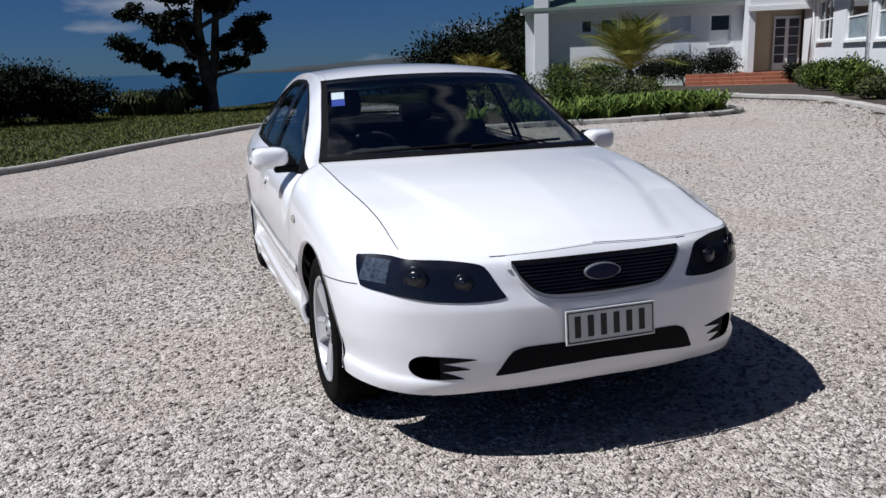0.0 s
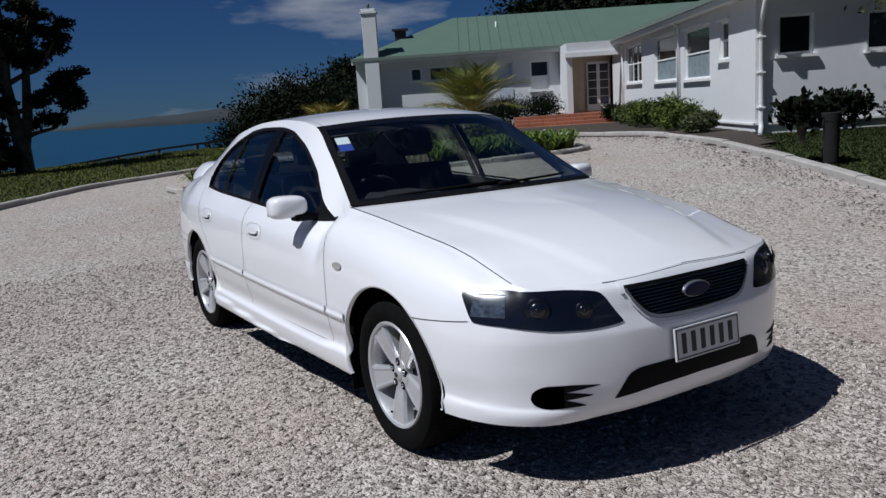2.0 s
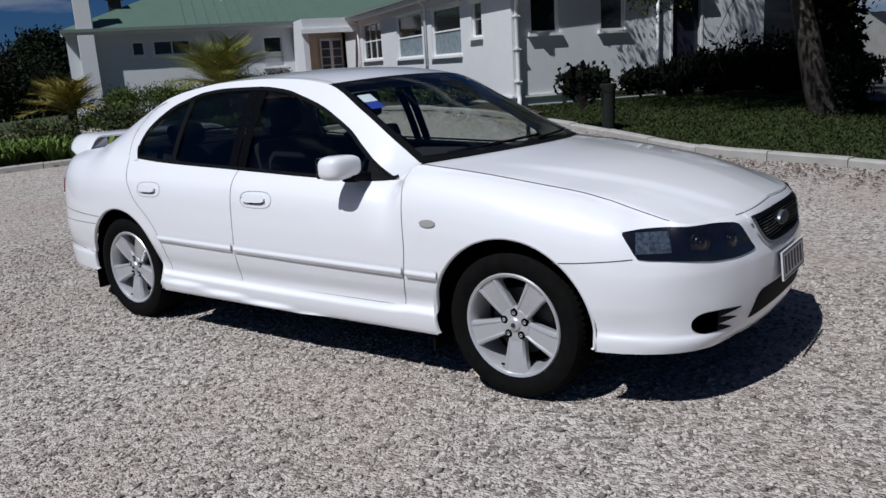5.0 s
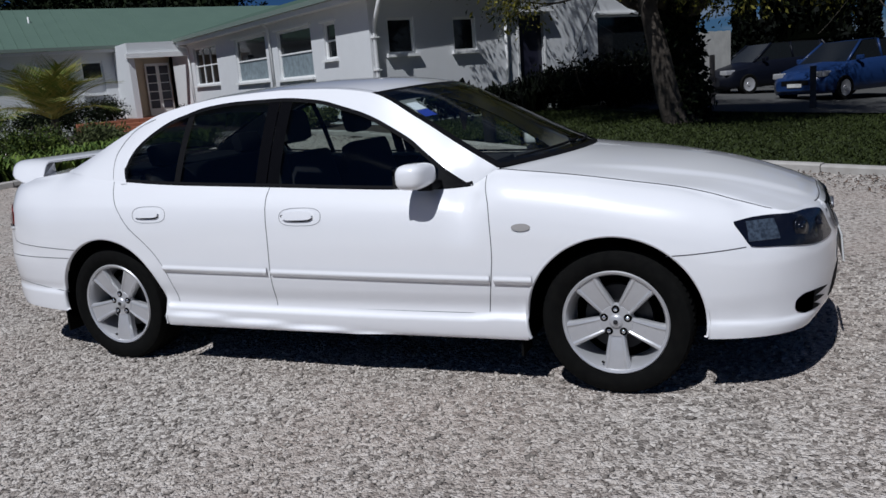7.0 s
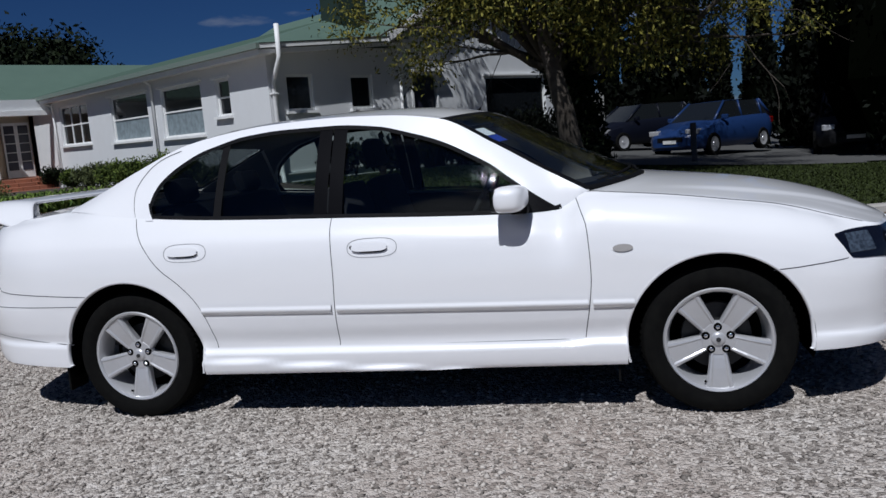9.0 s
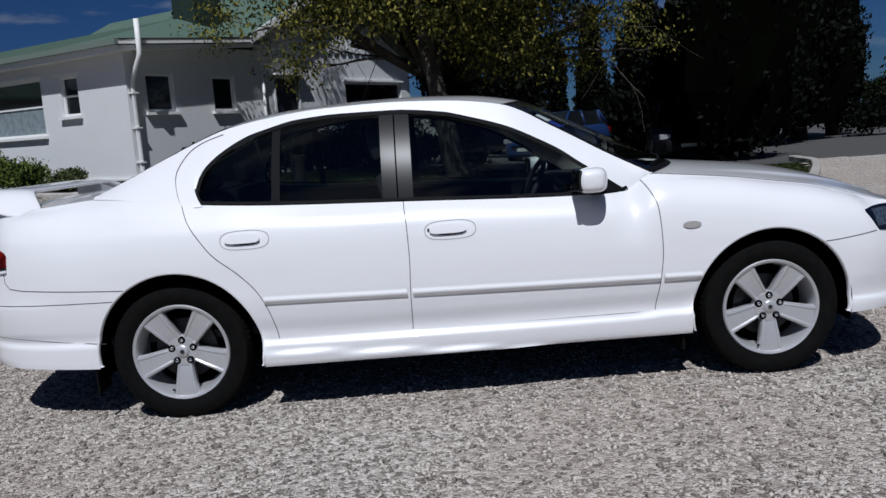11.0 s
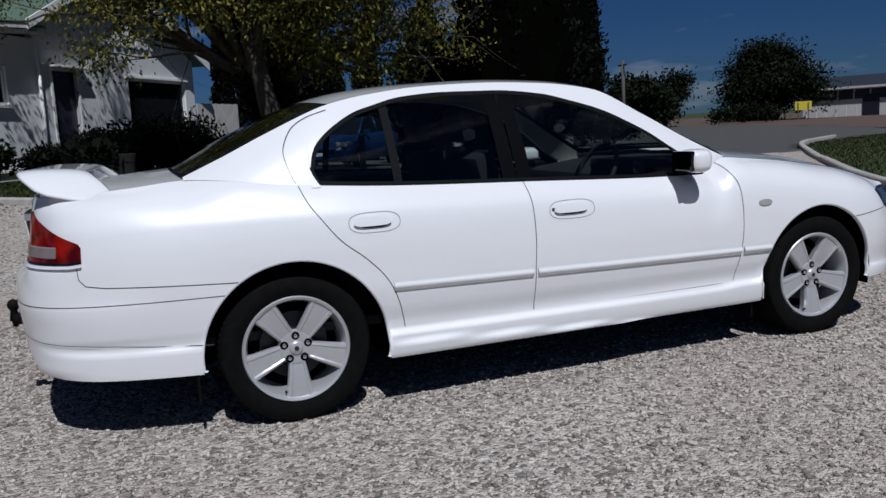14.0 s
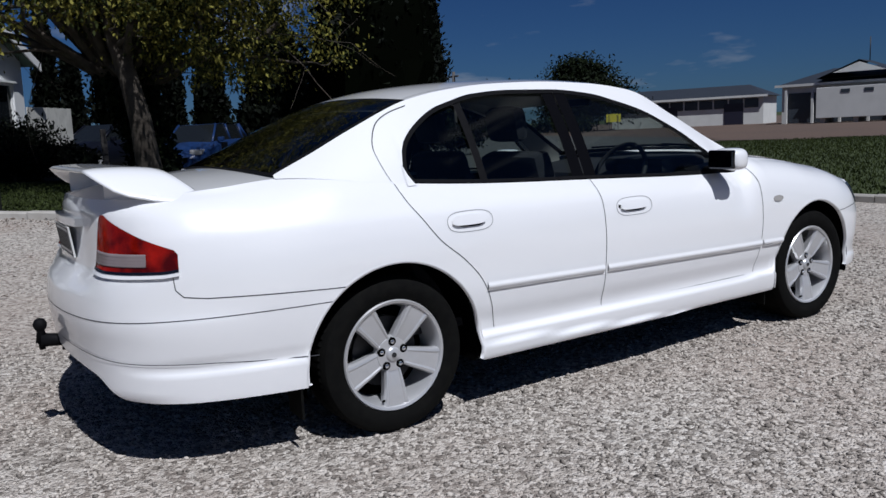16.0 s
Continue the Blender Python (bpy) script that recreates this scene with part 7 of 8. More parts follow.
# planting along the end wall and the gable; tree shade is in its leaf colour
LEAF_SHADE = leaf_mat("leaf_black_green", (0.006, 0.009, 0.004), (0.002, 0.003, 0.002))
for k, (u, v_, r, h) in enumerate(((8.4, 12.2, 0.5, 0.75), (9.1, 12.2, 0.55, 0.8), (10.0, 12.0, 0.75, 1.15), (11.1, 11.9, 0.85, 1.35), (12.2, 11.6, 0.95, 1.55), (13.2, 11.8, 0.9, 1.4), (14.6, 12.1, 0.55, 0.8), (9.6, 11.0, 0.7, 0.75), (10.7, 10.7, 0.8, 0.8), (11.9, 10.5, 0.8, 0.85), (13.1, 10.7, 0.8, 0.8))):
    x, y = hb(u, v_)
    bush("shrub", "dark shrub along the house wall, shade put into its leaf colour", x, y, gz(x, y), r, r, h, LEAF_SHADE, n=2200, size=0.12, seed=340 + k, group="shade shrubs", lumps=12)
for k, u in enumerate((6.9, 7.3)):
    x, y = hb(u, 12.35)
    bush("shrub", "broad-leaved green shrub at the foot of the end wall", x, y, gz(x, y), 0.36, 0.36, 0.95, LEAF_DARK, n=420, size=0.13, seed=355 + k, lumps=8, aspect=1.5)
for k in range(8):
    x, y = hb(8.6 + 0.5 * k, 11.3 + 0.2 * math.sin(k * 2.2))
    blades("strap_plant", "dark strap-leaved clump, shade put into its leaf colour", x, y, gz(x, y), 0.45, 0.75, 50, LEAF_SHADE, seed=360 + k, group="shade plants", width=0.03)
px, py = 8.25, 3.75
stump = thing("planter", "tall dark weathered planter pot on the lawn", "planter", (px, py, gz(px, py)))
lathe("pot", [(0.0, 0.0), (0.10, 0.0), (0.105, 0.25), (0.115, 0.55), (0.135, 0.64), (0.14, 0.69), (0.12, 0.70), (0.11, 0.64), (0.0, 0.62)], material("old_pot", (0.009, 0.009, 0.008), rough=0.9, var=0.6, scale=14), stump, n=24, axis="z")
# takes the same shade-darkened leaf colour as the wall planting
bush("shrub", "broad-leaved dark shrub growing from the planter, shade in its leaf colour", px - 0.05, py + 0.42, gz(px, py) + 0.30, 0.34, 0.34, 0.80, LEAF_SHADE, n=420, size=0.14, seed=380, lumps=7, aspect=1.5)

# ---- the yellow-green tree by the gable ----
tree("tree", "old leaning tree with sparse yellow-green leaves", 11.1, 0.9, gz(11.1, 0.9) - 0.05, 11.0, 0.30, 7, LEAF_OLIVE, BARK, leaves=100000, leaf_size=0.09, spread=0.85, depth=4, first=0.32, clump=0.52, lean=(-0.06, 0.12), up=0.22, stems=2, droop=0.7, min_z=3.3, boughs=((-1.6, 2.6, 4.9), (-2.4, 1.4, 5.4), (-1.4, 3.8, 5.6), (-3.0, 3.2, 6.6), (0.4, 2.4, 4.8), (1.2, -2.6, 4.7), (0.3, -3.6, 5.0), (-1.5, 2.4, 4.1), (-2.2, 1.6, 4.0), (-0.9, 3.6, 4.3), (-2.4, -0.6, 5.0), (-1.2, 1.2, 3.9), (0.8, -1.6, 4.2), (-0.6, -2.6, 4.6), (0.6, -4.4, 4.8), (1.0, -3.4, 4.0), (0.6, 3.2, 3.3), (-0.6, 2.8, 3.6), (1.2, 2.6, 3.6), (0.2, 2.0, 3.2), (1.4, 3.7, 3.9), (-0.4, -2.2, 3.0), (0.6, -2.8, 3.1), (1.4, -3.2, 3.2), (0.0, -1.4, 3.4), (-0.8, 0.9, 3.2)), ivy=14000)


# ---- tall dark cypresses ----
def cypress(x, y, h, r, seed, n=13000, size=0.34):
    rng = np.random.default_rng(seed)
    root = thing("cypress", "tall dense dark cypress", "tree", on(x, y), 0, "cypresses")
    tube("trunk", [(0, 0, -0.2), (0, 0, h * 0.5), (0, 0, h * 0.95)], [0.28, 0.16, 0.04], BARK, root, sides=8)
    cs, rs = [], []
    v, f, m = [], [], 14
    for k in range(12):                      # added black shell: closes sky gaps, stands in for shade inside the crown
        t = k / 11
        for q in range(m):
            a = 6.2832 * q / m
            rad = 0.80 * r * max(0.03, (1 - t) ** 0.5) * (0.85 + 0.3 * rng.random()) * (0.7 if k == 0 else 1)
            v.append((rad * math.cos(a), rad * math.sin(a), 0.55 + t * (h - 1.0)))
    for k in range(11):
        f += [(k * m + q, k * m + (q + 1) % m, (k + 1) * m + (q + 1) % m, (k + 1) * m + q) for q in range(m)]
    mesh_ob("heart", v, f + [tuple(range(m))[::-1]], CROWN_SHADE, root)
    for k in range(90):
        t = rng.random()
        rad = r * (1 - t) ** 0.55 * (0.7 if t < 0.05 else 1.0)
        a = rng.random() * 6.28
        q = 0.62 * math.sqrt(rng.random())
        cs.append((rad * q * math.cos(a), rad * q * math.sin(a), 0.7 + t * (h - 1.0)))
        rs.append(max(0.25, rad * 0.55))
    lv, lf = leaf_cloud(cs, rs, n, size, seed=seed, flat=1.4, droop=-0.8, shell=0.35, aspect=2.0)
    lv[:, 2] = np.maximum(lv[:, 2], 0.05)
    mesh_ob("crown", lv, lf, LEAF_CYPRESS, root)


for k, (x, y, h, r) in enumerate(((15.9, -6.0, 14, 2.15), (22.6, -9.6, 17, 2.3), (24.8, -11.9, 17, 2.2), (27.2, -14.3, 14, 1.5), (25.7, -1.6, 13, 1.45), (26.8, -4.75, 5.6, 0.85), (22.0, -5.6, 5.6, 1.7), (26.4, -3.3, 4.3, 0.5), (28.5, 0.6, 5.4, 0.62), (29.2, -0.3, 4.2, 0.55))):
    cypress(x, y, h, r, 400 + k, 30000 if x < 18 else 20000, 0.20 if x < 18 else 0.24)
for k, (x, y, rx, h) in enumerate(((25.0, -9.0, 1.5, 2.2), (27.0, -7.4, 1.4, 1.8), (27.2, -14.2, 1.4, 1.9), (24.6, -14.4, 1.2, 1.4), (28.5, -2.8, 1.4, 1.4), (26.8, 1.2, 1.1, 1.2))):
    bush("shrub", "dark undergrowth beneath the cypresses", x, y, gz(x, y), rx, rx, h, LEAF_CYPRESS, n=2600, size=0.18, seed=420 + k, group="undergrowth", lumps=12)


# ---- parked vehicles ----
def parked_car(name, label, x, y, rz, L, W, H, paint, seed, boxy=0.0):
    """A hatchback or wagon: lofted body, glasshouse, wheels, lamps; nose towards -x."""
    root = thing(name, label, "car", on(x, y), rz, "parked cars")
    hw_, g0 = W / 2, 0.20
    top = pchip([0, 0.03 * L, 0.20 * L, 0.29 * L, 0.95 * L, L], [0.55, 0.68, 0.86, 0.93, 0.98, 0.80])
    bot = pchip([0, 0.04 * L, 0.9 * L, L], [0.30, 0.20, 0.20, 0.35])
    half = pchip([0, 0.05 * L, 0.18 * L, 0.5 * L, 0.9 * L, L], [0.62 * hw_, 0.86 * hw_, 0.97 * hw_, hw_, 0.96 * hw_, 0.80 * hw_])
    v, f = [], []
    N = 28
    for k in range(N + 1):
        s = L * k / N
        b, t, w = float(bot(s)), float(top(s)), float(half(s))
        for a, z in ((0.0, b), (0.92, b), (1.0, b + 0.15 * (t - b)), (1.0, b + 0.55 * (t - b)), (0.96, b + 0.85 * (t - b)), (0.82, t), (0.0, t + 0.03)):
            v.append((s - L / 2, w * a, z))
    m = 7
    vv = v + [(a, -b, c) for a, b, c in v]
    o = len(v)
    for k in range(N):
        for q in range(m - 1):
            f.append((k * m + q, k * m + q + 1, (k + 1) * m + q + 1, (k + 1) * m + q))
            f.append((o + k * m + q, o + (k + 1) * m + q, o + (k + 1) * m + q + 1, o + k * m + q + 1))
    f += [tuple(range(m)) + tuple(o + q for q in range(m - 1, -1, -1)), tuple(N * m + q for q in range(m - 1, -1, -1)) + tuple(o + N * m + q for q in range(m))]
    mesh_ob("body", vv, f, paint, root, smooth=True).data.set_sharp_from_angle(angle=radians(40))
    r0, r1, r2, r3 = 0.26 * L - L / 2, (0.44 - 0.04 * boxy) * L - L / 2, 0.88 * L - L / 2, 0.975 * L - L / 2
    zb, zt = 0.92, H
    ring = lambda x0, z, w: [(x0, w, z), (x0, -w, z)]
    pts = [(r0, 0.80 * hw_, zb), (r1, 0.62 * hw_, zt - 0.03), ((r1 + r2) / 2, 0.64 * hw_, zt), (r2, 0.62 * hw_, zt - 0.04), (r3, 0.78 * hw_, zb + 0.02)]
    v = [(a, b, c) for a, b, c in pts] + [(a, -b, c) for a, b, c in pts]
    mesh_ob("roof", [v[i] for i in (1, 2, 3, 6, 7, 8)], [(0, 1, 4, 3), (1, 2, 5, 4)], paint, root, smooth=True)
    mesh_ob("windscreen", [v[i] for i in (0, 1, 6, 5)], [(0, 1, 2, 3)], PANE_DARK, root)
    mesh_ob("rear_screen", [v[i] for i in (3, 4, 9, 8)], [(0, 1, 2, 3)], PANE_DARK, root)
    for sg in (1, -1):
        q = [(a, sg * b, c) for a, b, c in pts]
        fs = [(0, 1, 2, 3, 4)]
        mesh_ob("side_glass", q, fs if sg < 0 else [fs[0][::-1]], PANE_DARK, root)
        for t in (0.36, 0.72):
            xx = r0 + (r3 - r0) * (0.12 + t)
            tube("pillar", [(xx, sg * 0.80 * hw_, zb), (xx, sg * 0.64 * hw_, zt - 0.03)], 0.03, paint, root, sides=6)
        tube("pillar", [(pts[0][0], sg * pts[0][1], pts[0][2]), (pts[1][0], sg * pts[1][1], pts[1][2])], 0.035, paint, root, sides=6)
        tube("pillar", [(pts[4][0], sg * pts[4][1], pts[4][2]), (pts[3][0], sg * pts[3][1], pts[3][2])], 0.05, paint, root, sides=6)
        bm = bmesh.new()
        bm_box(bm, 0.33 * L - L / 2 - 0.05, 0.33 * L - L / 2 + 0.06, sg * hw_ - 0.02 * sg - 0.08, sg * hw_ - 0.02 * sg + 0.10, 0.93, 1.05, 0.03)
        part("door_mirror", bm, paint, root)
        bm = bmesh.new()
        bm_box(bm, 0.02 * L - L / 2, 0.10 * L - L / 2, sg * 0.66 * hw_ - 0.16, sg * 0.66 * hw_ + 0.14, 0.60, 0.74, 0.03)
        part("headlamp", bm, ALLOY, root, "clear headlamp")
        bm = bmesh.new()
        bm_box(bm, 0.955 * L - L / 2, 0.995 * L - L / 2, sg * 0.72 * hw_ - 0.12, sg * 0.72 * hw_ + 0.12, 0.70, 0.88, 0.02)
        part("tail_lamp", bm, TAIL_RED, root, "red tail lamp")
        for s in (0.19, 0.80):
            wv = new("wheel")
            wv.parent = root
            wv.matrix_local = pose(s * L - L / 2, sg * (hw_ - 0.02), 0.30, 0, 0, 90 if sg < 0 else -90)
            lathe("tyre", [(0.19, -0.02), (0.28, -0.035), (0.30, 0.0), (0.30, 0.16), (0.2, 0.17)], RUBBER, wv, n=28)
            lathe("rim", [(0.0, -0.012), (0.05, -0.018), (0.06, 0.0), (0.16, -0.01), (0.195, -0.022), (0.2, 0.02)], ALLOY, wv, n=28)
    bm = bmesh.new()
    bm_box(bm, -L / 2 - 0.005, -L / 2 + 0.03, -0.45 * hw_, 0.45 * hw_, 0.42, 0.55, 0.01)
    part("grille", bm, BLACK_TRIM, root)
    bm = bmesh.new()
    bm_box(bm, -L / 2 - 0.02, -L / 2 + 0.0, -0.2, 0.2, 0.38, 0.47, 0.004)
    part("number_plate", bm, PLATE, root, "plain pale plate")
    return root


# blue and navy are darkened: the trees' shade is put into the paint
BLUE = material("blue_paint", (0.012, 0.032, 0.105), rough=0.35, spec=0.3, coat=0.3, var=0.1, scale=3)
NAVY = material("dark_paint", (0.004, 0.005, 0.010), rough=0.4, spec=0.2, coat=0.15, var=0.1, scale=3)
BLACKP = material("black_paint", (0.004, 0.004, 0.005), rough=0.5, spec=0.2, coat=0.1, var=0.1, scale=3)
parked_car("hatchback", "mid-blue hatchback parked in the shade", 19.4, -2.2, -38, 4.1, 1.72, 1.44, BLUE, 1)
parked_car("hatchback", "dark navy hatchback parked beneath trees", 22.6, -0.2, -50, 4.1, 1.72, 1.45, NAVY, 2)
parked_car("wagon", "large black wagon parked in deep shade", 18.6, -5.6, -12, 4.6, 1.82, 1.72, BLACKP, 3, boxy=1)
# pale posts in dark grey: the tree shade on them is in the colour
post = thing("bollard", "short pale marker post on the lawn edge, shade put into its grey colour", "post", on(14.3, -1.25))
box("shaft", -0.06, 0.06, -0.06, 0.06, -0.1, 0.85, WOOD_GREY, post, bevel=0.01)
post2 = thing("bollard", "short pale marker post on the lawn edge, shade put into its grey colour", "post", on(16.6, 0.9))
box("shaft", -0.06, 0.06, -0.06, 0.06, -0.1, 1.1, WOOD_GREY, post2, bevel=0.01)
wb = thing("wheelie_bin", "dark green wheelie bin beside the road", "bin", on(22.0, -8.6), 20)
bm = bmesh.new()
bm_box(bm, -0.28, 0.28, -0.30, 0.30, 0.06, 0.98, 0.03)
for q in bm.verts:
    kk = 0.82 + 0.18 * q.co.z
    q.co.x *= kk
    q.co.y *= kk
part("bin_body", bm, material("bin_green", (0.02, 0.045, 0.03), rough=0.5), wb)
box("bin_lid", -0.31, 0.31, -0.34, 0.32, 0.985, 1.06, material("bin_lid_green", (0.03, 0.06, 0.04), rough=0.5), wb, bevel=0.02)
lathe("bin_wheel", [(0.0, -0.3), (0.1, -0.3), (0.1, -0.25), (0.0, -0.25)], RUBBER, wb, n=20).matrix_local = pose(0, 0.25, 0.1)
lathe("bin_wheel", [(0.0, 0.25), (0.1, 0.25), (0.1, 0.3), (0.0, 0.3)], RUBBER, wb, n=20).matrix_local = pose(0, 0.25, 0.1)

# ---- far side: trees, pole, hedge, sheds ----
for k, (x, y, h, w) in enumerate(((66.5, -60.6, 15.0, 1.45), (58.0, -38.5, 9.6, 1.3), (61.0, -42.5, 8.8, 1.3), (54.0, -33.6, 9.0, 1.2), (110, -62, 8.0, 1.3), (120, -75, 8.0, 1.3), (104, -70, 6.0, 1.3))):
    tree("tree", "round-headed dark tree across the yard", x, y, 0.0, h, 0.35, 500 + k, LEAF_DARK, BARK, leaves=30000 if k == 0 else 8000, leaf_size=0.42, spread=0.85, depth=3, first=0.27, clump=w, up=0.02)
for k in range(5, 8):
    x, y = 50.5 + 1.2 * k, -58.5 + 1.6 * k
    bush("hedge", "dark clipped hedge across the yard", x, y, 0.0, 1.5, 1.5, 2.2, LEAF_DARK, n=700, size=0.3, seed=520 + k, group="hedge", category="hedge", lumps=9, twigs=False)
pole = thing("power_pole", "timber power pole with a crossarm", "pole", (46.6, -28.9, 0))
tube("shaft", [(0, 0, -0.3), (0, 0, 5.3)], [0.14, 0.11], WOOD_GREY, pole, sides=8)
box("crossarm", -0.6, 0.6, -0.05, 0.05, 4.9, 5.02, WOOD_GREY, pole)
sign = thing("sign", "plain yellow notice board on the fence", "sign", (58.6, -56.9, 1.4), 45)
YEL = material("sign_yellow", (0.65, 0.55, 0.05), rough=0.6)
box("board", -0.75, 0.75, -0.03, 0.03, -0.42, 0.42, YEL, sign)
box("leg", -0.5, -0.42, 0.03, 0.09, -1.4, 0.3, WOOD_GREY, sign)
box("leg", 0.42, 0.5, 0.03, 0.09, -1.4, 0.3, WOOD_GREY, sign)

SHED_WHITE = material("shed_white", (0.62, 0.62, 0.60), rough=0.8, var=0.2, scale=1.0)
SHED_ROOF = material("shed_roof", (0.024, 0.030, 0.042), rough=0.6, var=0.2, scale=0.6)
SHED_GLASS_SHADE = material("shed_glass", (0.05, 0.06, 0.075), rough=0.2, var=0.5, scale=0.8)


def long_building(name, label, p, q, depth, wall_h, ridge, base=0.0, band=True):
    """A low building with its front from p to q; windows in a band."""
    dx, dy = q[0] - p[0], q[1] - p[1]
    ln, ang = math.hypot(dx, dy), math.degrees(math.atan2(dy, dx))
    b = thing(name, label, "building", (p[0], p[1], base), ang)
    box("wall", 0, ln, 0.0, 0.2, 0, wall_h, SHED_WHITE, b)
    box("wall", 0, ln, depth - 0.2, depth, 0, wall_h, SHED_WHITE, b)
    box("wall", 0, 0.2, 0.2, depth - 0.2, 0, wall_h, SHED_WHITE, b)
    box("wall", ln - 0.2, ln, 0.2, depth - 0.2, 0, wall_h, SHED_WHITE, b)
    o = 0.5
    v = [(-o, -o, wall_h), (ln + o, -o, wall_h), (ln + o, depth + o, wall_h), (-o, depth + o, wall_h), (depth * 0.3, depth / 2, ridge), (ln - depth * 0.3, depth / 2, ridge)]
    mesh_ob("roof", v, [(0, 1, 5, 4), (2, 3, 4, 5), (1, 2, 5), (3, 0, 4), (3, 2, 1, 0)], SHED_ROOF, b)
    box("fascia", -o, ln + o, -o - 0.05, -o, wall_h - 0.12, wall_h + 0.10, SHED_WHITE, b)
    if band:
        n = int(ln / 1.6)
        for k in range(n):
            w = new("window")
            w.parent = b
            a = 0.4 + k * (ln - 0.8) / n
            box("pane", a + 0.08, a + (ln - 0.8) / n - 0.08, -0.04, -0.005, wall_h * 0.60, wall_h * 0.92, SHED_GLASS_SHADE, w)
    return b


wing = long_building("shed", "long low white shed with a grey-blue roof", (64.6, -62.6), (49.5, -69.5), 7, 3.0, 4.3)
box("doorway", 6.0, 7.6, -0.06, -0.01, 0, 2.2, DOOR_DARK, wing, "dark open doorway")
box("doorway", 12.6, 14.6, -0.06, -0.01, 0, 2.3, DOOR_DARK, wing, "dark open doorway")
for k in range(6):
    box("pen_rail", 0.5 + 1.0 * k, 0.6 + 1.0 * k, -0.5, -0.42, 0, 1.2, SHED_WHITE, wing)
hall = long_building("hall", "larger grey-roofed hall with a white gable vent", (42.5, -62.5), (28.5, -66.5), 10, 3.5, 5.0, band=False)
v = [(3.2, -0.9, 3.9), (10.2, -0.9, 3.9), (6.7, -0.9, 5.35), (3.2, 3.0, 3.9), (10.2, 3.0, 3.9), (6.7, 3.4, 5.35)]
mesh_ob("porch_roof", v, [(0, 3, 5, 2), (1, 2, 5, 4), (0, 1, 4, 3)], SHED_ROOF, hall)
v = [(4.6, -0.95, 4.35), (8.8, -0.95, 4.35), (6.7, -0.95, 5.15), (4.6, -0.85, 4.35), (8.8, -0.85, 4.35), (6.7, -0.85, 5.15)]
mesh_ob("gable_vent", v, [(0, 1, 2), (5, 4, 3), (0, 3, 4, 1), (1, 4, 5, 2), (2, 5, 3, 0)], SHED_WHITE, hall, "white triangular gable")
# dark sheet on the wall that imitates the veranda's shade
box("veranda_shade", 0.6, 11.8, -0.06, -0.01, 0.1, 2.8, SHED_GLASS_SHADE, hall)
for k in range(6):
    box("post", 0.4 + 2.3 * k, 0.6 + 2.3 * k, -0.5, -0.3, 0, 3.1, SHED_WHITE, hall)
tube("mast", [(6.7, 2.5, 5.3), (6.7, 2.5, 7.4)], 0.05, STEEL_DARK, hall, sides=6)
cabin = thing("container", "white box container on low piers", "container", (34.6, -61.6, 0), 16)
box("box_body", -3.1, 3.1, -1.2, 1.2, 0.5, 3.05, SHED_WHITE, cabin, bevel=0.03)
for k in (-1, 0.8):
    box("vent_grille", k - 0.35, k + 0.35, 1.205, 1.23, 2.55, 2.85, SHED_GLASS_SHADE, cabin)
for k in (-2.6, 0, 2.6):
    box("pier", k - 0.2, k + 0.2, -1.0, 1.0, -0.2, 0.49, CONCRETE, cabin)


# ---- gravel stones, litter and grass on the near ground ----
def stones(n, seed, fn, smin, smax):
    rng = np.random.default_rng(seed)
    base = np.array([(1, 0, 0), (-1, 0, 0), (0, 1, 0), (0, -1, 0), (0, 0, 1), (0, 0, -0.6)], float)
    tri = np.array([(0, 2, 4), (2, 1, 4), (1, 3, 4), (3, 0, 4), (2, 0, 5), (1, 2, 5), (3, 1, 5), (0, 3, 5)])
    pts = np.array([q for q in (fn(rng) for _ in range(int(n * 1.15))) if in_court(*q)][:n])
    n = len(pts)
    s = (smin + (smax - smin) * rng.random((n, 1)) ** 2)
    a = rng.random(n) * 6.28
    sc = s * np.stack([0.8 + 0.6 * rng.random(n), 0.6 + 0.5 * rng.random(n), 0.45 + 0.35 * rng.random(n)], 1)
    p = (base[None] + rng.normal(size=(n, 6, 3)) * 0.18) * sc[:, None]
    ca, sa_ = np.cos(a)[:, None], np.sin(a)[:, None]
    z0 = np.array([gz(x, y) for x, y in pts])[:, None]
    V = np.stack([p[..., 0] * ca - p[..., 1] * sa_ + pts[:, :1], p[..., 0] * sa_ + p[..., 1] * ca + pts[:, 1:], p[..., 2] + z0 + s * 0.12], 2)
    F = tri[None] + 6 * np.arange(n)[:, None, None]
    return V.reshape(-1, 3), F.reshape(-1, 3)


def spread_near(rng):
    """Where the court is walked: more stones towards the open side of the car."""
    if rng.random() < 0.72:
        return rng.uniform(-3.6, 1.8), rng.uniform(-3.0, 6.0)
    return rng.uniform(-6, 6), rng.uniform(-6, 12)


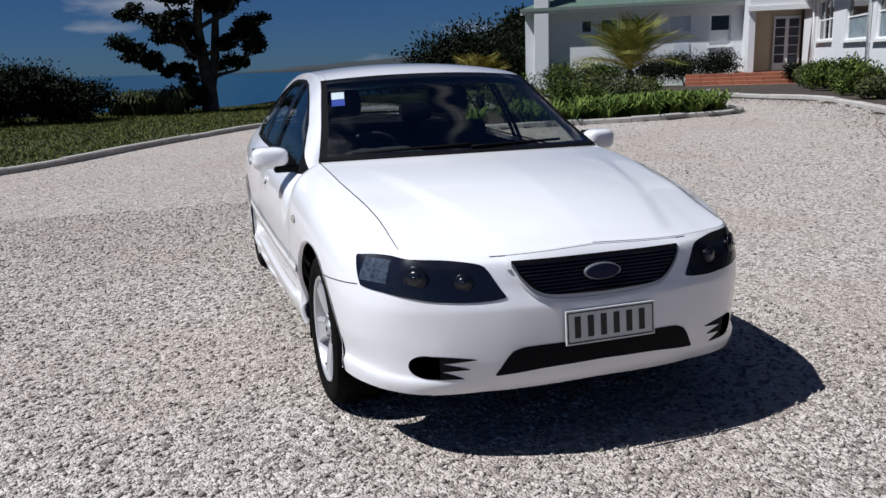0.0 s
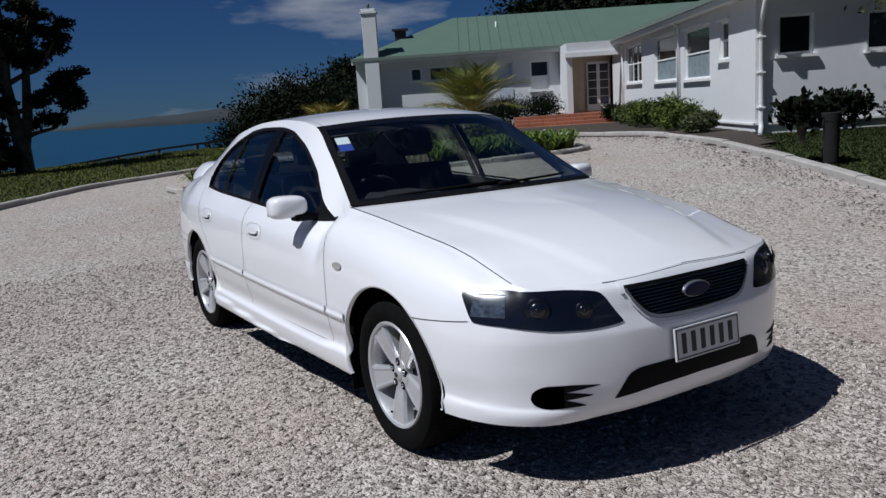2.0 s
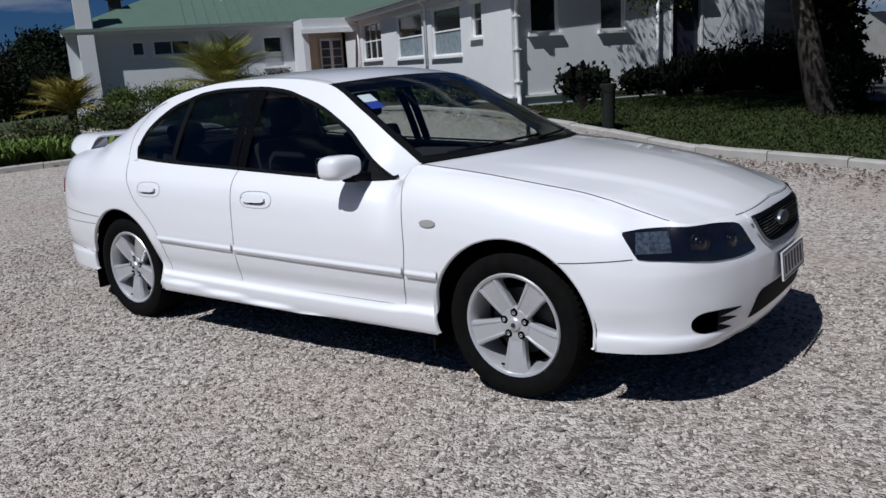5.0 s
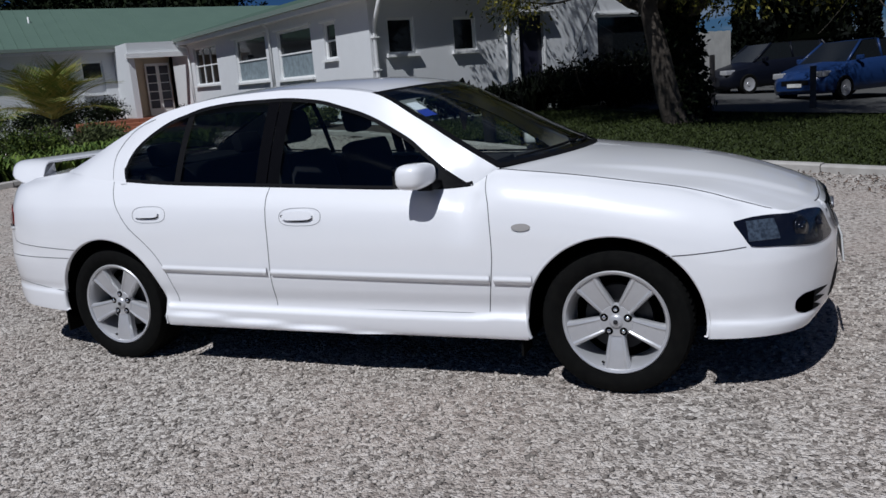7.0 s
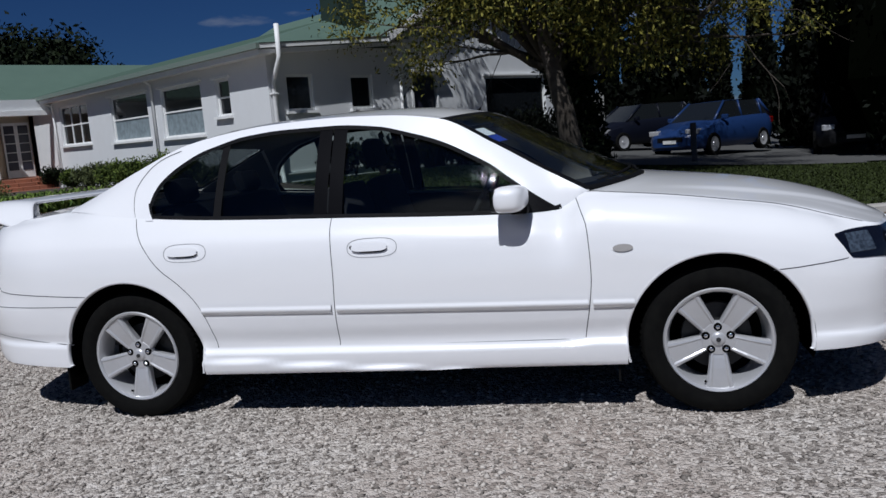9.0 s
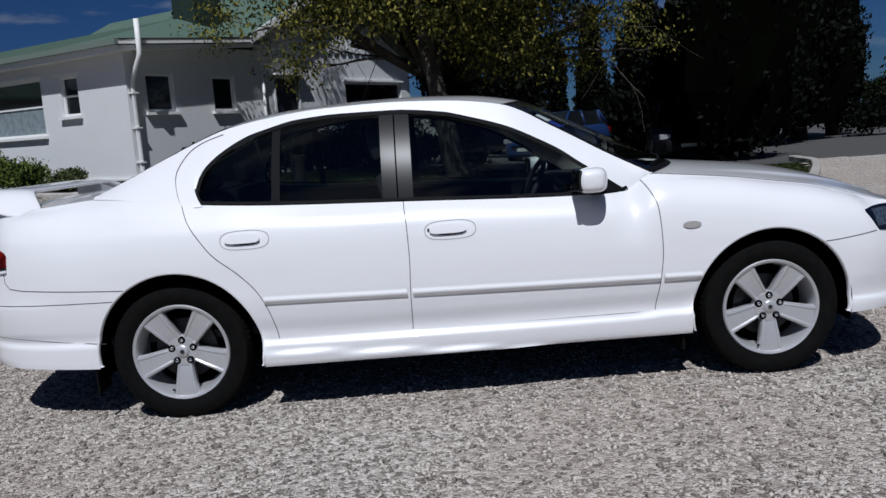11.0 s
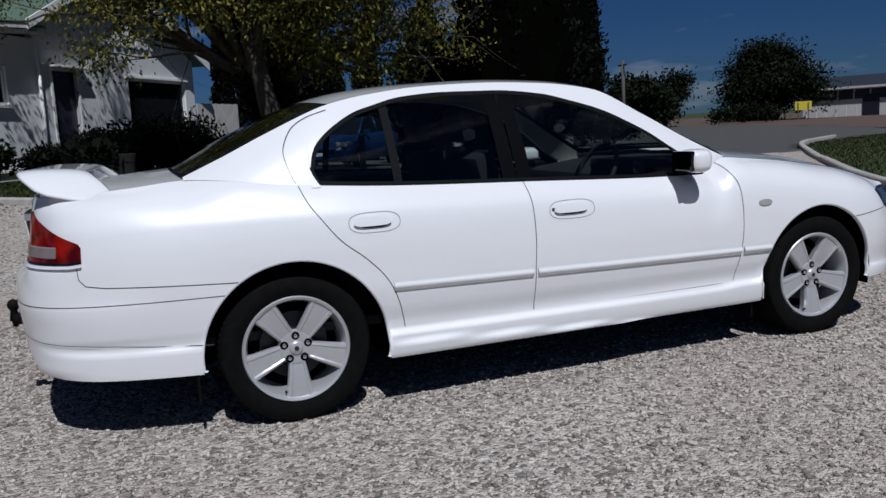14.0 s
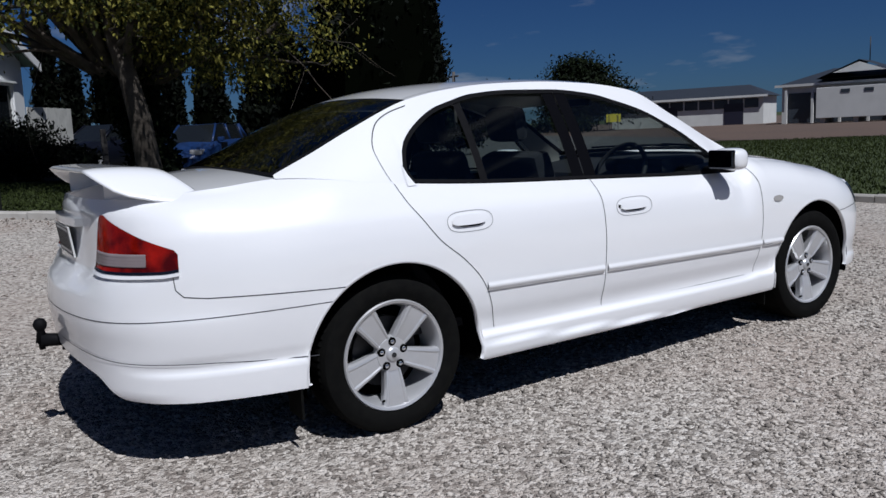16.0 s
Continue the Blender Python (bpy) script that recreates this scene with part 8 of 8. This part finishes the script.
v, f = stones(60000, 77, spread_near, 0.006, 0.017)
tagged(mesh_ob("gravel", v, f, STONE), "loose pale crushed stones on the court", "gravel", kind="stuff")
rng = np.random.default_rng(9)
v, f = [], []
for k in range(3200):
    if rng.random() < 0.85:
        i = int(rng.integers(10, len(K_HOUSE) - 30))
        x, y = K_HOUSE[i]
        x, y = x - abs(rng.normal()) * 0.55 - 0.10, y + rng.normal() * 0.3
    else:
        x, y = rng.uniform(1.5, 10), rng.uniform(2, 11)
    if not in_court(x, y):
        continue
    a, s = rng.random() * 6.28, rng.uniform(0.012, 0.042)
    c, q = math.cos(a) * s, math.sin(a) * s
    z = gz(x, y) + 0.012
    i = len(v)
    v += [(x - c, y - q, z), (x + q * 0.3, y - c * 0.3, z + 0.018), (x + c, y + q, z), (x - q * 0.3, y + c * 0.3, z + 0.012)]
    f.append((i, i + 1, i + 2, i + 3))
tagged(mesh_ob("leaf_litter", v, f, material("dry_leaf", (0.11, 0.065, 0.04), rough=0.9, island=1.0, color2=(0.04, 0.028, 0.02))), "dry brown leaves blown against the kerb", "leaves", kind="stuff")


def grass(name, inside, x0, x1, y0, y1, n, h, seed, leaf):
    rng = np.random.default_rng(seed)
    xy = np.stack([rng.uniform(x0, x1, n), rng.uniform(y0, y1, n)], 1)
    xy = np.array([q for q in xy if inside(q[0], q[1])])
    n = len(xy)
    a, hh, w = rng.random(n) * 6.28, h * (0.5 + rng.random(n)), 0.012 + 0.01 * rng.random(n)
    z = np.array([gz(x, y) - 0.04 for x, y in xy])
    d = np.stack([np.cos(a) * w, np.sin(a) * w], 1)
    tip = xy + rng.normal(size=(n, 2)) * 0.03
    v = np.stack([np.c_[xy - d, z], np.c_[xy + d, z], np.c_[tip, z + hh]], 1).reshape(-1, 3)
    f = np.arange(3 * n).reshape(-1, 3)
    return tagged(mesh_ob(name, v, f, leaf), "short mown grass blades", "grass", kind="stuff")


# darker copy of the blades: tree shade on the lawn put into the colour
GRASS_LEAF_SHADED = leaf_mat("grass_blade", (0.034, 0.046, 0.012), (0.018, 0.024, 0.007), rough=0.7)
lawn_a = poly_inside(K_HOUSE[30:] + [(13.2, -5.0), (12.8, -2.0), (13.0, 2.0), hb(9.5, 11.2), hb(5.6, 12.9)])
grass("grass_lawn", lawn_a, 4, 15, -7, 9, 110000, 0.035, 31, GRASS_LEAF_SHADED)
lawn_b = lambda x, y: (not in_court(x, y)) and y > 8 and x < 7
# lighter copy for the verge: sunlight put into the blade colour
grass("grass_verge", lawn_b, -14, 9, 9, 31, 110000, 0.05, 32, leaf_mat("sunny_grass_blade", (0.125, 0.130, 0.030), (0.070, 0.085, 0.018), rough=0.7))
lawn_c = poly_inside(K_LAWN2 + [(-10, -30), (14, -29), (19.5, -25)])
grass("grass_lawn", lawn_c, -4, 20, -29, -5.8, 60000, 0.06, 33, GRASS_LEAF_SHADED)
